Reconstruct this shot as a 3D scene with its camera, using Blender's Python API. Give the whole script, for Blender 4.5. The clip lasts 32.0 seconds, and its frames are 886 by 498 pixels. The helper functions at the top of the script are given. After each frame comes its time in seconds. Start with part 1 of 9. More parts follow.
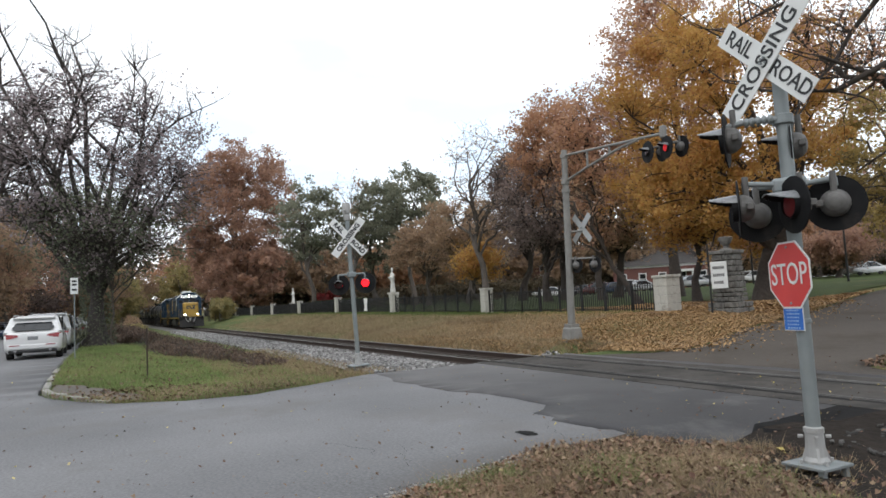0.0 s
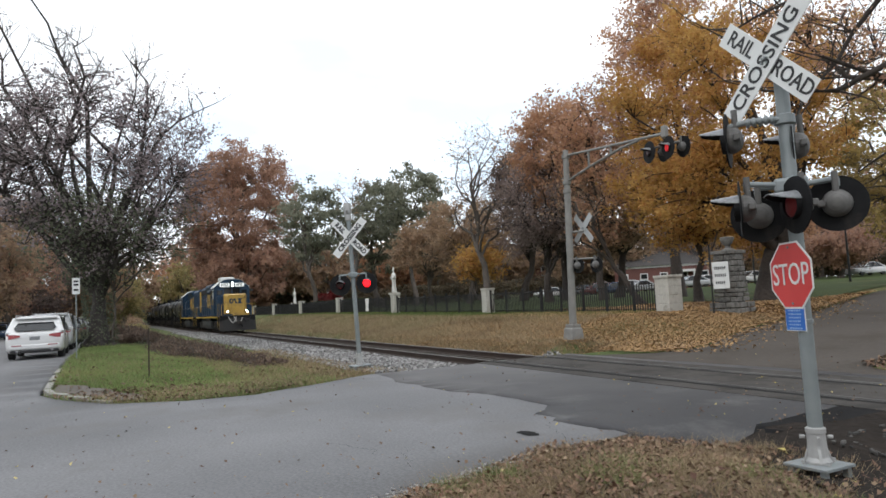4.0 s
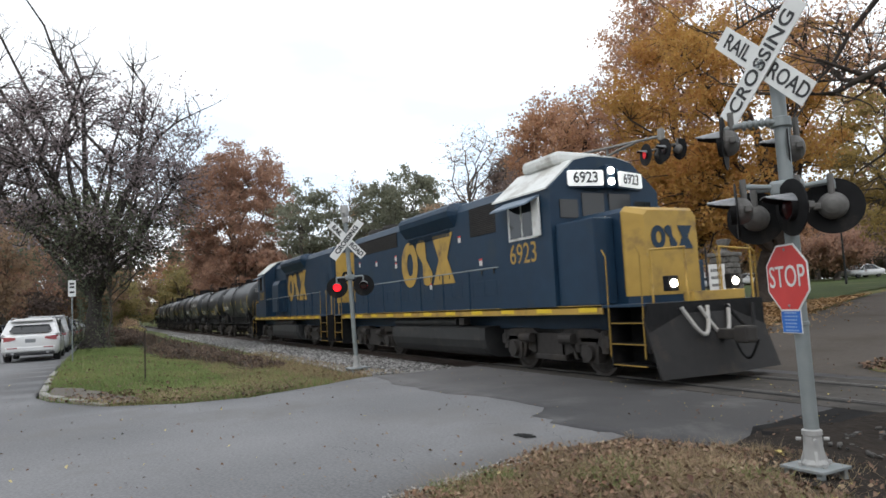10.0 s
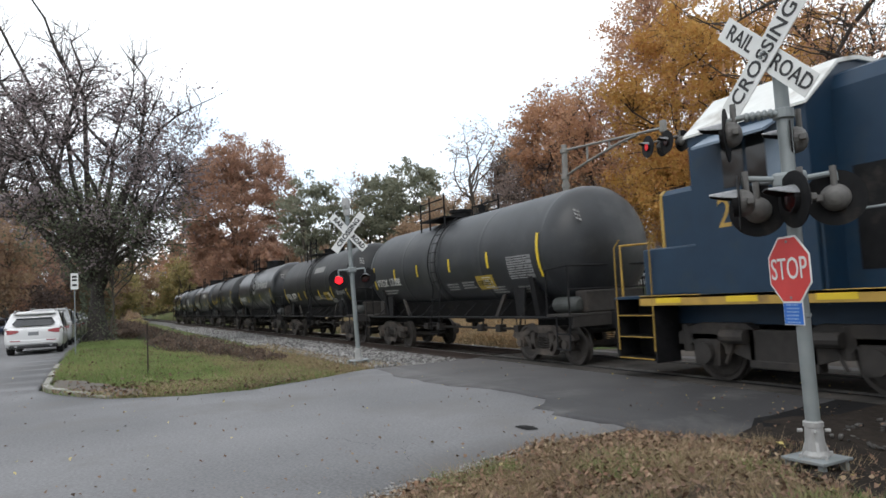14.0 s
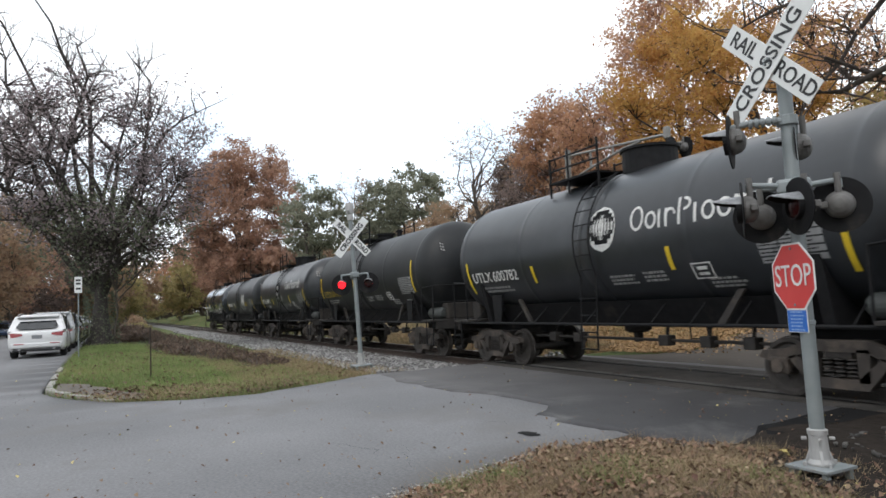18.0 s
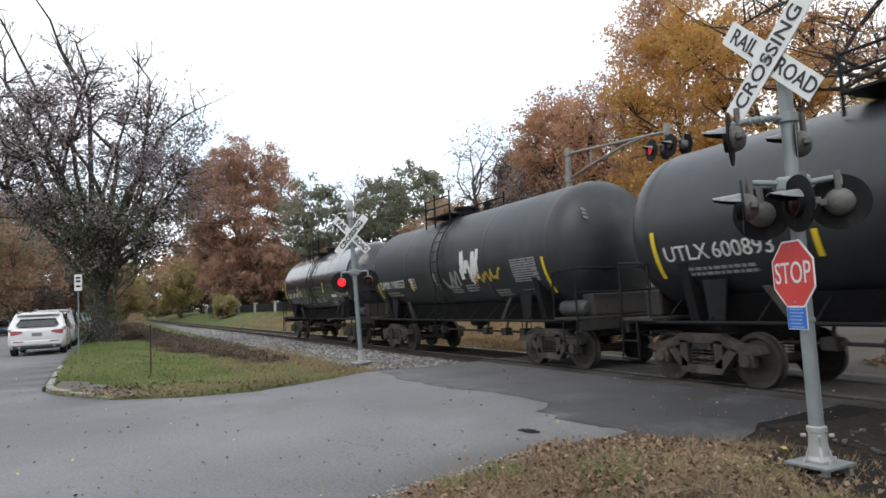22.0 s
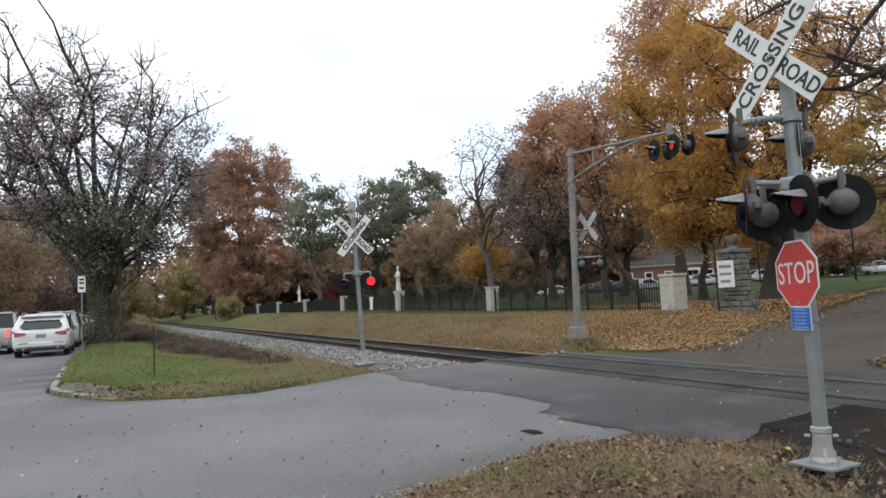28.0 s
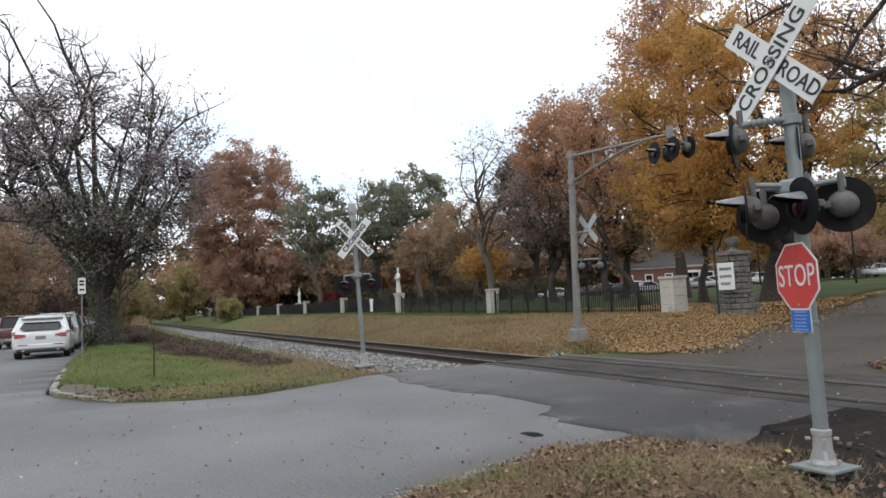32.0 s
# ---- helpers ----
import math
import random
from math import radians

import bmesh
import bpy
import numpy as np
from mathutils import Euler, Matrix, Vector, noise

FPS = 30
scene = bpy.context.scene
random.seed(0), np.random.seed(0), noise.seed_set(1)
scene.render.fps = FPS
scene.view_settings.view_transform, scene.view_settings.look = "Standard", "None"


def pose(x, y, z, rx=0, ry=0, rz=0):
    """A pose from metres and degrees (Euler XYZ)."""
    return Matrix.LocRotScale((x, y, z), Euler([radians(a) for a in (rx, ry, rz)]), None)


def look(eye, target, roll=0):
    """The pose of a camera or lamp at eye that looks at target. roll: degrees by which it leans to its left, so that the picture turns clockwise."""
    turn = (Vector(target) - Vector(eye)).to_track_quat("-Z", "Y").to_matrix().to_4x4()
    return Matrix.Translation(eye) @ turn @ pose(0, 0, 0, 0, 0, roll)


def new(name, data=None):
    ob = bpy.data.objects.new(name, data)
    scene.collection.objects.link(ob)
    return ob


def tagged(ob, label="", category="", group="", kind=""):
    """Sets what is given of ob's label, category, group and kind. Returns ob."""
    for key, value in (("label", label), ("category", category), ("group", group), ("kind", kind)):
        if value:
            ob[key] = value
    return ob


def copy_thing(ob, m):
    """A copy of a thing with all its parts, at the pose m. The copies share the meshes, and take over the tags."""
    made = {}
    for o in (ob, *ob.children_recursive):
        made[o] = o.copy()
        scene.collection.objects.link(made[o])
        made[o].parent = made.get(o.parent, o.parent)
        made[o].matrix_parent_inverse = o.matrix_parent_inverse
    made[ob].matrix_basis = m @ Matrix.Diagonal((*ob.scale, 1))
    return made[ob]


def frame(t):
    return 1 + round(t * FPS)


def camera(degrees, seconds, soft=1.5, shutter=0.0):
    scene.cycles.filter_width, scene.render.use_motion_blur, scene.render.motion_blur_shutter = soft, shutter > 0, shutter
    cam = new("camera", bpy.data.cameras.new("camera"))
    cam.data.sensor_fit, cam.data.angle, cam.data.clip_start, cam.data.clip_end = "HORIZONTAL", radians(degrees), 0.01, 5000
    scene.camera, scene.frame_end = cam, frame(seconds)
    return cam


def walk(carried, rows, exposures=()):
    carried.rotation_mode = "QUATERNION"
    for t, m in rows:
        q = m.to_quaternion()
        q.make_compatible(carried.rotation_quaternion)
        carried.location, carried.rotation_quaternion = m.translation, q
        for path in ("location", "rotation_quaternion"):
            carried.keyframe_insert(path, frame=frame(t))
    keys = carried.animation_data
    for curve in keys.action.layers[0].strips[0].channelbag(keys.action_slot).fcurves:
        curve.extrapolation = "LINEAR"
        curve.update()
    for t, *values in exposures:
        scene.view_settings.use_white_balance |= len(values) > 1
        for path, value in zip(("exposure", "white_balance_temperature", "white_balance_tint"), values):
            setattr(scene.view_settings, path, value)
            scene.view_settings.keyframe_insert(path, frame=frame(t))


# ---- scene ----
from mathutils.geometry import delaunay_2d_cdt

# Track runs along x through y = 0, rail tops at z = 0; the train travels towards +x.
EYE = (0.0, -9.92, 1.63)
CAM_TURNS = [
    (0, 94.59, 2.99, 63.23), (0.5, 94.51, 3.03, 63.22), (1, 94.38, 3.02, 63.24), (1.5, 94.30, 2.98, 63.28),
    (2, 94.32, 2.98, 63.35), (2.5, 94.41, 3.00, 63.40), (3, 94.52, 2.99, 63.40), (3.5, 94.61, 2.96, 63.37),
    (5.5, 94.55, 3.02, 63.29), (6, 94.48, 2.98, 63.28), (6.5, 94.41, 2.95, 63.26), (7, 94.40, 3.00, 63.22),
    (7.5, 94.45, 2.99, 63.16), (8, 94.55, 2.91, 63.09), (8.5, 94.63, 2.90, 63.03), (9, 94.70, 2.95, 63.02),
    (9.5, 94.77, 2.98, 63.04), (10, 94.80, 2.99, 63.09), (10.5, 94.74, 2.98, 63.18), (11, 94.64, 2.97, 63.26),
    (11.5, 94.54, 3.04, 63.33), (12, 94.46, 3.16, 63.36), (12.5, 94.38, 3.20, 63.36), (13, 94.27, 3.20, 63.35),
    (13.5, 94.19, 3.16, 63.32), (14, 94.16, 3.06, 63.24), (14.5, 94.16, 3.00, 63.19), (16.5, 94.50, 2.92, 63.34),
    (17, 94.54, 2.91, 63.37), (17.5, 94.59, 2.84, 63.43), (18, 94.63, 2.77, 63.49), (18.5, 94.63, 2.80, 63.52),
    (19, 94.57, 2.86, 63.53), (19.5, 94.47, 2.85, 63.52), (20, 94.39, 2.76, 63.50), (20.5, 94.35, 2.72, 63.47),
    (21, 94.35, 2.78, 63.44), (21.5, 94.38, 2.82, 63.44), (22, 94.41, 2.80, 63.48), (22.5, 94.41, 2.79, 63.52),
    (23, 94.38, 2.73, 63.52), (23.5, 94.30, 2.67, 63.50), (24, 94.23, 2.73, 63.51), (24.5, 94.20, 2.78, 63.55),
    (25, 94.20, 2.77, 63.60), (25.5, 94.20, 2.76, 63.62), (27.5, 94.51, 2.92, 63.67), (28, 94.50, 2.91, 63.72),
    (28.5, 94.55, 2.91, 63.78), (29, 94.65, 2.89, 63.82), (29.5, 94.73, 2.83, 63.78), (30, 94.79, 2.80, 63.71),
    (30.5, 94.80, 2.82, 63.66), (31, 94.76, 2.84, 63.65), (31.5, 94.71, 2.86, 63.69), (32, 94.68, 2.85, 63.73),
]
cam = camera(67.5, 32.0, soft=1.6, shutter=0.15)
walk(cam, [(t, pose(*EYE, rx, ry, rz)) for t, rx, ry, rz in CAM_TURNS], exposures=[(0, 0.09), (10, 0.08), (13, 0.14), (17, 0.2), (21, 0.22), (25.2, 0.23), (27.5, 0.1), (32, 0.08)])

# ---- light: overcast November sky ----
world = bpy.data.worlds.new("sky")
scene.world = world
world.use_nodes = True
wn, wl = world.node_tree.nodes, world.node_tree.links
wn.clear()
w_out = wn.new("ShaderNodeOutputWorld")
w_bg = wn.new("ShaderNodeBackground")
w_sky = wn.new("ShaderNodeTexSky")
w_sky.sky_type = "NISHITA"
w_sky.sun_disc = False
w_sky.sun_elevation, w_sky.sun_rotation = radians(50), radians(140)
w_sky.dust_density, w_sky.ozone_density = 4.0, 1.0
w_cloud = wn.new("ShaderNodeTexNoise")
w_cloud.inputs["Scale"].default_value = 1.3
w_cloud.inputs["Detail"].default_value = 5.0
w_map = wn.new("ShaderNodeMapping")
w_map.inputs["Scale"].default_value = (1.0, 1.0, 3.0)
w_co = wn.new("ShaderNodeTexCoord")
w_ramp = wn.new("ShaderNodeValToRGB")
w_ramp.color_ramp.elements[0].position, w_ramp.color_ramp.elements[0].color = 0.38, (6.6, 7.7, 8.9, 1)
w_ramp.color_ramp.elements[1].position, w_ramp.color_ramp.elements[1].color = 0.5, (9.05, 9.35, 9.75, 1)
w_mix = wn.new("ShaderNodeMixRGB")
w_mix.inputs["Fac"].default_value = 0.94
wl.new(w_co.outputs["Generated"], w_map.inputs["Vector"])
wl.new(w_map.outputs["Vector"], w_cloud.inputs["Vector"])
wl.new(w_cloud.outputs["Fac"], w_ramp.inputs["Fac"])
wl.new(w_sky.outputs["Color"], w_mix.inputs["Color1"])
wl.new(w_ramp.outputs["Color"], w_mix.inputs["Color2"])
wl.new(w_mix.outputs["Color"], w_bg.inputs["Color"])
w_bg.inputs["Strength"].default_value = 0.145
wl.new(w_bg.outputs["Background"], w_out.inputs["Surface"])

sun_data = bpy.data.lights.new("sun", "SUN")
sun_data.energy, sun_data.angle, sun_data.color = 0.7, radians(30), (1.0, 0.97, 0.93)
sun = new("sun", sun_data)
sun.matrix_world = look((21, -25, 39), (0, 0, 0))


# ---- materials ----
def socket(node, value, slot, links):
    if isinstance(value, bpy.types.NodeSocket):
        links.new(value, slot)
    else:
        slot.default_value = value


def mat(name, dark, light, rough=0.7, metal=0.0, grain=8.0, stain=0.6, bump=0.15, depth=0.01, spread=0.45, island=0.0, dirt=None,
        dirt_amount=0.0, dirt_scale=1.5, coat=0.0):
    """Two scales of variation between two colours, fine relief, and optional blotches of a third colour."""
    m = bpy.data.materials.new(name)
    m.use_nodes = True
    nt, ln = m.node_tree.nodes, m.node_tree.links
    bs = nt["Principled BSDF"]
    co = nt.new("ShaderNodeTexCoord")
    n1, n2 = nt.new("ShaderNodeTexNoise"), nt.new("ShaderNodeTexNoise")
    n1.inputs["Scale"].default_value, n1.inputs["Detail"].default_value = grain, 6.0
    n2.inputs["Scale"].default_value, n2.inputs["Detail"].default_value = stain, 4.0
    ln.new(co.outputs["Object"], n1.inputs["Vector"])
    ln.new(co.outputs["Object"], n2.inputs["Vector"])
    mx = nt.new("ShaderNodeMath")
    mx.operation = "MULTIPLY_ADD"
    mx.inputs[1].default_value = 0.5
    ln.new(n1.outputs["Fac"], mx.inputs[0])
    half = nt.new("ShaderNodeMath")
    half.operation = "MULTIPLY"
    half.inputs[1].default_value = 0.5
    ln.new(n2.outputs["Fac"], half.inputs[0])
    ln.new(half.outputs[0], mx.inputs[2])
    fac = mx.outputs[0]
    if island:
        ob = nt.new("ShaderNodeNewGeometry")
        ad = nt.new("ShaderNodeMath")
        ad.operation = "MULTIPLY_ADD"
        ad.inputs[1].default_value = island
        ln.new(ob.outputs["Random Per Island"], ad.inputs[0])
        sb = nt.new("ShaderNodeMath")
        sb.operation = "SUBTRACT"
        sb.inputs[1].default_value = island / 2
        ln.new(fac, sb.inputs[0])
        ln.new(sb.outputs[0], ad.inputs[2])
        fac = ad.outputs[0]
    rp = nt.new("ShaderNodeValToRGB")
    rp.color_ramp.elements[0].position, rp.color_ramp.elements[0].color = 0.5 - spread / 2, (*dark, 1)
    rp.color_ramp.elements[1].position, rp.color_ramp.elements[1].color = 0.5 + spread / 2, (*light, 1)
    ln.new(fac, rp.inputs["Fac"])
    col = rp.outputs["Color"]
    if dirt:
        n3 = nt.new("ShaderNodeTexNoise")
        n3.inputs["Scale"].default_value, n3.inputs["Detail"].default_value = dirt_scale, 8.0
        n3.inputs["Roughness"].default_value = 0.65
        ln.new(co.outputs["Object"], n3.inputs["Vector"])
        r3 = nt.new("ShaderNodeValToRGB")
        r3.color_ramp.elements[0].position = 0.62 - dirt_amount * 0.35
        r3.color_ramp.elements[1].position = 0.78 - dirt_amount * 0.25
        ln.new(n3.outputs["Fac"], r3.inputs["Fac"])
        mc = nt.new("ShaderNodeMixRGB")
        mc.inputs["Color2"].default_value = (*dirt, 1)
        ln.new(r3.outputs["Color"], mc.inputs["Fac"])
        ln.new(col, mc.inputs["Color1"])
        col = mc.outputs["Color"]
    ln.new(col, bs.inputs["Base Color"])
    rr = nt.new("ShaderNodeMapRange")
    rr.inputs["To Min"].default_value, rr.inputs["To Max"].default_value = max(0.02, rough - 0.1), min(1.0, rough + 0.1)
    ln.new(n2.outputs["Fac"], rr.inputs["Value"])
    ln.new(rr.outputs["Result"], bs.inputs["Roughness"])
    bs.inputs["Metallic"].default_value = metal
    bs.inputs["Coat Weight"].default_value = coat
    if bump:
        bp = nt.new("ShaderNodeBump")
        bp.inputs["Strength"].default_value, bp.inputs["Distance"].default_value = bump, depth
        ln.new(n1.outputs["Fac"], bp.inputs["Height"])
        ln.new(bp.outputs["Normal"], bs.inputs["Normal"])
    return m


def worn_to_grey(m, colour, x0, x1):
    """Traffic has worn the tar off towards x0: blend the base colour to a paler one there, raggedly."""
    nt, ln = m.node_tree.nodes, m.node_tree.links
    bs = nt["Principled BSDF"]
    old = bs.inputs["Base Color"].links[0].from_socket
    co, sp, nz = nt.new("ShaderNodeTexCoord"), nt.new("ShaderNodeSeparateXYZ"), nt.new("ShaderNodeTexNoise")
    nz.inputs["Scale"].default_value, nz.inputs["Detail"].default_value = 0.9, 7.0
    ln.new(co.outputs["Object"], sp.inputs["Vector"])
    ln.new(co.outputs["Object"], nz.inputs["Vector"])
    ad, mr, mx = nt.new("ShaderNodeMath"), nt.new("ShaderNodeMapRange"), nt.new("ShaderNodeMixRGB")
    ad.operation = "MULTIPLY_ADD"
    ad.inputs[1].default_value = 7.0
    ln.new(nz.outputs["Fac"], ad.inputs[0])
    ln.new(sp.outputs["X"], ad.inputs[2])
    mr.inputs["From Min"].default_value, mr.inputs["From Max"].default_value = x1 + 3.5, x0 + 3.5
    mr.inputs["To Max"].default_value = 0.85
    ln.new(ad.outputs[0], mr.inputs["Value"])
    ln.new(mr.outputs["Result"], mx.inputs["Fac"])
    ln.new(old, mx.inputs["Color1"])
    mx.inputs["Color2"].default_value = (*colour, 1)
    ln.new(mx.outputs["Color"], bs.inputs["Base Color"])


def leaf_mat(name, colours, through_light=0.35, rough=0.75):
    """Leaves: each one takes its own colour from the list; light shines through."""
    m = bpy.data.materials.new(name)
    m.use_nodes = True
    nt, ln = m.node_tree.nodes, m.node_tree.links
    bs, out = nt["Principled BSDF"], nt["Material Output"]
    geo = nt.new("ShaderNodeNewGeometry")
    rp = nt.new("ShaderNodeValToRGB")
    while len(rp.color_ramp.elements) < len(colours):
        rp.color_ramp.elements.new(0.5)
    for i, c in enumerate(colours):
        rp.color_ramp.elements[i].position = i / max(1, len(colours) - 1)
        rp.color_ramp.elements[i].color = (*c, 1)
    co, nz = nt.new("ShaderNodeTexCoord"), nt.new("ShaderNodeTexNoise")
    nz.inputs["Scale"].default_value = 0.35
    ln.new(co.outputs["Object"], nz.inputs["Vector"])
    ad = nt.new("ShaderNodeMath")
    ad.operation = "MULTIPLY_ADD"
    ad.inputs[1].default_value = 0.55
    ln.new(geo.outputs["Random Per Island"], ad.inputs[0])
    sc = nt.new("ShaderNodeMath")
    sc.operation = "MULTIPLY_ADD"
    sc.inputs[1].default_value, sc.inputs[2].default_value = 1.6, -0.58
    ln.new(nz.outputs["Fac"], sc.inputs[0])
    ln.new(sc.outputs[0], ad.inputs[2])
    ln.new(ad.outputs[0], rp.inputs["Fac"])
    ln.new(rp.outputs["Color"], bs.inputs["Base Color"])
    bs.inputs["Roughness"].default_value = rough
    bs.inputs["Specular IOR Level"].default_value = 0.2
    tr, mx = nt.new("ShaderNodeBsdfTranslucent"), nt.new("ShaderNodeMixShader")
    ln.new(rp.outputs["Color"], tr.inputs["Color"])
    mx.inputs["Fac"].default_value = through_light
    ln.new(bs.outputs["BSDF"], mx.inputs[1])
    ln.new(tr.outputs["BSDF"], mx.inputs[2])
    ln.new(mx.outputs["Shader"], out.inputs["Surface"])
    return m


def glow(name, colour, strength):
    m = bpy.data.materials.new(name)
    m.use_nodes = True
    bs = m.node_tree.nodes["Principled BSDF"]
    bs.inputs["Base Color"].default_value = (*colour, 1)
    bs.inputs["Emission Color"].default_value = (*colour, 1)
    bs.inputs["Emission Strength"].default_value = strength
    return m


def glassy(name, tint, rough=0.08, clear=0.0):
    m = bpy.data.materials.new(name)
    m.use_nodes = True
    bs = m.node_tree.nodes["Principled BSDF"]
    bs.inputs["Base Color"].default_value = (*tint, 1)
    bs.inputs["Roughness"].default_value = rough
    bs.inputs["Transmission Weight"].default_value = clear
    return m


M_ASPHALT = mat("old_asphalt", (0.1, 0.101, 0.105), (0.192, 0.192, 0.197), 0.88, grain=30, stain=0.3, bump=0.3, depth=0.005, spread=0.3, dirt=(0.125, 0.12, 0.117), dirt_amount=0.3, dirt_scale=0.45)
M_NEW_ASPHALT = mat("newer_asphalt", (0.02, 0.0195, 0.021), (0.046, 0.0445, 0.047), 0.72, grain=22, stain=0.4, bump=0.25, depth=0.005, dirt=(0.1, 0.097, 0.095), dirt_amount=0.22, dirt_scale=0.7)
worn_to_grey(M_NEW_ASPHALT, (0.11, 0.106, 0.105), -15.0, -7.0)
M_DRIVE = mat("brownish_drive_asphalt", (0.06, 0.052, 0.045), (0.102, 0.089, 0.078), 0.85, grain=9, stain=0.35, bump=0.35, depth=0.006, dirt=(0.06, 0.05, 0.04), dirt_amount=0.3, dirt_scale=0.4)
M_LAMP_CASE = mat("dirty_grey_lamp_paint", (0.075, 0.072, 0.068), (0.17, 0.165, 0.158), 0.6, grain=12, stain=3.0, bump=0.1, dirt=(0.05, 0.045, 0.04), dirt_amount=0.3)
M_CRACK = mat("crack_tar_and_gap_shade", (0.008, 0.008, 0.008), (0.022, 0.022, 0.022), 0.95, bump=0)
M_STRIP = mat("dusty_worn_strip", (0.05, 0.047, 0.044), (0.15, 0.145, 0.138), 0.85, grain=2.2, stain=0.7, bump=0.2, spread=0.3, dirt=(0.04, 0.038, 0.036), dirt_amount=0.45, dirt_scale=1.1)
M_EDGE_BLACK = mat("dark_edge_patch", (0.005, 0.005, 0.0055), (0.014, 0.0135, 0.0135), 0.85, grain=10, stain=0.8, bump=0.5, depth=0.01)
M_DEAD_TURF = mat("dead_turf", (0.036, 0.027, 0.02), (0.12, 0.09, 0.062), 0.95, grain=14, stain=1.6, bump=0.9, depth=0.03, dirt=(0.035, 0.028, 0.02), dirt_amount=0.3, dirt_scale=2.5)
M_DARK_STONE = mat("dirty_dark_stone", (0.03, 0.028, 0.026), (0.1, 0.095, 0.088), 0.9, grain=5, stain=0.6, bump=0.3, island=0.8)
M_GALV_OLD = mat("weathered_galvanised_steel", (0.17, 0.165, 0.155), (0.29, 0.282, 0.265), 0.6, metal=0.3, grain=6, stain=1.4, bump=0.08, dirt=(0.11, 0.09, 0.07), dirt_amount=0.2)
M_LAWN = mat("mown_lawn", (0.03, 0.044, 0.015), (0.065, 0.086, 0.032), 0.95, grain=7, stain=0.25, bump=0.6, depth=0.04, dirt=(0.14, 0.11, 0.055), dirt_amount=0.12, dirt_scale=0.3)
M_CONCRETE = mat("weathered_concrete", (0.2, 0.195, 0.18), (0.36, 0.35, 0.32), 0.9, grain=10, stain=1.2, bump=0.3, dirt=(0.09, 0.085, 0.075), dirt_amount=0.4)
M_STONE_TRIM = mat("pale_limestone", (0.36, 0.35, 0.31), (0.52, 0.5, 0.45), 0.9, grain=9, stain=0.8, bump=0.3, island=0.25, dirt=(0.2, 0.18, 0.15), dirt_amount=0.25)
M_GATE_ROCK = mat("dark_rubble_stone", (0.05, 0.048, 0.044), (0.22, 0.21, 0.195), 0.92, grain=7, stain=1.2, bump=0.6, depth=0.03, island=0.5, dirt=(0.03, 0.028, 0.024), dirt_amount=0.3, dirt_scale=3)
M_BALLAST = mat("grey_ballast", (0.09, 0.088, 0.085), (0.36, 0.35, 0.34), 0.9, grain=5, stain=0.6, bump=0.3, island=0.9, spread=0.7)
M_BALLAST_BED = mat("ballast_bed", (0.06, 0.058, 0.055), (0.23, 0.222, 0.213), 0.95, grain=14, stain=0.5, bump=1.0, depth=0.05)
M_TIE = mat("creosote_tie", (0.03, 0.025, 0.02), (0.09, 0.075, 0.06), 0.9, grain=6, stain=1.5, bump=0.5)
M_RAIL = mat("rusty_rail", (0.028, 0.02, 0.017), (0.068, 0.047, 0.037), 0.75, metal=0.3, grain=12, stain=1.0)
M_RAIL_TOP = mat("worn_rail_top", (0.2, 0.19, 0.18), (0.32, 0.31, 0.3), 0.5, metal=0.9, grain=20)
M_GALV = mat("galvanised_steel", (0.18, 0.205, 0.21), (0.28, 0.305, 0.31), 0.55, metal=0.3, grain=6, stain=1.8, bump=0.05, dirt=(0.2, 0.17, 0.14), dirt_amount=0.1)
M_CAST = mat("cast_aluminium", (0.3, 0.3, 0.295), (0.44, 0.44, 0.43), 0.6, metal=0.3, grain=10, stain=2.0, bump=0.1, dirt=(0.16, 0.14, 0.12), dirt_amount=0.25)
M_BLACK_PAINT = mat("faded_black_paint", (0.007, 0.007, 0.008), (0.02, 0.02, 0.021), 0.6, grain=8, stain=1.5, bump=0.1, dirt=(0.05, 0.044, 0.038), dirt_amount=0.1)
# grey raised to carry the sky's light on the hoods' outer faces
M_HOOD_SKYLIT = mat("weathered_skylit_hood", (0.14, 0.148, 0.155), (0.3, 0.312, 0.325), 0.35, grain=6, stain=2.0, bump=0.05, dirt=(0.03, 0.03, 0.032), dirt_amount=0.22, dirt_scale=5)
M_CROSS = mat("worn_crossing_filler", (0.042, 0.039, 0.036), (0.088, 0.081, 0.074), 0.8, grain=6, stain=0.5, bump=0.5, depth=0.01, dirt=(0.025, 0.024, 0.022), dirt_amount=0.4, dirt_scale=0.9)
M_FENCE = mat("black_iron", (0.01, 0.01, 0.011), (0.03, 0.03, 0.03), 0.5, metal=0.3, grain=10)
M_WHITE_SIGN = mat("white_sign_sheeting", (0.62, 0.63, 0.62), (0.76, 0.77, 0.76), 0.45, grain=5, stain=1.5, bump=0.02, dirt=(0.4, 0.39, 0.36), dirt_amount=0.12)
M_SIGN_BACK = mat("bare_sign_back", (0.4, 0.41, 0.41), (0.55, 0.56, 0.56), 0.45, metal=0.6, grain=6)
M_BLACK_INK = mat("black_sign_ink", (0.012, 0.012, 0.014), (0.025, 0.025, 0.027), 0.5, bump=0)
M_RED_SIGN = mat("red_sign_sheeting", (0.5, 0.035, 0.035), (0.62, 0.06, 0.055), 0.45, grain=5, stain=2.0, bump=0.02)
M_BLUE_SIGN = mat("blue_sign_sheeting", (0.01, 0.1, 0.42), (0.025, 0.16, 0.55), 0.45, grain=5, bump=0.02)
M_BARK = mat("grey_brown_bark", (0.045, 0.036, 0.03), (0.14, 0.118, 0.1), 0.95, grain=7, stain=1.0, bump=0.8, depth=0.05)
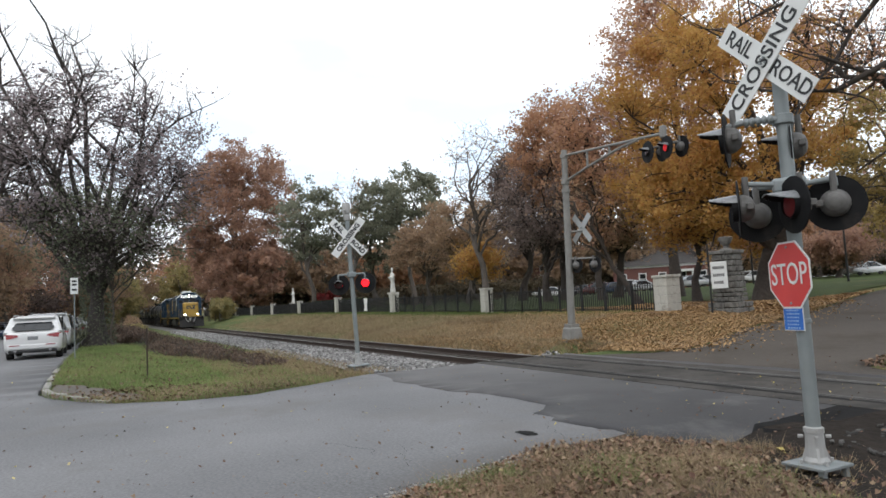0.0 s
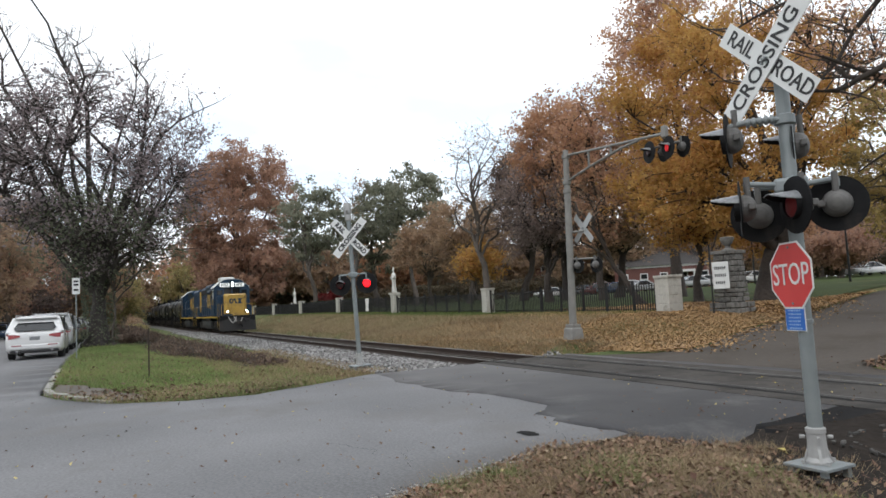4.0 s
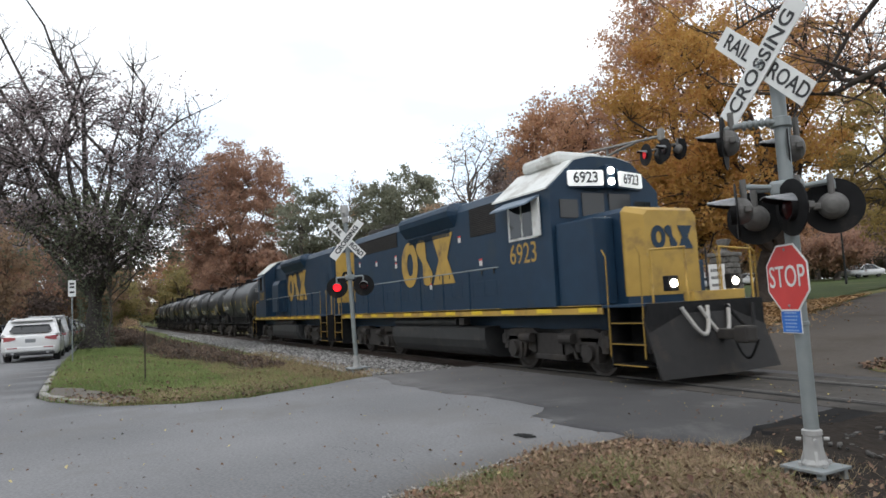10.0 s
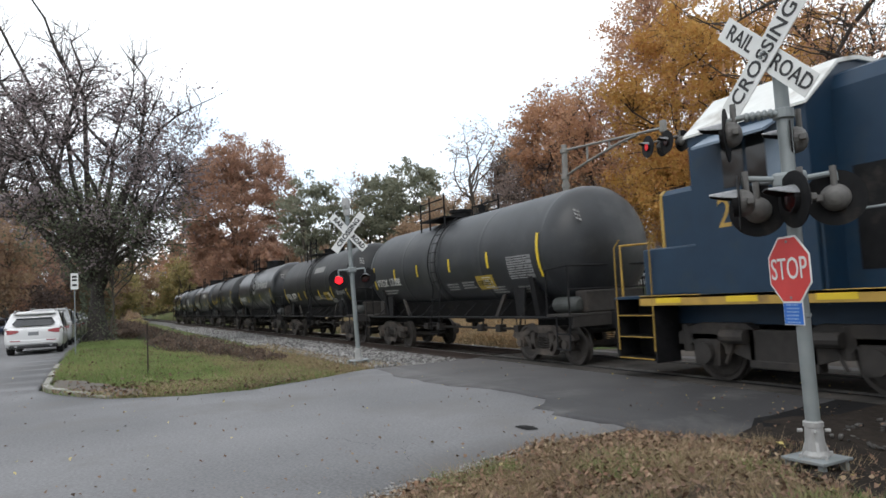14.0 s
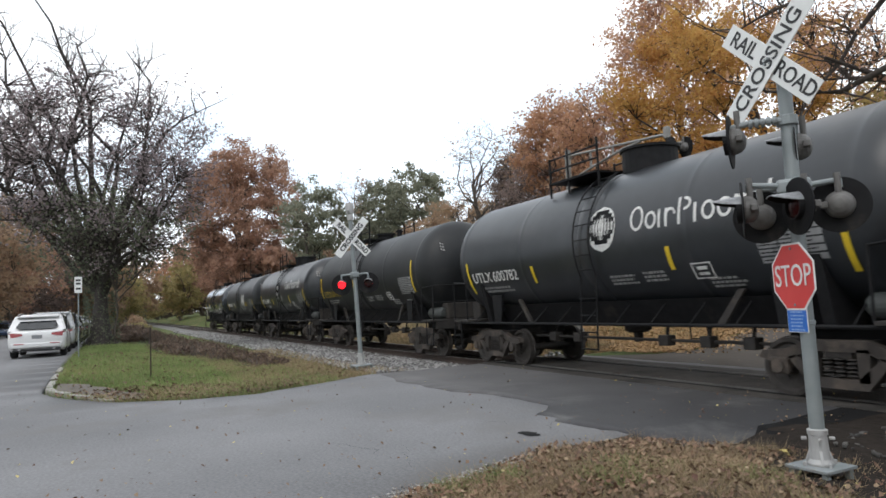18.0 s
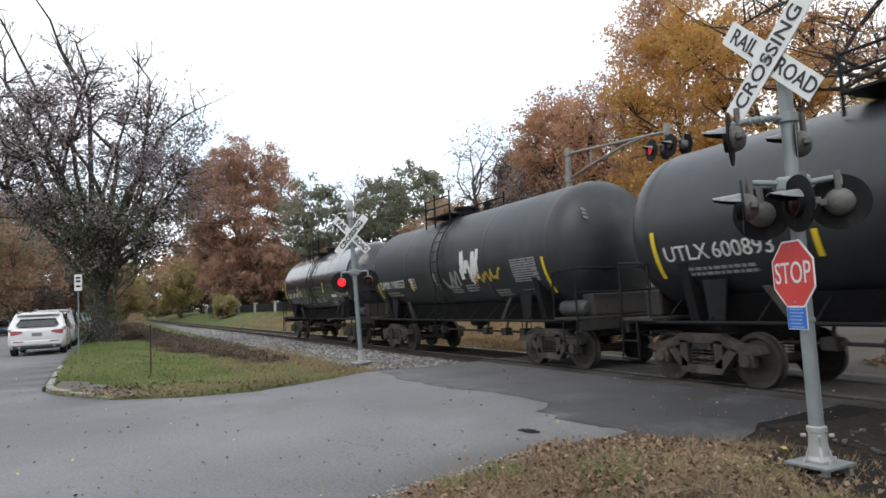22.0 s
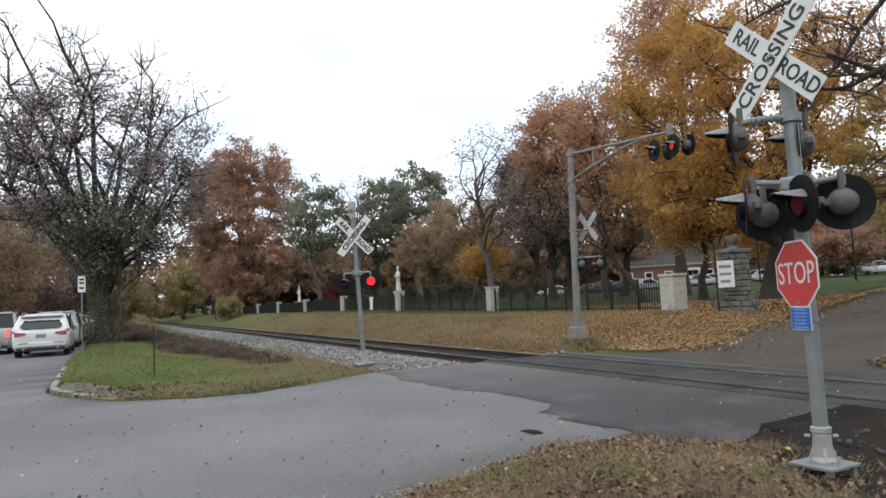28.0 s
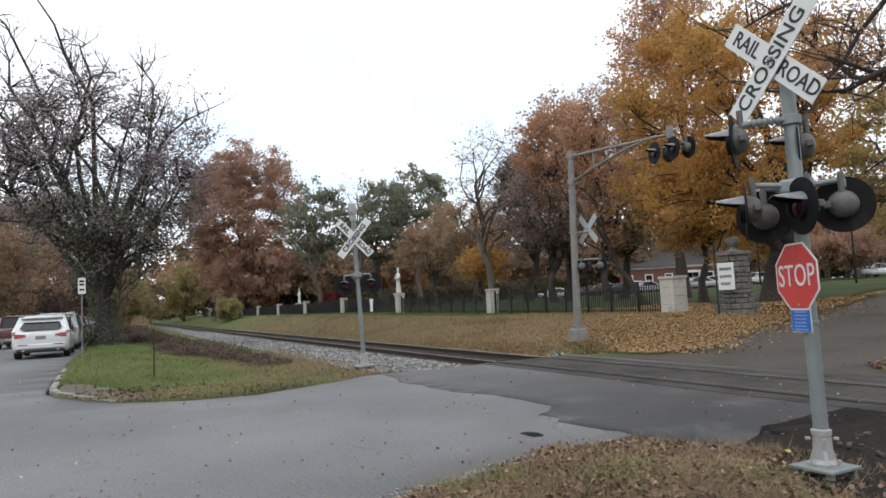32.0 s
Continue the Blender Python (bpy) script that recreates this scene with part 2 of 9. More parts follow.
M_BARK_PALE = mat("pale_dead_bark", (0.1, 0.088, 0.078), (0.24, 0.22, 0.2), 0.95, grain=7, stain=0.8, bump=0.7, depth=0.05)
M_BARK_DARK = mat("dark_bark", (0.022, 0.017, 0.015), (0.075, 0.06, 0.05), 0.95, grain=7, stain=1.0, bump=0.8, depth=0.05)

for m_ in (M_BLACK_PAINT, M_LAWN, M_DEAD_TURF, M_DRIVE, M_CRACK, M_EDGE_BLACK, M_CROSS):
    m_.node_tree.nodes["Principled BSDF"].inputs["Specular IOR Level"].default_value = 0.12

# ---- geometry helpers ----
def link_mesh(name, bm, material, parent=None, label="", smooth=False):
    me = bpy.data.meshes.new(name)
    bm.to_mesh(me)
    bm.free()
    if smooth:
        for p in me.polygons:
            p.use_smooth = True
    for mt in material if isinstance(material, (list, tuple)) else [material]:
        me.materials.append(mt)
    ob = new(name, me)
    if parent is not None:
        ob.parent = parent
    if label:
        ob["label"] = label
    return ob


def part(name, bm, material, parent, label="", smooth=False):
    return link_mesh(name, bm, material, parent, label, smooth)


def thing(name, label, category, m=None, group="", kind=""):
    ob = new(name)
    ob.empty_display_size = 0.2
    if m is not None:
        ob.matrix_basis = m
    return tagged(ob, label, category, group, kind)


def raw_mesh(name, verts, faces, material, parent=None, smooth=False, label=""):
    """A mesh from numpy arrays: verts (n, 3) and faces of one size (m, k)."""
    verts, faces = np.asarray(verts, np.float32), np.asarray(faces, np.int32)
    me = bpy.data.meshes.new(name)
    k = faces.shape[1]
    me.vertices.add(len(verts))
    me.vertices.foreach_set("co", verts.ravel())
    me.loops.add(faces.size)
    me.loops.foreach_set("vertex_index", faces.ravel())
    me.polygons.add(len(faces))
    me.polygons.foreach_set("loop_start", np.arange(0, faces.size, k, dtype=np.int32))
    me.polygons.foreach_set("loop_total", np.full(len(faces), k, np.int32))
    if smooth:
        me.polygons.foreach_set("use_smooth", np.ones(len(faces), bool))
    me.update(calc_edges=True)
    me.validate()
    me.materials.append(material)
    ob = new(name, me)
    if parent is not None:
        ob.parent = parent
    if label:
        ob["label"] = label
    return ob


def B():
    return bmesh.new()


def add_box(bm, x0, x1, y0, y1, z0, z1, bevel=0.0, m=None):
    got = bmesh.ops.create_cube(bm, size=1.0)
    vs = got["verts"]
    bmesh.ops.scale(bm, vec=(abs(x1 - x0), abs(y1 - y0), abs(z1 - z0)), verts=vs)
    bmesh.ops.translate(bm, vec=((x0 + x1) / 2, (y0 + y1) / 2, (z0 + z1) / 2), verts=vs)
    if m is not None:
        bmesh.ops.transform(bm, matrix=m, verts=vs)
    if bevel:
        es = list({e for v in vs for e in v.link_edges})
        bmesh.ops.bevel(bm, geom=es, offset=bevel, segments=2, affect="EDGES", profile=0.5)
    return bm


def add_cyl(bm, p0, p1, r0, r1=None, n=12, caps=True):
    """A tapered round bar from p0 to p1."""
    p0, p1 = Vector(p0), Vector(p1)
    r1 = r0 if r1 is None else r1
    q = (p1 - p0).to_track_quat("Z", "Y").to_matrix().to_4x4()
    m = Matrix.Translation((p0 + p1) / 2) @ q
    bmesh.ops.create_cone(bm, cap_ends=caps, segments=n, radius1=r0, radius2=r1, depth=(p1 - p0).length, matrix=m)
    return bm


def add_pipe(bm, pts, r, n=8):
    """A round bar along a line of points, with ball joints at the bends."""
    for i, (a, b) in enumerate(zip(pts, pts[1:])):
        add_cyl(bm, a, b, r, n=n)
        if i:
            bmesh.ops.create_icosphere(bm, subdivisions=1, radius=r * 1.02, matrix=Matrix.Translation(a))
    return bm


def add_lathe(bm, profile, n=24, m=None):
    """Rotate (radius, height) points about z."""
    rings = []
    for r, z in profile:
        rings.append([bm.verts.new((r * math.cos(2 * math.pi * i / n), r * math.sin(2 * math.pi * i / n), z)) for i in range(n)])
    for a, b in zip(rings, rings[1:]):
        for i in range(n):
            bm.faces.new((a[i], a[(i + 1) % n], b[(i + 1) % n], b[i]))
    for ring, flip in ((rings[0], True), (rings[-1], False)):
        bm.faces.new(ring[::-1] if flip else ring)
    if m is not None:
        bmesh.ops.transform(bm, matrix=m, verts=[v for r in rings for v in r])
    bmesh.ops.remove_doubles(bm, verts=[v for r in rings for v in r], dist=1e-5)
    return bm


def add_prism(bm, outline, y0, y1, m=None):
    """An outline in x, z drawn out from y0 to y1."""
    a = [bm.verts.new((x, y0, z)) for x, z in outline]
    b = [bm.verts.new((x, y1, z)) for x, z in outline]
    n = len(outline)
    fs = [bm.faces.new(a), bm.faces.new(b[::-1])]
    for i in range(n):
        fs.append(bm.faces.new((a[i], b[i], b[(i + 1) % n], a[(i + 1) % n])))
    bmesh.ops.recalc_face_normals(bm, faces=fs)
    if m is not None:
        bmesh.ops.transform(bm, matrix=m, verts=a + b)
    return bm


def add_loft(bm, sections, cap=True):
    """Join closed rings of equally many points."""
    rings = [[bm.verts.new(p) for p in s] for s in sections]
    n = len(rings[0])
    fs = []
    for a, b in zip(rings, rings[1:]):
        for i in range(n):
            fs.append(bm.faces.new((a[i], a[(i + 1) % n], b[(i + 1) % n], b[i])))
    if cap:
        fs += [bm.faces.new(rings[0][::-1]), bm.faces.new(rings[-1])]
    bmesh.ops.recalc_face_normals(bm, faces=fs)
    return bm


def text_bm(words, height, thick=0.004, squeeze=1.0, bold=0.0):
    """Letters lying in x, z, facing -y, centred; height is that of the capitals."""
    cu = bpy.data.curves.new("letters", "FONT")
    cu.body, cu.size, cu.extrude = words, height / 0.72, thick / 2
    cu.offset = bold
    cu.align_x, cu.align_y = "CENTER", "CENTER"
    cu.resolution_u = 3
    tmp = bpy.data.objects.new("letters", cu)
    scene.collection.objects.link(tmp)
    me = bpy.data.meshes.new_from_object(tmp.evaluated_get(bpy.context.evaluated_depsgraph_get()))
    bm = bmesh.new()
    bm.from_mesh(me)
    bpy.data.objects.remove(tmp)
    bpy.data.meshes.remove(me)
    bmesh.ops.transform(bm, matrix=Matrix.Rotation(radians(90), 4, "X") @ Matrix.Diagonal((squeeze, 1, 1, 1)), verts=bm.verts)
    return bm


def lay(bm, m):
    bmesh.ops.transform(bm, matrix=m, verts=bm.verts)
    return bm


def smoothstep(a, b, x):
    t = min(1.0, max(0.0, (x - a) / (b - a)))
    return t * t * (3 - 2 * t)
# ---- the lie of the land ----
def land(x, y):
    """Height of the ground."""
    street = 0.3 * smoothstep(-14, -27, x) * smoothstep(-5.5, -10.5, y)
    z = street
    if y > 2.5:
        top = 0.15 + 0.55 * smoothstep(-14.5, -21.5, x) + 0.42 * smoothstep(-22, -75, x)
        z += top * smoothstep(3.2, 9.5, y) + (0.012 + 0.014 * smoothstep(-75, -45, x)) * max(0.0, min(y, 150) - 14)
    if y < -20:
        z += 0.02 * min(60, -20 - y)
    if x < -160:
        z += 0.01 * min(200.0, -160 - x) * smoothstep(8, 30, abs(y + 6))
    if not -15.5 < x < -4.7:
        z -= 0.42 * smoothstep(3.6, 2.7, abs(y)) * (smoothstep(-4.7, -3.2, x) if x > -6 else 1.0)
    # a low mound round the cantilever's foot
    z = max(z, 0.19 - 0.8 * max(0.0, math.hypot(x + 17.2, y - 3.4) - 0.55))
    if x < -14.5 and -9.5 < y < -2.5:
        z -= 0.12 * smoothstep(-14.5, -18, x) * smoothstep(-9.5, -7, y) * smoothstep(-2.5, -4.5, y)
    if x > -6 and -10.5 < y < -3.4:
        z += 0.1 * smoothstep(-5.4, -3.8, x) * smoothstep(-3.4, -5.5, y) * smoothstep(-11, -9.0, y)
        z -= 0.1 * smoothstep(-6.0, -4.0, y)
    return z


def inside(px, py, outline):
    hit = False
    n = len(outline)
    for i in range(n):
        (x0, y0), (x1, y1) = outline[i], outline[(i + 1) % n]
        if (y0 > py) != (y1 > py) and px < (x1 - x0) * (py - y0) / (y1 - y0) + x0:
            hit = not hit
    return hit


def rounded(outline, step=0.5, wobble=0.0, seed=0):
    """Resample an outline at even steps, with a little unevenness."""
    rnd = random.Random(seed)
    out = []
    for (x0, y0), (x1, y1) in zip(outline, outline[1:] + outline[:1]):
        n = max(1, int(math.hypot(x1 - x0, y1 - y0) / step))
        for i in range(n):
            t = i / n
            out.append((x0 + (x1 - x0) * t + rnd.uniform(-wobble, wobble), y0 + (y1 - y0) * t + rnd.uniform(-wobble, wobble)))
    return out


def sheet(name, outline, height, material, step=1.0, label="", kind="structure", category="", skirt=0.0):
    """A surface laid on the land inside an outline."""
    pts = [Vector(p) for p in outline]
    n = len(pts)
    xs, ys = [p[0] for p in outline], [p[1] for p in outline]
    grid = []
    x = min(xs) + step / 2
    while x < max(xs):
        y = min(ys) + step / 2
        while y < max(ys):
            if inside(x, y, outline):
                grid.append(Vector((x, y)))
            y += step
        x += step
    vs, es, fs, *_ = delaunay_2d_cdt(pts + grid, [(i, (i + 1) % n) for i in range(n)], [], 1, 1e-4)
    verts = [(v.x, v.y, land(v.x, v.y) + height) for v in vs]
    faces = [f for f in fs]
    if skirt:
        k = len(verts)
        verts += [(v[0], v[1], v[2] - skirt) for v in verts[:n]]
        faces += [(i, (i + 1) % n, k + (i + 1) % n, k + i) for i in range(n)]
    me = bpy.data.meshes.new(name)
    me.from_pydata(verts, [], faces)
    me.update()
    bm = bmesh.new()
    bm.from_mesh(me)
    bmesh.ops.recalc_face_normals(bm, faces=bm.faces)
    if sum(f.normal.z * f.calc_area() for f in bm.faces) < 0:
        bmesh.ops.reverse_faces(bm, faces=bm.faces)
    bm.to_mesh(me)
    bm.free()
    for p in me.polygons:
        p.use_smooth = True
    me.materials.append(material)
    return tagged(new(name, me), label, category, "", kind)


def ground_material():
    m = bpy.data.materials.new("turf_and_soil")
    m.use_nodes = True
    nt, ln = m.node_tree.nodes, m.node_tree.links
    bs = nt["Principled BSDF"]
    co = nt.new("ShaderNodeTexCoord")
    def noise_node(scale, detail=5.0):
        n = nt.new("ShaderNodeTexNoise")
        n.inputs["Scale"].default_value, n.inputs["Detail"].default_value = scale, detail
        ln.new(co.outputs["Object"], n.inputs["Vector"])
        return n.outputs["Fac"]
    def ramp(src, stops):
        r = nt.new("ShaderNodeValToRGB")
        while len(r.color_ramp.elements) < len(stops):
            r.color_ramp.elements.new(0.5)
        for e, (p, c) in zip(r.color_ramp.elements, stops):
            e.position, e.color = p, (*c, 1)
        ln.new(src, r.inputs["Fac"])
        return r.outputs["Color"]
    fine, mid, wide = noise_node(11), noise_node(1.3), noise_node(0.22)
    green = ramp(fine, [(0.3, (0.04, 0.06, 0.02)), (0.7, (0.11, 0.145, 0.05))])
    tan = ramp(fine, [(0.3, (0.12, 0.085, 0.04)), (0.7, (0.27, 0.2, 0.1))])
    mix = nt.new("ShaderNodeMixRGB")
    ad = nt.new("ShaderNodeMath")
    ad.operation = "MULTIPLY_ADD"
    ad.inputs[1].default_value = 0.5
    ln.new(mid, ad.inputs[0])
    hf = nt.new("ShaderNodeMath")
    hf.operation = "MULTIPLY"
    hf.inputs[1].default_value = 0.5
    ln.new(wide, hf.inputs[0])
    ln.new(hf.outputs[0], ad.inputs[2])
    ln.new(ramp(ad.outputs[0], [(0.5, (0, 0, 0)), (0.64, (1, 1, 1))]), mix.inputs["Fac"])
    ln.new(green, mix.inputs["Color1"])
    ln.new(tan, mix.inputs["Color2"])
    ln.new(mix.outputs["Color"], bs.inputs["Base Color"])
    bs.inputs["Roughness"].default_value = 0.95
    bs.inputs["Specular IOR Level"].default_value = 0.15
    bp = nt.new("ShaderNodeBump")
    bp.inputs["Strength"].default_value, bp.inputs["Distance"].default_value = 0.9, 0.05
    ln.new(fine, bp.inputs["Height"])
    ln.new(bp.outputs["Normal"], bs.inputs["Normal"])
    return m


M_GROUND = ground_material()
M_SOIL = mat("bare_soil", (0.009, 0.0075, 0.0065), (0.036, 0.029, 0.024), 0.95, grain=9, stain=0.8, bump=0.8, depth=0.04)
M_SOIL.node_tree.nodes["Principled BSDF"].inputs["Specular IOR Level"].default_value = 0.1


def axis(lo, hi, near_lo, near_hi, fine, coarse):
    out, v = [], lo
    while v < hi:
        out.append(v)
        if near_lo <= v < near_hi:
            v += fine
        else:
            d = near_lo - v if v < near_lo else v - near_hi
            v += min(max(fine, d * 0.25 + fine), coarse) if v >= near_hi else min(max(fine, d * 0.2), coarse)
    return out + [hi]


gx, gy = axis(-900, 500, -60, 12, 0.5, 40), axis(-500, 700, -22, 26, 0.4, 40)
gv = [(x, y, land(x, y) - 0.03) for y in gy for x in gx]
gf = [(j * len(gx) + i, j * len(gx) + i + 1, (j + 1) * len(gx) + i + 1, (j + 1) * len(gx) + i) for j in range(len(gy) - 1) for i in range(len(gx) - 1)]
# the sheet dips under the paved parts and the track bed
NEAR_ROAD = [(-6.3, -3.3), (-6.05, -4.5), (-5.95, -4.95), (-6.08, -5.45), (-6.03, -5.95), (-5.7, -6.5), (-5.5, -7.0), (-5.3, -7.7), (-4.8, -9.0), (-3.4, -10.5), (-1.0, -11.2), (300, -11.2), (300, -20.5),
             (-300, -20.5), (-300, -11.3), (-60, -11.3), (-23.3, -11.3), (-17.4, -11.35), (-16.2, -10.9), (-14.74, -9.95), (-13.9, -8.6), (-13.75, -7.3), (-14.6, -5.6), (-15.6, -4.2), (-15.4, -3.3)]
CROSSING = [(-4.95, -3.4), (-4.95, 1.7), (-8.0, 1.9), (-12.0, 1.75), (-15.5, 1.7), (-15.5, -3.2), (-15.2, -4.15), (-14.4, -4.2), (-13.3, -4.45), (-12.4, -4.37), (-11.1, -4.34), (-10.45, -4.11), (-9.73, -3.97), (-8.94, -4.04), (-8.45, -4.0), (-8.15, -4.3), (-8.0, -4.56), (-7.55, -4.52), (-7.35, -4.72), (-6.8, -4.58), (-6.05, -4.5), (-5.6, -4.15), (-5.1, -3.85), (-4.7, -3.6)]
FAR_ROAD = [(-4.6, 1.45), (-4.6, 2.3), (-7.4, 2.6), (-8.1, 3.2), (-8.3, 4.2), (-8.4, 6.0), (-9.2, 12), (-9.6, 22), (-12, 40), (-16, 60), (-31, 60), (-26.5, 42), (-21.8, 28.5), (-19.3, 21), (-18.1, 17), (-17.0, 13.2), (-15.9, 9.9), (-14.6, 7.0), (-13.7, 5.4), (-13.3, 4.2), (-13.4, 3.0), (-14.2, 2.2), (-15.6, 1.45)]
SOIL = [(-5.25, -3.75), (-5.0, -1.2), (14, -1.2), (14, -5.7), (-2.0, -5.5), (-4.3, -4.7), (-5.2, -4.2)]
ground = raw_mesh("ground", [(x, y, z - (0.7 if -7 < x < -3.4 and -4.1 < y < 2 else 0.32 if inside(x, y, SOIL) else 0.12 if inside(x, y, NEAR_ROAD) or inside(x, y, CROSSING) or inside(x, y, FAR_ROAD) else 0.0)) for x, y, z in gv], gf, M_GROUND, smooth=True)
tagged(ground, "grass and soil verges with patches of dead turf", "ground", kind="structure")
road = sheet("road", rounded(NEAR_ROAD, 0.6, 0.05, 3), -0.005, M_ASPHALT, 1.4, "old pale grey asphalt street with cracks and stains", category="road", skirt=0.1)
crossing = sheet("road_crossing", rounded(CROSSING, 0.35, 0.05, 4), 0.004, M_NEW_ASPHALT, 0.7, "newer dark asphalt laid across the railway track", category="road", skirt=0.1)
far_road = sheet("road_drive", rounded(FAR_ROAD, 0.8, 0.08, 5), -0.004, M_DRIVE, 1.2, "asphalt drive leading to the gate", category="road", skirt=0.1)

# thin black strip laid over the crossing's right-hand edge
tar = sheet("road_dark_edge", rounded([(-5.05, -3.3), (-5.3, -3.5), (-5.48, -3.1), (-5.5, -2.6), (-5.58, -2.0), (-5.6, -1.4), (-5.45, -1.0), (-5.0, -0.95)], 0.25, 0.03, 14), 0.009, M_EDGE_BLACK, 0.3, "black strip along the edge of the crossing", category="road")
soil = sheet("ground_soil", rounded(SOIL, 0.5, 0.12, 8), 0.02, M_SOIL, 0.6, "bare dark soil beside the track", category="ground")
verge = sheet("ground_verge", rounded([(-6.1, -4.45), (-5.98, -5.4), (-5.9, -6.0), (-5.55, -6.7), (-5.2, -7.7), (-4.6, -9.1), (-3.2, -10.6), (-1, -11.25), (14, -11.25), (14, -5.5), (-2.0, -5.3), (-4.1, -4.5), (-5.3, -4.0)], 0.4, 0.08, 12), 0.0, M_DEAD_TURF, 0.5, "dead brown turf on the near verge", category="ground")
CORNER_SOIL = [(-19.0, -11.15), (-17.6, -11.05), (-16.9, -10.9), (-16.2, -10.5), (-15.0, -9.85), (-14.6, -9.3), (-15.4, -9.25), (-16.6, -9.8), (-18.2, -10.4)]
M_WORN_SOIL = mat("trodden_grey_soil", (0.07, 0.06, 0.05), (0.15, 0.132, 0.112), 0.95, grain=12, stain=1.0, bump=0.6, depth=0.03)
corner_soil = sheet("ground_corner_soil", rounded(CORNER_SOIL, 0.4, 0.08, 9), 0.02, M_WORN_SOIL, 0.6, "worn bare soil behind the corner kerb", category="ground")

lawn = sheet("ground_lawn", [(-20.6, 20.5), (-23.6, 30), (-28.4, 44), (-33.5, 62), (-36, 112), (-62, 132), (-140, 84), (-140, 14.5), (-60, 13.2), (-26, 15.5), (-22, 17)], 0.03, M_LAWN, 3.0, "mown green lawn beyond the iron fence", category="lawn")
# cracks in the old asphalt and a dark sunken patch
def crack(points, width, seed):
    rnd_ = random.Random(seed)
    vs, fs = [], []
    x, y = points[0]
    line = []
    for (xa, ya), (xb, yb) in zip(points, points[1:]):
        n = max(3, int(math.hypot(xb - xa, yb - ya) / 0.12))
        for i in range(n):
            t = i / n
            line.append((xa + (xb - xa) * t + rnd_.gauss(0, 0.03), ya + (yb - ya) * t + rnd_.gauss(0, 0.03)))
    for i, (x, y) in enumerate(line):
        xa, ya = line[max(0, i - 1)]
        xb, yb = line[min(len(line) - 1, i + 1)]
        l_ = math.hypot(xb - xa, yb - ya) + 1e-6
        w = width * rnd_.uniform(0.3, 1.2) * (0.3 if i in (0, len(line) - 1) else 1)
        nx_, ny_ = -(yb - ya) / l_ * w, (xb - xa) / l_ * w
        z = land(x, y) + 0.001
        vs += [(x - nx_, y - ny_, z), (x + nx_, y + ny_, z)]
    fs = [(2 * i, 2 * i + 2, 2 * i + 3, 2 * i + 1) for i in range(len(line) - 1)]
    return raw_mesh("crack", vs, fs, M_CRACK, road)
for k, pts_ in enumerate(([(-16.8, -11.6), (-14.0, -12.0), (-11.0, -11.6)], [(-8.0, -5.5), (-7.75, -5.2), (-7.6, -5.35)], [(-5.63, -7.75), (-5.6, -7.2), (-5.63, -6.85), (-5.85, -6.4)], [(-7.35, -4.72), (-7.2, -4.95), (-6.6, -5.15), (-6.2, -5.3)], [(-7.3, -6.9), (-6.75, -7.05), (-6.2, -7.3)], [(-8.1, -7.6), (-7.2, -7.2), (-7.0, -7.4)], [(-13.8, -2.25), (-13.2, -1.75), (-12.6, -1.5)])):
    crack(pts_, 0.0028, 60 + k)
bm = bmesh.new()
got_ = bmesh.ops.create_circle(bm, cap_ends=True, segments=18, radius=0.13, matrix=Matrix.Translation((-6.9, -5.41, land(-6.9, -5.41) + 0.002)) @ Matrix.Diagonal((1.3, 0.8, 1, 1)))
for v in bm.verts:
    v.co.x += random.uniform(-0.03, 0.03)
    v.co.y += random.uniform(-0.03, 0.03)
part("sunken_patch", bm, M_CRACK, road, "dark sunken patch in the asphalt")

# kerb of the left corner, in worn lengths
kerb = thing("kerb", "worn concrete kerb round the street corner", "kerb", kind="structure")
KERB = [(-23.5, -11.25), (-21.6, -11.25), (-19.7, -11.24), (-17.9, -11.2), (-17.0, -11.05), (-16.4, -10.75), (-15.6, -10.3), (-14.9, -9.9)]
for i, (a, b) in enumerate(zip(KERB, KERB[1:])):
    bm = B()
    ln_ = math.hypot(b[0] - a[0], b[1] - a[1])
    ang = math.atan2(b[1] - a[1], b[0] - a[0])
    mx_, my_ = (a[0] + b[0]) / 2, (a[1] + b[1]) / 2
    hgt = (0.02, 0.03, 0.05, 0.07, 0.08, 0.06, 0.03)[i]
    add_box(bm, -ln_ / 2 + 0.008, ln_ / 2 - 0.008, -0.075, 0.075, -0.1, hgt, 0.02)
    o = part("kerb_stone", bm, M_CONCRETE, kerb)
    o.matrix_basis = Matrix.Translation((mx_, my_, land(mx_, my_))) @ Matrix.Rotation(ang, 4, "Z") @ Matrix.Rotation(random.uniform(-0.015, 0.015), 4, "X")

# ---- track ----
track = thing("railway_track", "single railway track with rusty rails on dark wooden ties in grey ballast", "railway track", kind="structure")
def rail_bm(x0, x1, y):
    bm = B()
    prof = [(-0.065, -0.17), (0.065, -0.17), (0.065, -0.155), (0.012, -0.135), (0.012, -0.05), (0.036, -0.035), (0.036, -0.006), (0.026, -0.001), (-0.026, -0.001), (-0.036, -0.006), (-0.036, -0.035), (-0.012, -0.05), (-0.012, -0.135), (-0.065, -0.155)]
    add_loft(bm, [[(x, y + a, b) for a, b in prof] for x in (x0, x1)])
    return bm
for y in (-0.7525, 0.7525):
    part("rail", rail_bm(-600, 300, y), M_RAIL, track, "rusty steel rail")
    bm = B()
    add_box(bm, -600, 300, y - 0.024, y + 0.024, 0.0005, 0.0025)
    part("rail_head", bm, M_RAIL_TOP, track, "worn bright running surface")
bm = B()
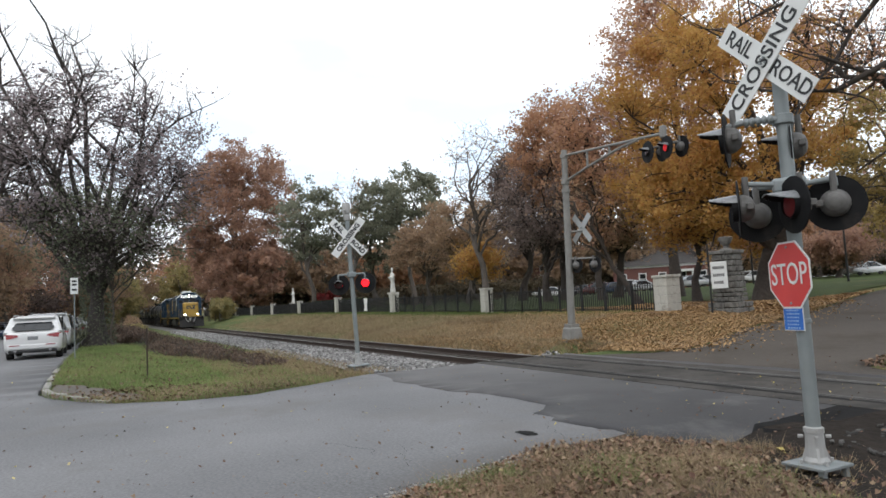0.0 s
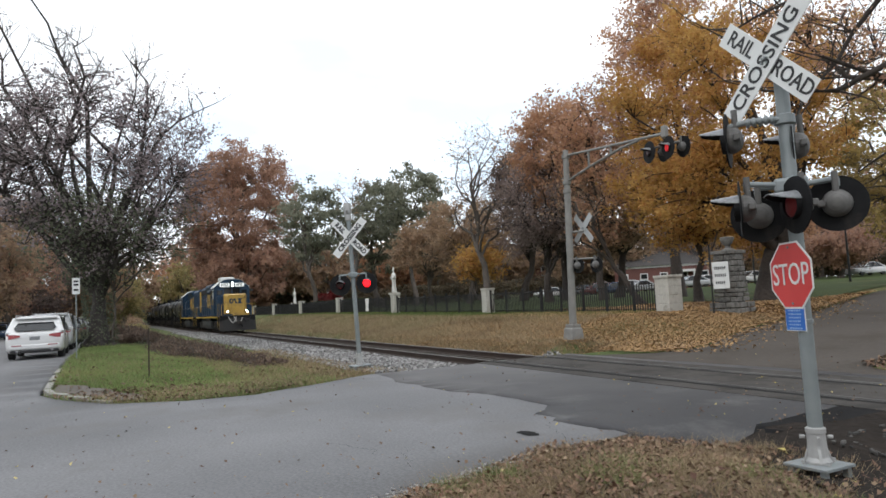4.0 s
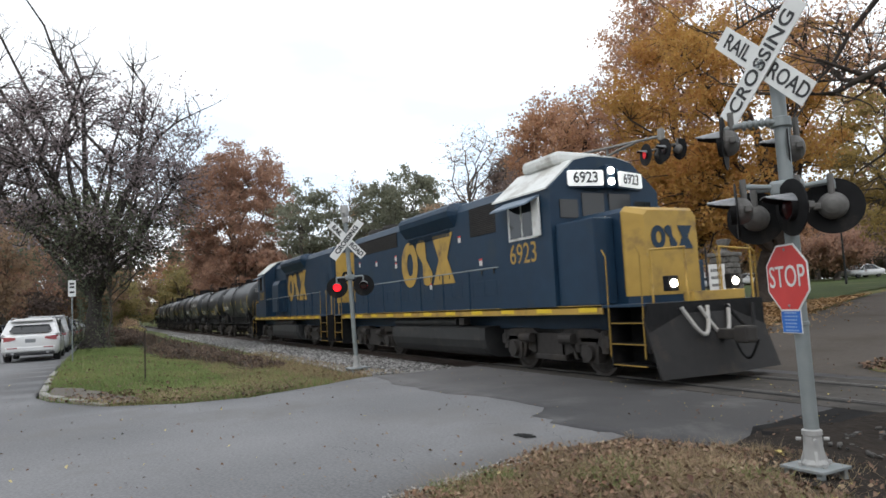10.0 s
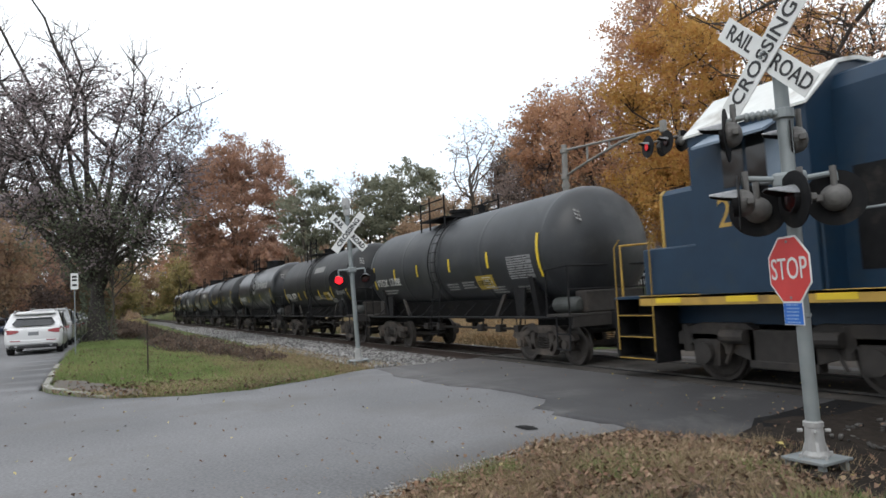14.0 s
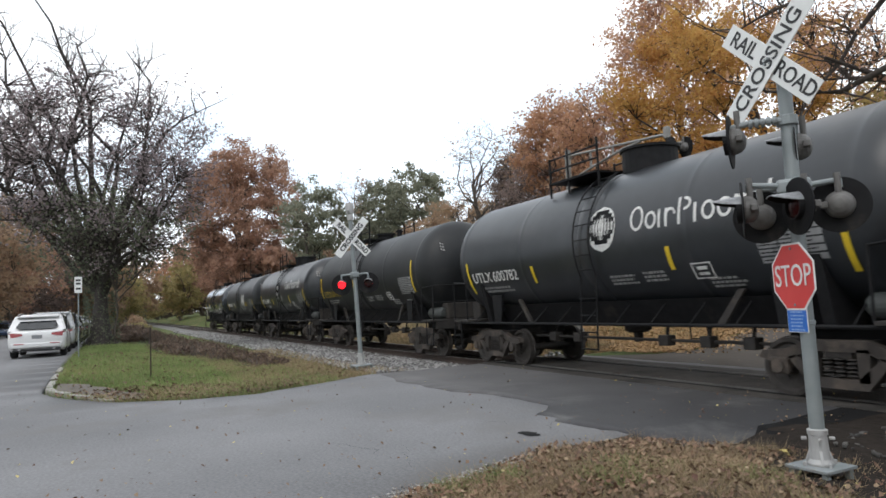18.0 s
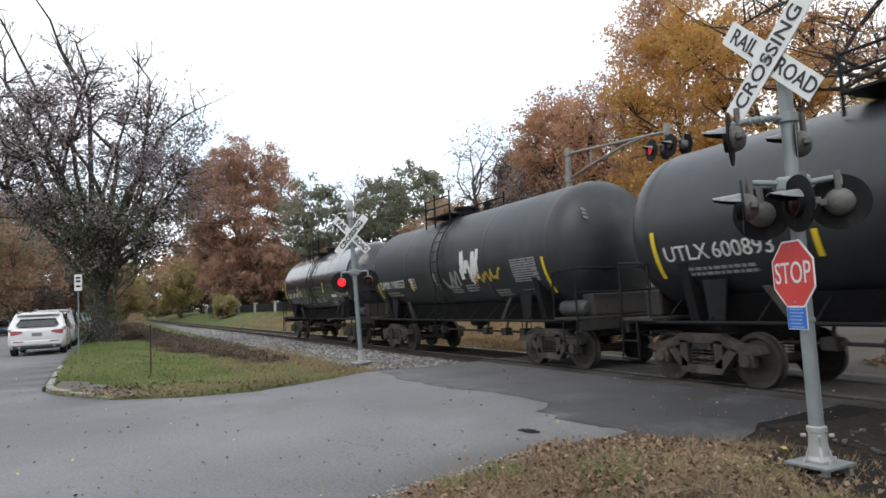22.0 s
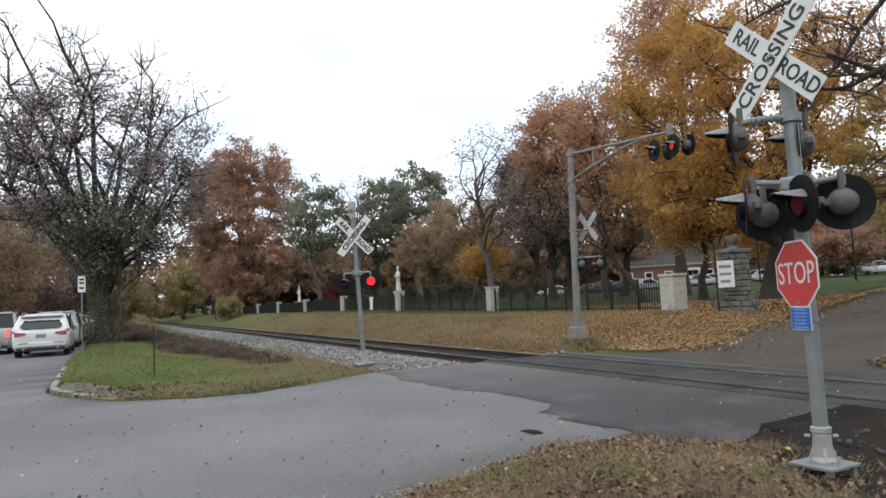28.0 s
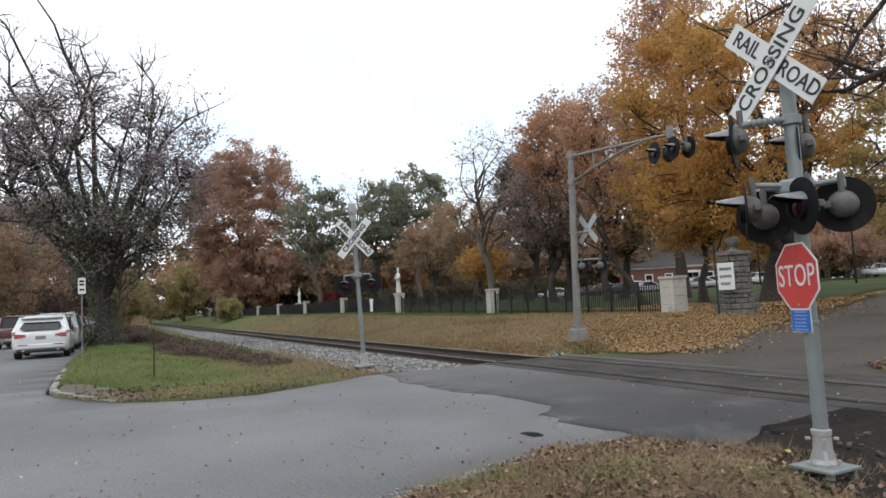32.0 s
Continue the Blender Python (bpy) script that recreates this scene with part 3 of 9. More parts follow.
add_box(bm, -0.115, 0.115, -1.3, 1.3, -0.32, -0.165, 0.012)
tie = part("tie", bm, M_TIE, track)
tie.matrix_basis = pose(-15.9, 0, 0)
for i in range(1, 170):
    o = new("tie", tie.data)
    o.parent = track
    o.matrix_basis = pose(-15.9 - 0.53 * i, random.uniform(-0.04, 0.04), random.uniform(-0.012, 0.012), 0, 0, random.uniform(-1.5, 1.5))
for i in range(16):
    o = new("tie", tie.data)
    o.parent = track
    o.matrix_basis = pose(-4.3 + 0.53 * i, random.uniform(-0.04, 0.04), -0.01, 0, 0, random.uniform(-1.5, 1.5))
bed_prof = [(-3.2, -0.42), (-2.3, -0.27), (-1.45, -0.2), (1.45, -0.2), (2.3, -0.27), (3.2, -0.42)]
for x0, x1 in ((-600, -15.5), (-4.7, 300)):
    bv, bf = [], []
    xs = [x0 + (x1 - x0) * k / 60 for k in range(61)]
    for x in xs:
        for y, z in bed_prof:
            bv.append((x, y, z))
    for i in range(60):
        for j in range(5):
            bf.append((i * 6 + j, (i + 1) * 6 + j, (i + 1) * 6 + j + 1, i * 6 + j + 1))
    raw_mesh("ballast_bed", bv, [f[::-1] for f in bf], M_BALLAST_BED, track)
# flush near-black strips in the crossing: flangeway gap shade put into the colour, and a tarred seal
for y in (0.645,):
    bm = B()
    add_box(bm, -15.5, -4.65, y - 0.06, y + 0.06, -0.02, 0.0085)
    part("flangeway", bm, M_CRACK, track)
for y in (-0.86,):
    bm = B()
    add_box(bm, -15.4, -4.7, y - 0.065, y + 0.065, -0.03, 0.0085)
    part("flangeway_seal", bm, M_CRACK, track)

# worn filler between and beside the rails, laid in lengths
rnd_c = random.Random(31)
for y0, y1 in ((-0.6, 0.58), (-1.35, -0.93), (0.92, 1.4)):
    x = -15.3
    while x < -4.9:
        ln_ = min(rnd_c.uniform(1.6, 2.9), -4.8 - x)
        bm = B()
        add_box(bm, x + 0.006, x + ln_ - 0.006, y0, y1 + rnd_c.uniform(-0.03, 0.03), -0.03, 0.009 + rnd_c.uniform(0, 0.005))
        part("crossing_slab", bm, M_CROSS, track)
        x += ln_
for y0, y1 in ((-0.68, -0.62), (0.83, 0.9), (-0.735, -0.77), (0.735, 0.77)):
    y0, y1 = sorted((y0, y1))
    head = y1 - y0 < 0.1
    bm = B()
    add_box(bm, -15.3, -4.75, y0, y1, -0.02, 0.0145 if not head else 0.0165)
    part("worn_strip" if not head else "crossing_rail_head", bm, M_STRIP, track)
# ---- crossing signals ----
M_LENS_OFF = glassy("dark_red_lens", (0.03, 0.003, 0.003), 0.25)
M_LENS_LIT = glow("lit_red_lens", (1.0, 0.012, 0.02), 2.2)
M_LENS_SIDE = glow("lit_red_lens_off_axis", (0.09, 0.005, 0.006), 0.12)
M_LENS_DIM = glow("lit_red_lens_far_off_axis", (0.9, 0.03, 0.04), 0.3)
FLASHERS = []
M_PRINT_BLUE = mat("pale_blue_print", (0.25, 0.38, 0.6), (0.35, 0.48, 0.7), 0.5, bump=0)


def blade(length, width):
    """One crossbuck blade, in x, z facing -y."""
    bm = B()
    add_box(bm, -length / 2, length / 2, -0.004, 0.004, -width / 2, width / 2, 0.0015)
    return bm


def crossbuck(mast, m, size=1.2, wide=0.225, lettered=True, bold=0.0025, tall=0.142, cross=45):
    """Two crossed white blades; the lettered face looks to -y before m."""
    for k, (ang, words) in enumerate(((-cross, "CROSSING"), (cross, "RAIL ROAD"))):
        turn = m @ Matrix.Rotation(radians(ang), 4, "Y") @ Matrix.Translation((0, -0.02 if k == 0 else 0.0, 0))
        o = part("blade", blade(size, wide), M_WHITE_SIGN if lettered else M_SIGN_BACK, mast, "white crossbuck blade with black lettering" if lettered else "bare metal back of a crossbuck blade")
        o.matrix_basis = turn
        if lettered:
            for chunk, cx in ((("CROSSING", 0.0),) if k == 0 else (("RAIL", -size * 0.29), ("ROAD", size * 0.29))):
                bm = text_bm(chunk, tall, squeeze=1.06 if k == 0 else 0.88, bold=bold)
                t = part("lettering", bm, M_BLACK_INK, o)
                t.matrix_basis = pose(cx, -0.007, 0)
        for bx in (-0.03, 0.03):
            bm = B()
            add_cyl(bm, (bx, -0.03, 0), (bx, 0.05, 0), 0.012, n=8)
            b = part("bolt", bm, M_GALV, mast)
            b.matrix_basis = turn


def light_head(mast, m, lit=0, disc=0.25, bright=None):
    """A flashing light: black disc, housing, hood and a lens that turns its bright or dark face out. It looks to -y before m."""
    bm = B()
    add_lathe(bm, [(disc, -0.006), (disc, 0.006), (0.1, 0.008)], 32, Matrix.Rotation(radians(90), 4, "X"))
    o = part("background_disc", bm, M_BLACK_PAINT, mast, "round black background disc")
    o.matrix_basis = m
    bm = B()
    add_lathe(bm, [(0.12, 0.0), (0.125, 0.02), (0.12, 0.05), (0.105, 0.085), (0.078, 0.112), (0.042, 0.126), (0.01, 0.13)], 24, Matrix.Translation((0, 0.005, 0)) @ Matrix.Rotation(radians(-90), 4, "X"))
    add_lathe(bm, [(0.028, 0.0), (0.028, 0.18)], 10, Matrix.Translation((0, 0.07, 0.1)))
    add_box(bm, 0.09, 0.15, 0.06, 0.12, -0.03, 0.03, 0.01)
    o = part("lamp_housing", bm, M_LAMP_CASE, mast, "dirty grey lamp housing", smooth=False)
    o.matrix_basis = m
    # hood: a half tube, longer above
    bm = B()
    n = 14
    a_ = [[], [], [], []]
    for k in range(n + 1):
        an = math.radians(20 + 140 * k / n)
        reach = 0.235 * (0.1 + 0.9 * min(1.0, max(0.0, (math.sin(an) - 0.36) / 0.5)) ** 0.7)
        for q_, (r, d) in enumerate(((0.128, 0.0), (0.128, reach), (0.121, reach), (0.121, 0.0))):
            a_[q_].append(bm.verts.new((r * math.cos(an), -0.008 - d, r * math.sin(an) - (0.03 * d / 0.3))))
    for k in range(n):
        for q_ in range(4):
            bm.faces.new((a_[q_][k], a_[q_][k + 1], a_[(q_ + 1) % 4][k + 1], a_[(q_ + 1) % 4][k]))
    bm.faces.new([a_[q_][0] for q_ in range(4)])
    bm.faces.new([a_[q_][n] for q_ in range(4)][::-1])
    bmesh.ops.recalc_face_normals(bm, faces=bm.faces)
    o = part("hood", bm, M_HOOD_SKYLIT, mast, "weathered lamp hood with sky light in its grey")
    o.matrix_basis = m
    # added black sheet under the hood, its shade put into the colour
    bm = B()
    rim = [[], []]
    for k in range(n + 1):
        an = math.radians(20 + 140 * k / n)
        reach = 0.23 * (0.1 + 0.9 * min(1.0, max(0.0, (math.sin(an) - 0.36) / 0.5)) ** 0.7)
        for q_, d in enumerate((0.0, reach)):
            rim[q_].append(bm.verts.new((0.1185 * math.cos(an), -0.008 - d, 0.1185 * math.sin(an) - (0.03 * d / 0.3))))
    for k in range(n):
        bm.faces.new((rim[0][k], rim[0][k + 1], rim[1][k + 1], rim[1][k]))
    o = part("hood_underside", bm, M_BLACK_PAINT, mast, "black shaded underside of the lamp hood")
    o.matrix_basis = m
    # ring added to block the glow of the bright face when turned inward
    bm = B()
    for k in range(24):
        a0, a1 = 2 * math.pi * k / 24, 2 * math.pi * (k + 1) / 24
        p = [(r * math.cos(a), y, r * math.sin(a)) for a in (a0, a1) for r, y in ((0.119, -0.006), (0.119, -0.054), (0.11, -0.054), (0.11, -0.006))]
        v = [bm.verts.new(c) for c in p]
        for j in range(4):
            bm.faces.new((v[j], v[(j + 1) % 4], v[4 + (j + 1) % 4], v[4 + j]))
    bmesh.ops.remove_doubles(bm, verts=bm.verts, dist=1e-5)
    bmesh.ops.recalc_face_normals(bm, faces=bm.faces)
    o = part("bezel", bm, M_BLACK_PAINT, mast, "black lens bezel")
    o.matrix_basis = m
    # lens block, made up to flash the lamp: bright on one face, dark on the other
    lens = new("lens_block")
    lens.parent = mast
    lens.matrix_basis = m @ Matrix.Translation((0, -0.03, 0))
    bm = B()
    add_lathe(bm, [(0.106, 0.0), (0.106, 0.004), (0.09, 0.012), (0.05, 0.018), (0.01, 0.02)], 24, Matrix.Rotation(radians(90), 4, "X"))
    part("dark_lens", bm, M_LENS_OFF, lens, "unlit red lens")
    if lit:
        bm = B()
        add_lathe(bm, [(0.106, 0.001), (0.106, 0.004), (0.09, 0.012), (0.05, 0.018), (0.01, 0.02)], 24, Matrix.Rotation(radians(-90), 4, "X"))
        part("bright_lens", bm, bright or M_LENS_LIT, lens, "lit red lens")
        FLASHERS.append((lens, m @ Matrix.Translation((0, -0.03, 0)), lit))
    return m


def cast_base(mast, wide=0.46):
    bm = B()
    add_box(bm, -wide / 2, wide / 2, -wide / 2, wide / 2, 0.05, 0.075, 0.004)
    for sx in (-1, 1):
        for sy in (-1, 1):
            add_box(bm, sx * (wide / 2 - 0.05) - 0.025, sx * (wide / 2 - 0.05) + 0.025, sy * (wide / 2 - 0.05) - 0.025, sy * (wide / 2 - 0.05) + 0.025, -0.15, 0.05)
    part("base_plate", bm, M_GALV, mast, "galvanised base plate on legs")
    bm = B()
    add_lathe(bm, [(0.105, 0.075), (0.105, 0.095), (0.086, 0.13), (0.078, 0.22), (0.073, 0.33), (0.082, 0.335), (0.082, 0.375), (0.064, 0.385)], 20)
    for k in range(4):
        a = math.radians(45 + 90 * k)
        add_prism(bm, [(0.07, 0.08), (0.115, 0.08), (0.115, 0.095), (0.08, 0.2), (0.07, 0.22)], -0.012, 0.012, Matrix.Rotation(a, 4, "Z"))
        add_cyl(bm, (0.14 * math.cos(a + 0.4), 0.14 * math.sin(a + 0.4), 0.07), (0.14 * math.cos(a + 0.4), 0.14 * math.sin(a + 0.4), 0.11), 0.016, n=6)
        add_cyl(bm, (0.09 * math.cos(a), 0.09 * math.sin(a), 0.3), (0.13 * math.cos(a), 0.13 * math.sin(a), 0.3), 0.016, n=6)
    part("cast_foot", bm, M_CAST, mast, "cast metal foot with bolts")


def turned(x, y, z, azimuth):
    """A pose whose -y axis points to the azimuth (degrees from -y, positive towards +x)."""
    return pose(x, y, z, 0, 0, azimuth)


# near mast with stop sign
NX, NY = -3.83, -4.435
NZ = land(NX, NY) - 0.02
near = thing("crossing_signal_mast", "galvanised crossing signal mast with crossbuck, lamps and stop sign", "railroad signal", pose(NX, NY, 0, -0.2, -0.42, 0), group="crossing signals")
cast_base(near, 0.4)
bm = B()
add_cyl(bm, (0, 0, 0.3), (0, 0, 3.64), 0.061, n=20)
part("pole", bm, M_GALV, near, "grey galvanised pole", smooth=False)
face = turned(0, 0, 0, -21)
crossbuck(near, turned(-0.035, -0.02, 0.02, -2) @ Matrix.Translation((0, -0.1, 3.65)), 1.2, 0.225)
# stop sign
def octagon(r, y0, y1):
    bm = B()
    add_prism(bm, [(r * math.cos(math.radians(22.5 + 45 * k)), r * math.sin(math.radians(22.5 + 45 * k))) for k in range(8)], y0, y1)
    return bm
sg = part("stop_sign", octagon(0.322, -0.003, 0.003), M_WHITE_SIGN, near, "red octagonal stop sign with white border")
sg.matrix_basis = face @ Matrix.Translation((0.0, -0.085, 1.71))
o = part("red_field", octagon(0.304, -0.005, -0.0035), M_RED_SIGN, sg)
o = part("lettering", lay(text_bm("STOP", 0.2, squeeze=0.78), Matrix.Translation((0, -0.008, 0))), M_WHITE_SIGN, sg)
for z in (-0.25, 0.25):
    bm = B()
    add_cyl(bm, (0, -0.012, z), (0, 0.03, z), 0.012, n=8)
    part("bolt", bm, M_GALV, sg)
bm = B()
add_box(bm, -0.14, 0.14, -0.003, 0.003, -0.108, 0.108, 0.002)
bs_ = part("notice_plate", bm, M_WHITE_SIGN, near, "small blue notice plate with white print")
bs_.matrix_basis = face @ Matrix.Translation((0.0, -0.08, 1.325))
bm = B()
add_box(bm, -0.132, 0.132, -0.0055, -0.0035, -0.1, 0.1)
part("blue_field", bm, M_BLUE_SIGN, bs_)
bm = B()
rnd_n = random.Random(8)
for k in range(6):
    x = -0.088
    while x < 0.075:
        w = rnd_n.uniform(0.012, 0.04)
        add_box(bm, x, min(0.09, x + w), -0.0065, -0.0058, 0.066 - 0.031 * k, 0.078 - 0.031 * k)
        x += w + 0.012
tagged(part("print", bm, M_PRINT_BLUE, bs_), kind="stuff")
for z in (1.55, 1.85, 1.3, 3.55):
    bm = B()
    add_lathe(bm, [(0.066, z - 0.02), (0.072, z - 0.015), (0.072, z + 0.015), (0.066, z + 0.02)], 18)
    part("clamp", bm, M_GALV, near)
# lamp arms: a junction box on the pole and pipe arms
VX, VY = -0.575, 0.818      # away from the street corner
RX, RY = 0.818, 0.575
def spot(r, v, z):
    return Vector((RX * r + VX * v, RY * r + VY * v, z))
bm = B()
add_box(bm, -0.14, 0.14, -0.11, 0.11, 2.44, 2.58, 0.03)
o = part("junction_box", bm, M_GALV, near, "cast junction box")
o.matrix_basis = pose(0, 0, 0, 0, 0, 35)
bm = B()
for r, v in ((-0.29, 0.16), (0.36, 0.12), (-0.36, -0.16), (0.02, -0.2)):
    add_pipe(bm, [spot(r * 0.2, v * 0.4, 2.52), spot(r, v, 2.55), spot(r, v, 2.48)], 0.026, 10)
part("lamp_arm", bm, M_GALV, near, "grey pipe lamp arms")
bm = B()
add_pipe(bm, [spot(0, -0.05, 3.12), spot(-0.3, -0.06, 3.14), spot(-0.46, -0.06, 3.12), spot(-0.48, -0.06, 3.04)], 0.028, 10)
add_pipe(bm, [spot(0, 0.05, 3.12), spot(0.06, 0.14, 3.12), spot(0.05, 0.16, 3.0)], 0.026, 10)
for k in range(5):
    add_lathe(bm, [(0.03, -0.02), (0.045, -0.01), (0.045, 0.01), (0.03, 0.02)], 12, Matrix.Translation(spot(-0.1 - 0.05 * k, -0.055, 3.13)) @ Matrix.Rotation(radians(35), 4, "Z") @ Matrix.Rotation(radians(90), 4, "Y"))
add_lathe(bm, [(0.066, 3.07), (0.09, 3.08), (0.09, 3.16), (0.066, 3.17)], 18)
part("upper_arm", bm, M_GALV, near, "grey pipe arm with clamp")
def face_to(px, py):
    """Azimuth whose -y axis points along (px, py)."""
    return math.degrees(math.atan2(px, -py))
AW = face_to(VX, VY)
light_head(near, turned(*spot(-0.29, 0.2, 2.29), AW + 6), 0)
light_head(near, turned(*spot(0.35, 0.16, 2.33), AW - 4), 0)
LF = lambda k: face_to(-RX - VX * k, -RY - VY * k)
light_head(near, turned(*spot(-0.42, -0.2, 2.33), LF(0.1)), 1, 0.25, M_LENS_SIDE)
light_head(near, turned(*spot(0.02, -0.24, 2.31), LF(0.56)), 2, 0.25, M_LENS_SIDE)
light_head(near, turned(*spot(-0.48, -0.06, 2.99), LF(-0.04)), 1, 0.25, M_LENS_SIDE)
light_head(near, turned(*spot(0.05, 0.16, 2.9), LF(-0.02)), 2, 0.25, M_LENS_SIDE)

# far-corner mast beside the grass
FXM, FYM = -17.24, -3.87
far = thing("crossing_signal_mast", "slim grey signal mast with bell, crossbuck and two lamps", "railroad signal", pose(FXM, FYM, 0, 2.6, 0.8, 0), group="crossing signals")
cast_base(far, 0.5)
bm = B()
add_cyl(bm, (0, 0, 0.3), (0, 0, 4.0), 0.06, n=18)
part("pole", bm, M_GALV, far, "grey galvanised pole")
bm = B()
add_lathe(bm, [(0.062, 3.98), (0.09, 4.0), (0.095, 4.1), (0.085, 4.16), (0.105, 4.18), (0.112, 4.24), (0.112, 4.4), (0.1, 4.44), (0.1, 4.47), (0.03, 4.48)], 18)
add_cyl(bm, (0.09, -0.06, 4.2), (0.13, -0.09, 4.28), 0.03, n=8)
part("bell", bm, M_CAST, far, "grey warning bell")
vaz = face_to(17.26, -5.99)
crossbuck(far, turned(0, 0, 3.52, vaz - 2) @ Matrix.Translation((0, -0.1, 0)), 1.26, 0.215, True, 0.006, 0.13, 49)
bm = B()
fm = turned(0, 0, 2.5, vaz - 6)
add_pipe(bm, [fm @ Vector((-0.36, 0, 0.02)), fm @ Vector((0.36, 0, 0.02))], 0.025, 8)
for sx in (-0.36, 0.36):
    add_pipe(bm, [fm @ Vector((sx, 0, 0.02)), fm @ Vector((sx, 0, -0.1))], 0.025, 8)
add_box(bm, -0.1, 0.1, -0.1, 0.1, 2.44, 2.58, 0.02)
part("lamp_arm", bm, M_GALV, far)
light_head(far, fm @ Matrix.Translation((-0.36, 0.0, -0.24)), 1, 0.285)
light_head(far, fm @ Matrix.Translation((0.36, 0.0, -0.24)), 2, 0.285)
light_head(far, fm @ Matrix.Translation((-0.36, 0.36, -0.24)) @ Matrix.Rotation(math.pi, 4, "Z"), 0)
light_head(far, fm @ Matrix.Translation((0.36, 0.36, -0.24)) @ Matrix.Rotation(math.pi, 4, "Z"), 0)

# cantilever mast across the track
CX, CY = -17.15, 3.26
cant = thing("cantilever_signal", "tall galvanised cantilever signal mast with overhead lamps", "railroad signal", pose(CX, CY, 0.01, 0, 1.9, 0), group="crossing signals")
bm = B()
add_loft(bm, [[(sx * w, sy * w, z) for sx, sy in ((-1, -1), (1, -1), (1, 1), (-1, 1))] for w, z in ((0.26, -0.2), (0.26, 0.06), (0.25, 0.1), (0.2, 0.58), (0.17, 0.62), (0.17, 0.72))])
part("plinth", bm, M_GALV_OLD, cant, "tapered steel base box")
bm = B()
add_cyl(bm, (0, 0, 0.6), (0.02, 0, 5.0), 0.118, 0.106, 24)
add_cyl(bm, (0.02, 0, 5.0), (0.02, 0, 6.3), 0.098, 0.092, 24)
for z in (4.98, 5.25, 6.1):
    add_lathe(bm, [(0.095, z - 0.07), (0.132, z - 0.06), (0.132, z + 0.06), (0.095, z + 0.07)], 24, Matrix.Translation((0.02, 0, 0)))
part("pole", bm, M_GALV_OLD, cant, "thick galvanised pole")
bm = B()
add_pipe(bm, [(0.0, 0, 6.12), (1.9, 0, 6.03), (4.2, 0, 5.92)], 0.04, 10)
add_pipe(bm, [(0.1, 0, 5.3), (1.15, 0, 5.56), (2.6, 0, 5.86), (3.3, 0, 5.93)], 0.04, 10)
add_pipe(bm, [(1.15, 0, 6.06), (1.15, 0, 5.55)], 0.035, 8)
add_pipe(bm, [(2.15, 0, 6.01), (2.15, 0, 5.77)], 0.035, 8)
part("arm", bm, M_GALV_OLD, cant, "galvanised truss arm")
bm = B()
add_box(bm, 4.2, 4.34, -0.07, 0.07, 5.8, 6.12, 0.02)
add_pipe(bm, [(3.75, 0.06, 5.62), (4.7, 0.06, 5.62)], 0.03, 8)
add_pipe(bm, [(4.3, 0.0, 5.85), (4.3, 0.06, 5.35)], 0.035, 8)
part("lamp_bracket", bm, M_GALV_OLD, cant)
for sx, az, lit in ((3.78, -14, 1), (4.46, -14, 2)):
    light_head(cant, turned(sx, -0.1, 5.5, az), lit, 0.3, M_LENS_DIM)
for sx, az in ((4.0, 170), (4.68, 170)):
    light_head(cant, turned(sx, 0.22, 5.5, az), 0, 0.28)
crossbuck(cant, turned(0.47, 0.2, 3.74, 180), 1.15, 0.2, lettered=False)
for far_end in ((0.9, 0.35, 2.78), (0.5, 0.2, 3.65)):
    bm = B()
    add_pipe(bm, [(0.0, 0, far_end[2]), far_end], 0.03, 8)
    part("side_arm", bm, M_GALV_OLD, cant)
for sx, sy in ((0.25, 0.12), (0.85, 0.35)):
    light_head(cant, turned(sx, sy, 2.58, 188), 0, 0.25)
# ---- train ----
M_LOCO_BLUE = mat("locomotive_dark_blue", (0.006, 0.0225, 0.048), (0.0125, 0.038, 0.073), 0.5, grain=3, stain=0.7, bump=0.05, dirt=(0.022, 0.036, 0.05), dirt_amount=0.18, dirt_scale=1.2)
M_LOCO_YELLOW = mat("locomotive_yellow", (0.34, 0.21, 0.04), (0.48, 0.305, 0.06), 0.5, grain=4, stain=0.9, bump=0.05, dirt=(0.16, 0.1, 0.04), dirt_amount=0.3, dirt_scale=1.6)
M_BRIGHT_YELLOW = mat("reflective_yellow", (0.6, 0.42, 0.02), (0.72, 0.52, 0.03), 0.4, grain=4, bump=0)
M_LOCO_WHITE = mat("cab_roof_white", (0.55, 0.56, 0.54), (0.7, 0.71, 0.69), 0.6, grain=4, stain=1.0, bump=0.05, dirt=(0.3, 0.28, 0.25), dirt_amount=0.3)
M_GRIME = mat("running_gear_grime", (0.012, 0.011, 0.01), (0.038, 0.033, 0.03), 0.8, grain=7, stain=1.4, bump=0.3, dirt=(0.06, 0.048, 0.038), dirt_amount=0.25)
M_FUEL = mat("fuel_tank_black", (0.012, 0.013, 0.014), (0.028, 0.029, 0.03), 0.6, grain=3, stain=0.8, bump=0.05, dirt=(0.055, 0.05, 0.043), dirt_amount=0.25)
M_TANK = mat("tank_black_paint", (0.011, 0.0125, 0.0145), (0.027, 0.0305, 0.035), 0.36, grain=2.5, stain=0.45, bump=0.04, dirt=(0.034, 0.034, 0.035), dirt_amount=0.25, dirt_scale=0.8)
M_TANK_MATT = mat("tank_sooty_black", (0.006, 0.007, 0.008), (0.015, 0.0165, 0.018), 0.5, grain=2.5, stain=0.45, bump=0.04, dirt=(0.024, 0.023, 0.022), dirt_amount=0.25, dirt_scale=0.8)
M_TANK_DUSTY = mat("tank_dusty_black", (0.011, 0.0125, 0.0145), (0.026, 0.0295, 0.034), 0.48, grain=2.5, stain=0.45, bump=0.04, dirt=(0.042, 0.043, 0.044), dirt_amount=0.3, dirt_scale=0.8)
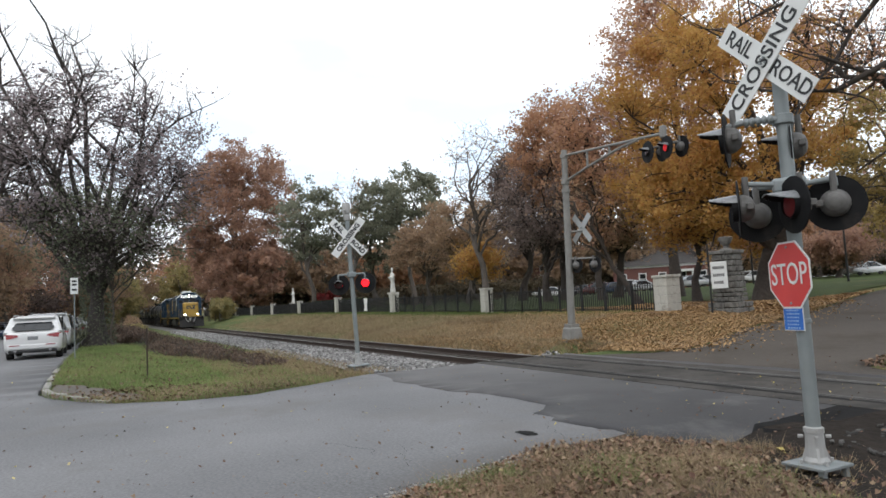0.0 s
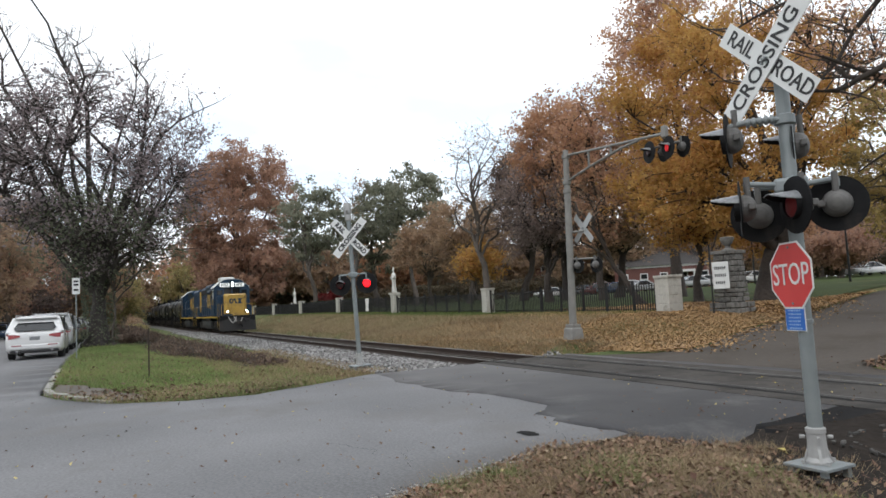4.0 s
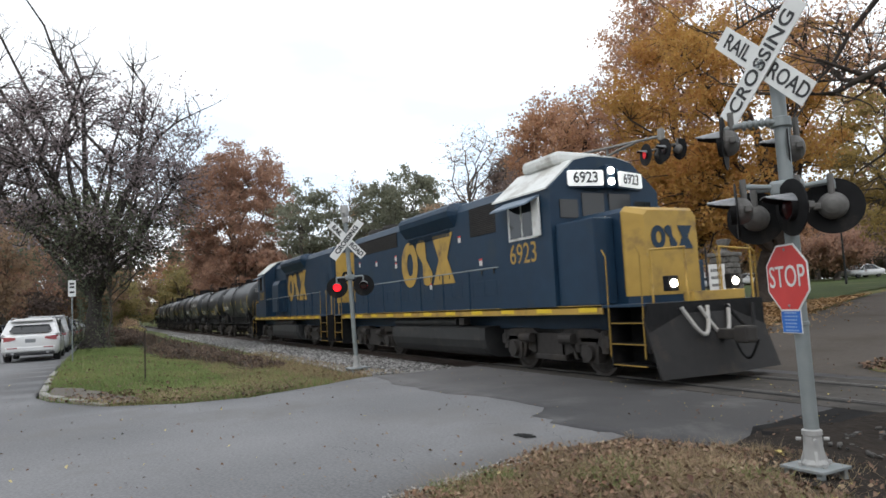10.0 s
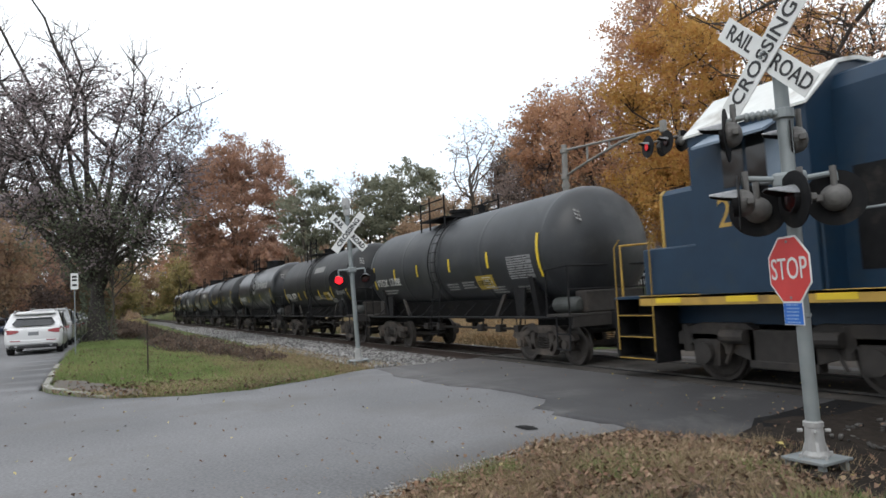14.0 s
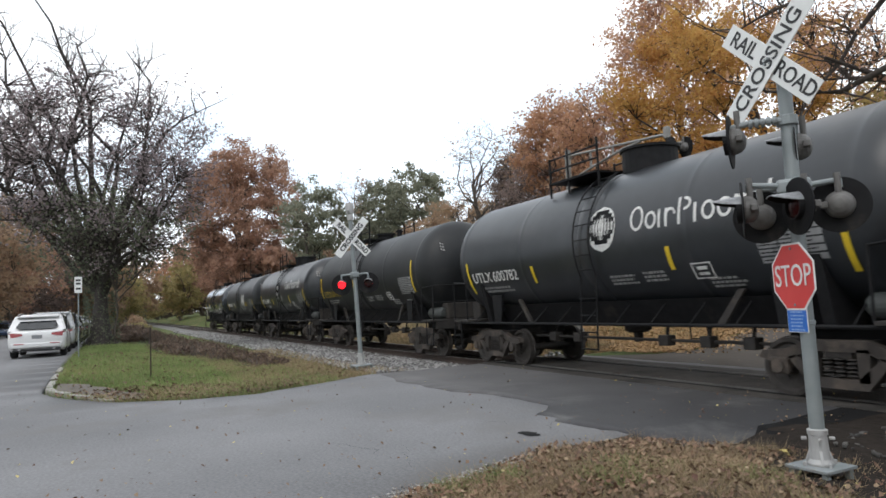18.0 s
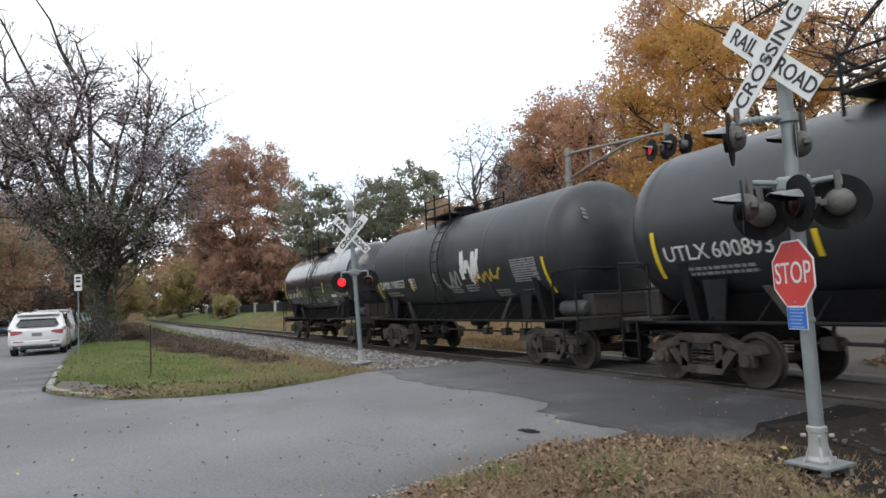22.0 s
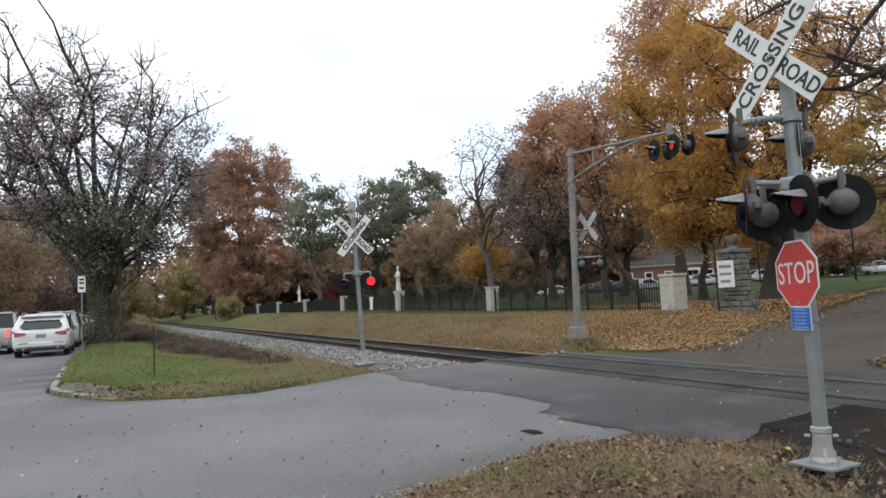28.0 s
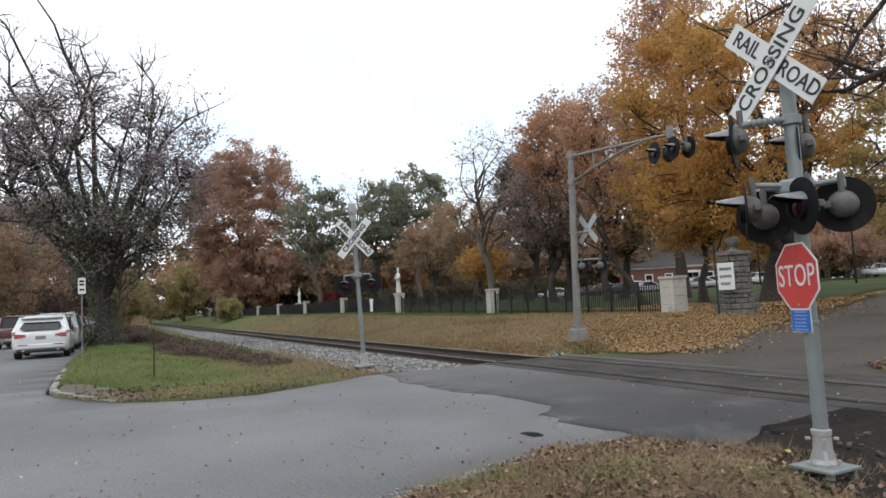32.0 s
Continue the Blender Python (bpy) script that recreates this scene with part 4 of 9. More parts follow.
M_TANK_GLOSS = mat("tank_clean_black", (0.012, 0.015, 0.02), (0.028, 0.033, 0.042), 0.22, grain=2.5, stain=0.45, bump=0.02, dirt=(0.05, 0.047, 0.043), dirt_amount=0.12, dirt_scale=0.8, coat=0.35)
M_DECAL = mat("white_lettering", (0.5, 0.5, 0.48), (0.7, 0.7, 0.68), 0.6, grain=12, bump=0, dirt=(0.12, 0.12, 0.11), dirt_amount=0.2, dirt_scale=6)
M_DECAL_DIM = mat("faded_white_lettering", (0.16, 0.16, 0.155), (0.34, 0.34, 0.33), 0.7, grain=14, bump=0)
M_DECAL_YELLOW = mat("faded_yellow_lettering", (0.28, 0.19, 0.02), (0.42, 0.3, 0.04), 0.6, grain=12, bump=0)
M_RESERVOIR = mat("grey_reservoir_paint", (0.03, 0.033, 0.032), (0.07, 0.076, 0.073), 0.6, grain=6, stain=2.0, bump=0.05)
M_BOARD = mat("faded_data_board", (0.16, 0.162, 0.165), (0.32, 0.322, 0.325), 0.6, grain=8, stain=2.5, bump=0)
M_STEP_YELLOW = mat("grimy_step_yellow", (0.2, 0.125, 0.02), (0.32, 0.2, 0.035), 0.7, grain=8, bump=0)
M_WINDOW = glassy("dark_cab_glass", (0.015, 0.018, 0.02), 0.06)
M_STEEL_WHEEL = mat("worn_wheel_steel", (0.025, 0.022, 0.02), (0.08, 0.072, 0.066), 0.6, metal=0.5, grain=8)
M_HEADLIGHT = glow("lit_headlight", (1.0, 0.92, 0.76), 40.0)
M_TRUCK = mat("rusty_truck_casting", (0.022, 0.019, 0.017), (0.06, 0.05, 0.043), 0.85, grain=7, stain=1.6, bump=0.4, dirt=(0.1, 0.08, 0.064), dirt_amount=0.35, dirt_scale=3)
M_PLOW = mat("scuffed_black_plow", (0.006, 0.006, 0.006), (0.016, 0.015, 0.015), 0.8, grain=5, stain=1.5, bump=0.15, dirt=(0.035, 0.026, 0.02), dirt_amount=0.2, dirt_scale=2)
M_NUMBER_WHITE = glow("lit_number_board", (0.9, 0.92, 0.9), 0.35)
M_AWNING = mat("faded_blue_awning", (0.1, 0.14, 0.19), (0.18, 0.23, 0.29), 0.5, grain=4, stain=1.5, bump=0.03)
M_HOSE = mat("pale_air_hose", (0.3, 0.29, 0.27), (0.45, 0.44, 0.42), 0.6, bump=0)
M_LOCO_BLUE.node_tree.nodes["Principled BSDF"].inputs["Specular IOR Level"].default_value = 0.35
M_TANK_MATT.node_tree.nodes["Principled BSDF"].inputs["Specular IOR Level"].default_value = 0.35
SPEED = 8.45
ROLLING = []      # wheelsets that turn: (object, local pose, radius)
TRAIN = []        # things and their place along the track at 9 s


def wheelset(parent, x, radius, mat_wheel=None):
    """Two wheels on an axle, turning about y."""
    hub = new("wheelset")
    hub.parent = parent
    hub.matrix_basis = pose(x, 0, radius)
    for sgn in (-1, 1):
        bm = B()
        prof = [(0.06, 0.09), (0.11, 0.09), (0.13, 0.02), (radius - 0.1, 0.015), (radius - 0.06, 0.055), (radius, 0.055), (radius + 0.002, -0.045), (radius + 0.028, -0.055), (radius + 0.026, -0.08), (radius - 0.06, -0.08), (radius - 0.1, -0.02), (0.12, -0.02), (0.06, -0.06)]
        add_lathe(bm, prof, 28, Matrix.Translation((0, sgn * 0.775, 0)) @ Matrix.Rotation(radians(-90 * sgn), 4, "X"))
        for a in range(3):
            add_cyl(bm, (0.17 * math.cos(a * 2.1), sgn * 0.775, 0.17 * math.sin(a * 2.1)), (0.17 * math.cos(a * 2.1), sgn * 0.82, 0.17 * math.sin(a * 2.1)), 0.02, n=6)
        part("wheel", bm, M_STEEL_WHEEL, hub)
    bm = B()
    add_cyl(bm, (0, -1.02, 0), (0, 1.02, 0), 0.075)
    part("axle", bm, M_GRIME, hub)
    ROLLING.append((hub, x, radius))
    return hub


def freight_truck(car, x):
    """Three-piece truck with cast side frames."""
    for sgn in (-1, 1):
        bm = B()
        y0, y1 = sgn * 0.93, sgn * 1.07
        lo, hi = min(y0, y1), max(y0, y1)
        add_prism(bm, [(-1.22, 0.58), (-1.15, 0.68), (-0.75, 0.72), (-0.42, 0.86), (0.42, 0.86), (0.75, 0.72), (1.15, 0.68), (1.22, 0.58), (1.05, 0.53), (0.7, 0.57), (0.4, 0.7), (-0.4, 0.7), (-0.7, 0.57), (-1.05, 0.53)], lo, hi)
        add_prism(bm, [(-0.74, 0.6), (-0.6, 0.64), (-0.28, 0.34), (0.28, 0.34), (0.6, 0.64), (0.74, 0.6), (0.4, 0.2), (-0.4, 0.2)], lo, hi)
        for px in (-0.36, 0.36):
            add_prism(bm, [(px - 0.07, 0.3), (px + 0.07, 0.3), (px + 0.09, 0.74), (px - 0.09, 0.74)], lo, hi)
        for px in (-0.89, 0.89):
            add_box(bm, px - 0.14, px + 0.14, lo - 0.01, hi + 0.01, 0.34, 0.6, 0.03)
            add_cyl(bm, (px, sgn * 0.95, 0.46), (px, sgn * 1.12, 0.46), 0.1, n=14)
        o = part("side_frame", bm, M_TRUCK, car, "rusty cast steel side frame")
        o.matrix_basis = pose(x, 0, 0)
        for px in (-0.17, 0.0, 0.17):
            bm = B()
            for k in range(5):
                add_lathe(bm, [(0.05, 0.36 + k * 0.055), (0.075, 0.375 + k * 0.055), (0.05, 0.395 + k * 0.055)], 10, Matrix.Translation((px, sgn * 1.0, 0)))
            o = part("spring", bm, M_GRIME, car)
            o.matrix_basis = pose(x, 0, 0)
    bm = B()
    add_box(bm, -0.2, 0.2, -1.05, 1.05, 0.6, 0.82, 0.03)
    add_cyl(bm, (0, 0, 0.8), (0, 0, 0.98), 0.28, n=16)
    o = part("bolster", bm, M_GRIME, car)
    o.matrix_basis = pose(x, 0, 0)
    bm = B()
    for px in (-0.45, 0.45):
        add_cyl(bm, (px, -0.9, 0.33), (px, 0.9, 0.33), 0.04, n=8)
        for sgn in (-1, 1):
            add_box(bm, px + (-0.1 if px < 0 else 0.02), px + (-0.02 if px < 0 else 0.1), sgn * 0.72 - 0.06, sgn * 0.72 + 0.06, 0.25, 0.55, 0.01)
    o = part("brake_beam", bm, M_GRIME, car)
    o.matrix_basis = pose(x, 0, 0)
    for px in (-0.89, 0.89):
        wheelset(car, x + px, 0.43)


def coupler(car, x, sgn):
    bm = B()
    add_box(bm, min(x - 0.75 * sgn, x - 0.1 * sgn), max(x - 0.75 * sgn, x - 0.1 * sgn), -0.09, 0.09, 0.76, 0.94, 0.02)
    add_box(bm, x - 0.16, x + 0.12, -0.17, 0.12, 0.7, 1.0, 0.04)
    part("coupler", bm, M_GRIME, car, "rusty knuckle coupler")
    bm = B()
    pts = [(x - 0.5 * sgn + sgn * 0.5 * k / 7, 0.28, 0.75 - 0.35 * math.sin(math.pi * k / 7)) for k in range(8)]
    add_pipe(bm, pts, 0.025, 6)
    part("air_hose", bm, M_BLACK_PAINT, car)


def side_point(y_sign, x, a, radius, zc, lift=0.006):
    """A place on the shell: a is the angle above the horizontal."""
    return Matrix.Translation((x, y_sign * (radius + lift) * math.cos(a), zc + (radius + lift) * math.sin(a))) @ Matrix.Rotation(0 if y_sign < 0 else math.pi, 4, "Z") @ Matrix.Rotation(-a, 4, "X")


def wrap(bm, x, z, radius, zc, lift=0.006, y_sign=-1):
    """Bend flat lettering in x, z (facing -y, centred) round the shell at height z."""
    a0 = math.asin(max(-1, min(1, (z - zc) / radius)))
    for v in bm.verts:
        a = a0 + v.co.z / radius
        r = radius + lift - v.co.y
        v.co = ((x + v.co.x) if y_sign < 0 else (x - v.co.x), y_sign * r * math.cos(a), zc + r * math.sin(a))
    return bm


def bars_bm(width, height, rows, seed, fill=0.55, gap=0.35):
    """Rows of short bars for small unreadable lettering."""
    rnd = random.Random(seed)
    bm = B()
    rh = height / rows
    for r in range(rows):
        z = height / 2 - rh * (r + 0.5)
        x = -width / 2
        end = width / 2 - rnd.uniform(0, width * 0.25)
        while x < end:
            w = rnd.uniform(0.4, 1.4) * rh
            add_box(bm, x, min(x + w, end), -0.002, 0.002, z - rh * fill / 2, z + rh * fill / 2)
            x += w + gap * rh
    return bm


def tank_car(index, spec):
    R, ZC = spec.get("radius", 1.48), spec.get("axis", 2.68)
    half = 6.72
    car = thing("tank_car", spec["label"], "tank car", group="tank cars of the train")
    shell_mat = spec["paint"]
    bm = B()
    L = 5.3
    prof = []
    for k in range(8):
        a = math.pi / 2 * k / 7
        prof.append((max(0.001, R * math.sin(a)), -L - 0.84 * math.cos(a)))
    prof += [(R, -L + 0.02), (R + 0.008, -L + 0.05), (R, -L + 0.08), (R, -L + 0.2), (R, -2.62), (R, -2.5), (R + 0.004, -2.48), (R, -2.46), (R, -2.34), (R, 2.34), (R, 2.46), (R + 0.004, 2.48), (R, 2.5), (R, 2.62), (R, L - 0.2), (R, L - 0.08), (R + 0.008, L - 0.05), (R, L - 0.02)]
    for k in range(7, -1, -1):
        a = math.pi / 2 * k / 7
        prof.append((max(0.001, R * math.sin(a)), L + 0.84 * math.cos(a)))
    add_lathe(bm, prof, 56, Matrix.Translation((0, 0, ZC)) @ Matrix.Rotation(radians(90), 4, "Y"))
    part("tank_shell", bm, shell_mat, car, smooth=True)
    # band round the middle
    bm = B()
    add_lathe(bm, [(R + 0.001, -0.22), (R + 0.016, -0.2), (R + 0.016, 0.2), (R + 0.001, 0.22)], 56, Matrix.Translation((-0.15, 0, ZC)) @ Matrix.Rotation(radians(90), 4, "Y"))
    part("shell_band", bm, shell_mat, car, smooth=True)
    # stub sills, saddles, side pipes
    for sgn in (-1, 1):
        bm = B()
        xa, xb = sorted((sgn * 3.3, sgn * 6.35))
        add_box(bm, xa, xb, -0.28, 0.28, 0.78, 1.14, 0.02)
        part("stub_sill", bm, M_BLACK_PAINT, car)
        bm = B()
        ring = []
        for k in range(13):
            a = math.radians(205 + 130 * k / 12)
            ring.append(((R + 0.01) * math.cos(a), ZC + (R + 0.01) * math.sin(a)))
        out = ring + [(1.12, 1.02), (-1.12, 1.02)]
        add_prism(bm, [(x_, z_) for x_, z_ in out], -0.09, 0.09)
        o = part("saddle", bm, M_BLACK_PAINT, car)
        o.matrix_basis = pose(sgn * 4.55, 0, 0, 0, 0, 90)
        for ys in (-1, 1):
            bm = B()
            add_prism(bm, [(0, 1.02), (0.16, 1.02), (0.62, 1.62), (0.5, 1.62)], -0.03, 0.03, Matrix.Translation((sgn * 2.6, ys * 1.1, 0)) @ Matrix.Rotation(0 if sgn > 0 else math.pi, 4, "Z"))
            part("brace", bm, M_GRIME, car)
            bm = B()
            add_prism(bm, [(-0.14, 1.02), (0.14, 1.02), (0.24, 1.75), (-0.24, 1.75)], -0.02, 0.02, Matrix.Translation((sgn * 4.0, ys * 1.22, 0)))
            part("bolster_web", bm, M_BLACK_PAINT, car)
        # end platform, steps, rails
        bm = B()
        add_box(bm, sgn * 5.65 - 0.35, sgn * 5.65 + 0.42, -1.42, 1.42, 1.08, 1.14, 0.01)
        part("end_platform", bm, M_GRIME, car)
        bm = B()
        xe = sgn * 6.05
        add_pipe(bm, [(xe, -1.38, 1.12), (xe, -1.38, 2.15), (xe, 1.38, 2.15), (xe, 1.38, 1.12)], 0.022)
        add_pipe(bm, [(xe, -1.38, 1.65), (xe, 1.38, 1.65)], 0.018)
        for ys in (-1, 1):
            add_pipe(bm, [(sgn * 5.3, ys * 1.4, 1.12), (sgn * 5.3, ys * 1.4, 2.1), (xe, ys * 1.38, 2.15)], 0.02)
            add_pipe(bm, [(xe, ys * 1.38, 1.1), (xe, ys * 1.42, 0.4), (xe - sgn * 0.42, ys * 1.42, 0.4), (xe - sgn * 0.42, ys * 1.42, 1.1)], 0.02)
            add_pipe(bm, [(xe, ys * 1.42, 0.72), (xe - sgn * 0.42, ys * 1.42, 0.72)], 0.018)
        part("end_railing", bm, M_BLACK_PAINT, car)
        bm = B()
        add_box(bm, sgn * 5.78 - 0.2, sgn * 5.78 + 0.2, -0.85, 0.75, 1.14, 1.62, 0.04)
        add_box(bm, sgn * 6.02 - 0.04, sgn * 6.02 + 0.04, -1.3, 1.3, 0.86, 1.1, 0.01)
        part("end_sill", bm, M_GRIME, car)
        freight_truck(car, sgn * 4.55)
        coupler(car, sgn * half, sgn)
    for ys in (-1, 1):
        bm = B()
        add_pipe(bm, [(-5.9, ys * 1.36, 1.06), (5.9, ys * 1.36, 1.06)], 0.03)
        for k in range(12):
            x = -5 + k * 10 / 11
            add_pipe(bm, [(x, ys * 1.36, 1.06), (x, ys * 0.95, 1.42)], 0.015, 6)
        part("side_pipe", bm, M_BLACK_PAINT, car)
        # ladder
        bm = B()
        lx = -0.15
        for dx in (-0.24, 0.24):
            pts = [(lx + dx, ys * 1.5, 0.55)] + [(lx + dx, ys * (R + 0.1) * math.cos(a), ZC + (R + 0.1) * math.sin(a)) for a in (math.radians(v) for v in range(-25, 64, 8))]
            add_pipe(bm, pts, 0.018, 6)
        for k in range(4):
            add_pipe(bm, [(lx - 0.24, ys * 1.5, 0.58 + 0.33 * k), (lx + 0.24, ys * 1.5, 0.58 + 0.33 * k)], 0.014, 6)
        for v in range(-20, 62, 11):
            a = math.radians(v)
            p = (ys * (R + 0.1) * math.cos(a), ZC + (R + 0.1) * math.sin(a))
            add_pipe(bm, [(lx - 0.24, *p), (lx + 0.24, *p)], 0.014, 6)
        part("ladder", bm, M_BLACK_PAINT, car)
    # made-up black box that stands in for the deep shade under the tank
    bm = B()
    add_loft(bm, [[(x, -0.7, 1.02), (x, 0.7, 1.02), (x, 1.0, 1.5), (x, -1.0, 1.5)] for x in (-4.3, 4.3)])
    part("underside_filler", bm, M_BLACK_PAINT, car)
    # brake rigging and bottom outlet
    bm = B()
    add_lathe(bm, [(0.2, 0.0), (0.28, 0.05), (0.28, 0.4), (0.34, 0.42)], 18, Matrix.Translation((-0.4, 0, 0.82)))
    add_cyl(bm, (-0.4, 0, 0.62), (-0.4, 0, 0.85), 0.1, n=12)
    part("bottom_outlet", bm, M_GRIME, car)
    bm = B()
    add_pipe(bm, [(-3.4, -0.5, 0.72), (3.4, -0.5, 0.72)], 0.03, 6)
    for x in (-2.6, -1.7, 0.9, 1.9, 2.8):
        add_pipe(bm, [(x, -0.5, 0.72), (x, -0.4, 1.25)], 0.03, 6)
        add_box(bm, x - 0.12, x + 0.12, -0.62, -0.4, 0.62, 0.82, 0.02)
    part("brake_rigging", bm, M_GRIME, car)
    bm = B()
    add_lathe(bm, [(0.02, 0.0), (0.12, 0.02), (0.17, 0.09), (0.175, 0.12), (0.175, 0.78), (0.17, 0.81), (0.12, 0.88), (0.02, 0.9)], 18, Matrix.Translation((4.95, -0.9, 1.32)) @ Matrix.Rotation(radians(90), 4, "Y"))
    part("brake_reservoir", bm, M_RESERVOIR, car, "dull grey green air reservoir")
    # top platform with railing and manway
    bm = B()
    add_box(bm, -1.85, -0.2, -1.0, 1.0, ZC + R + 0.0, ZC + R + 0.04)
    part("top_walkway", bm, M_BLACK_PAINT, car)
    zt = ZC + R
    for ys in (-1, 1):
        for x in (-1.85, -1.2, -0.2):
            bm = B()
            add_pipe(bm, [(x, ys * 0.95, zt - 0.3), (x, ys * 0.95, zt + (0.72 if x > -1.8 else 0.6))], 0.028, 6)
            part("railing_post", bm, M_BLACK_PAINT, car)
        for z_ in (0.56, 0.3):
            bm = B()
            add_pipe(bm, [(-1.85, ys * 0.95, zt + z_), (-0.2, ys * 0.95, zt + z_)], 0.022, 6)
            part("railing_bar", bm, M_BLACK_PAINT, car)
    bm = B()
    if spec.get("dome"):
        add_lathe(bm, [(0.56, -0.1), (0.56, 0.36), (0.6, 0.37), (0.6, 0.42), (0.2, 0.46)], 24, Matrix.Translation((0.3, 0, zt)))
    else:
        add_lathe(bm, [(0.32, -0.1), (0.32, 0.22), (0.38, 0.23), (0.38, 0.3), (0.1, 0.33)], 20, Matrix.Translation((-0.9, 0, zt)))
        valve = B()
        add_lathe(valve, [(0.1, -0.1), (0.1, 0.25), (0.14, 0.26), (0.14, 0.32)], 12, Matrix.Translation((0.05, 0.2, zt)))
        part("valve", valve, M_BLACK_PAINT, car)
    part("manway", bm, M_BLACK_PAINT, car, smooth=False)
    # markings on both sides
    def mark(name, bm, m_, x, z, label=""):
        tall = [e for e in bm.edges if abs(e.verts[0].co.z - e.verts[1].co.z) > 0.1]
        if tall and len(bm.edges) < 900 and name != "number_lettering":
            bmesh.ops.subdivide_edges(bm, edges=tall, cuts=4, use_grid_fill=True)
        for ys in (-1, 1):
            b2 = bm.copy()
            wrap(b2, x, z, R, ZC, 0.011, ys)
            o = part(name, b2, m_, car, label)
            if name in ("small_lettering", "data_line", "spray_paint", "emblem_pattern", "trade_lettering"):
                tagged(o, label, kind="stuff")
        bm.free()
    for x, z, ht in spec["strips"]:
        bm = B()
        add_box(bm, -0.045, 0.045, -0.002, 0.002, -ht / 2, ht / 2)
        mark("reflective_strip", bm, M_BRIGHT_YELLOW, x, z, "yellow reflective strip")
    num_mat = spec.get("ink", M_DECAL)
    bm = text_bm(spec["number"], 0.27)
    mark("number_lettering", bm, num_mat, spec.get("num_x", -3.6) + 0.35, spec.get("num_z", 2.2))
    code = text_bm(spec["code"], 0.27) if spec.get("code") else bars_bm(0.72, 0.27, 1, index, 0.95, 0.25)
    mark("number_lettering" if spec.get("code") else "reporting_mark", code, num_mat, spec.get("num_x", -3.6) - 0.75, spec.get("num_z", 2.2))
    mark("small_lettering", bars_bm(1.5, 0.2, 2, index + 9), M_DECAL_DIM, spec.get("num_x", -3.6) - 0.2, 1.9)
    for k in range(5):
        for q in range(4 if k % 2 else 3):
            cw = 1.04 / (4 if k % 2 else 3)
            bm = B()
            add_box(bm, -cw * 0.46, cw * 0.46, 0.0, 0.003, -0.045, 0.045)
            mark("data_cell", bm, M_BOARD, 4.25 - 0.52 + cw * (q + 0.5), 2.46 - 0.11 * k, "faded white data panel")
        mark("data_line", bars_bm(0.95, 0.045, 1, index * 11 + k, 0.5, 0.3), M_BLACK_PAINT, 4.25, 2.46 - 0.11 * k, "dark data lettering")
    for k, (x, z) in enumerate(((0.7, 1.9), (1.6, 1.92), (3.0, 1.75), (4.2, 1.72))):
        mark("small_lettering", bars_bm(0.7, 0.24, 3, index * 7 + k), M_DECAL_DIM, x, z)
    bm = B()
    for a in ((-0.2, 0.2, 0.13, 0.15), (-0.2, 0.2, -0.15, -0.13), (-0.2, -0.18, -0.13, 0.13), (0.18, 0.2, -0.13, 0.13), (-0.1, 0.1, 0.02, 0.08), (-0.1, 0.1, -0.08, -0.03)):
        add_box(bm, a[0], a[1], -0.002, 0.002, a[2], a[3])
    mark("stencil_frame", bm, M_DECAL, spec.get("frame_x", 2.6), spec.get("frame_z", 1.95))
    if spec.get("placard"):
        bm = B()
        add_box(bm, -0.42, 0.42, -0.002, 0.002, -0.2, 0.2)
        mark("yellow_panel", bm, M_DECAL_YELLOW, spec["placard"], 1.95, "yellow warning panel")
        mark("small_lettering", lay(bars_bm(0.7, 0.16, 3, index + 44), Matrix.Translation((0, -0.004, 0))), M_BLACK_PAINT, spec["placard"], 1.95)
    if spec.get("white_bar"):
        bm = B()
        add_box(bm, -0.34, 0.34, -0.002, 0.002, -0.06, 0.06)
        mark("white_bar", bm, M_DECAL, 3.25, 2.05)
    if spec.get("grey_panel"):
        bm = B()
        add_box(bm, -0.75, 0.75, -0.002, 0.002, -0.13, 0.13)
        mark("patch_panel", bm, M_DECAL_DIM, spec["grey_panel"], 3.15)
    if spec.get("trade"):
        # white trade mark: a shell-like disc with dark curved lines, and a word drawn as plain strokes
        bm = B()
        n = 14
        rows_ = []
        for k in range(n + 1):
            zz = -0.44 + 0.88 * k / n
            ww = 0.4 * math.sqrt(max(0.0004, 1 - (zz / 0.441) ** 2))
            rows_.append((bm.verts.new((-ww, 0, zz)), bm.verts.new((ww, 0, zz))))
        for a, b in zip(rows_, rows_[1:]):
            bm.faces.new((a[0], a[1], b[1], b[0]))
        bmesh.ops.recalc_face_normals(bm, faces=bm.faces)
        mark("white_emblem", bm, M_DECAL, spec["emblem"], 2.9, "round white emblem with dark curved lines")
        bm = B()
        for k in range(-4, 5):
            pts = [(0.08 * k * (0.2 + math.sin(math.pi * j / 8) * 0.95), -0.003, -0.3 + 0.66 * j / 8) for j in range(9)]
            for a, b in zip(pts, pts[1:]):
                add_box(bm, min(a[0], b[0]) - 0.006, max(a[0], b[0]) + 0.006, -0.005, -0.001, a[2], b[2])
        mark("emblem_pattern", bm, M_BLACK_PAINT, spec["emblem"], 2.9)
        bm = B()
        x = -1.75
        def loop(cx, cz, rx_, rz_, a0=0, a1=360, t_=0.05):
            n_ = max(4, int((a1 - a0) / 24))
            vs_ = []
            for k in range(n_ + 1):
                an = math.radians(a0 + (a1 - a0) * k / n_)
                vs_.append((bm.verts.new((cx + rx_ * math.cos(an), 0, cz + rz_ * math.sin(an))), bm.verts.new((cx + (rx_ - t_) * math.cos(an), 0, cz + (rz_ - t_) * math.sin(an)))))
            for a, b in zip(vs_, vs_[1:]):
                bm.faces.new((a[0], b[0], b[1], a[1]))
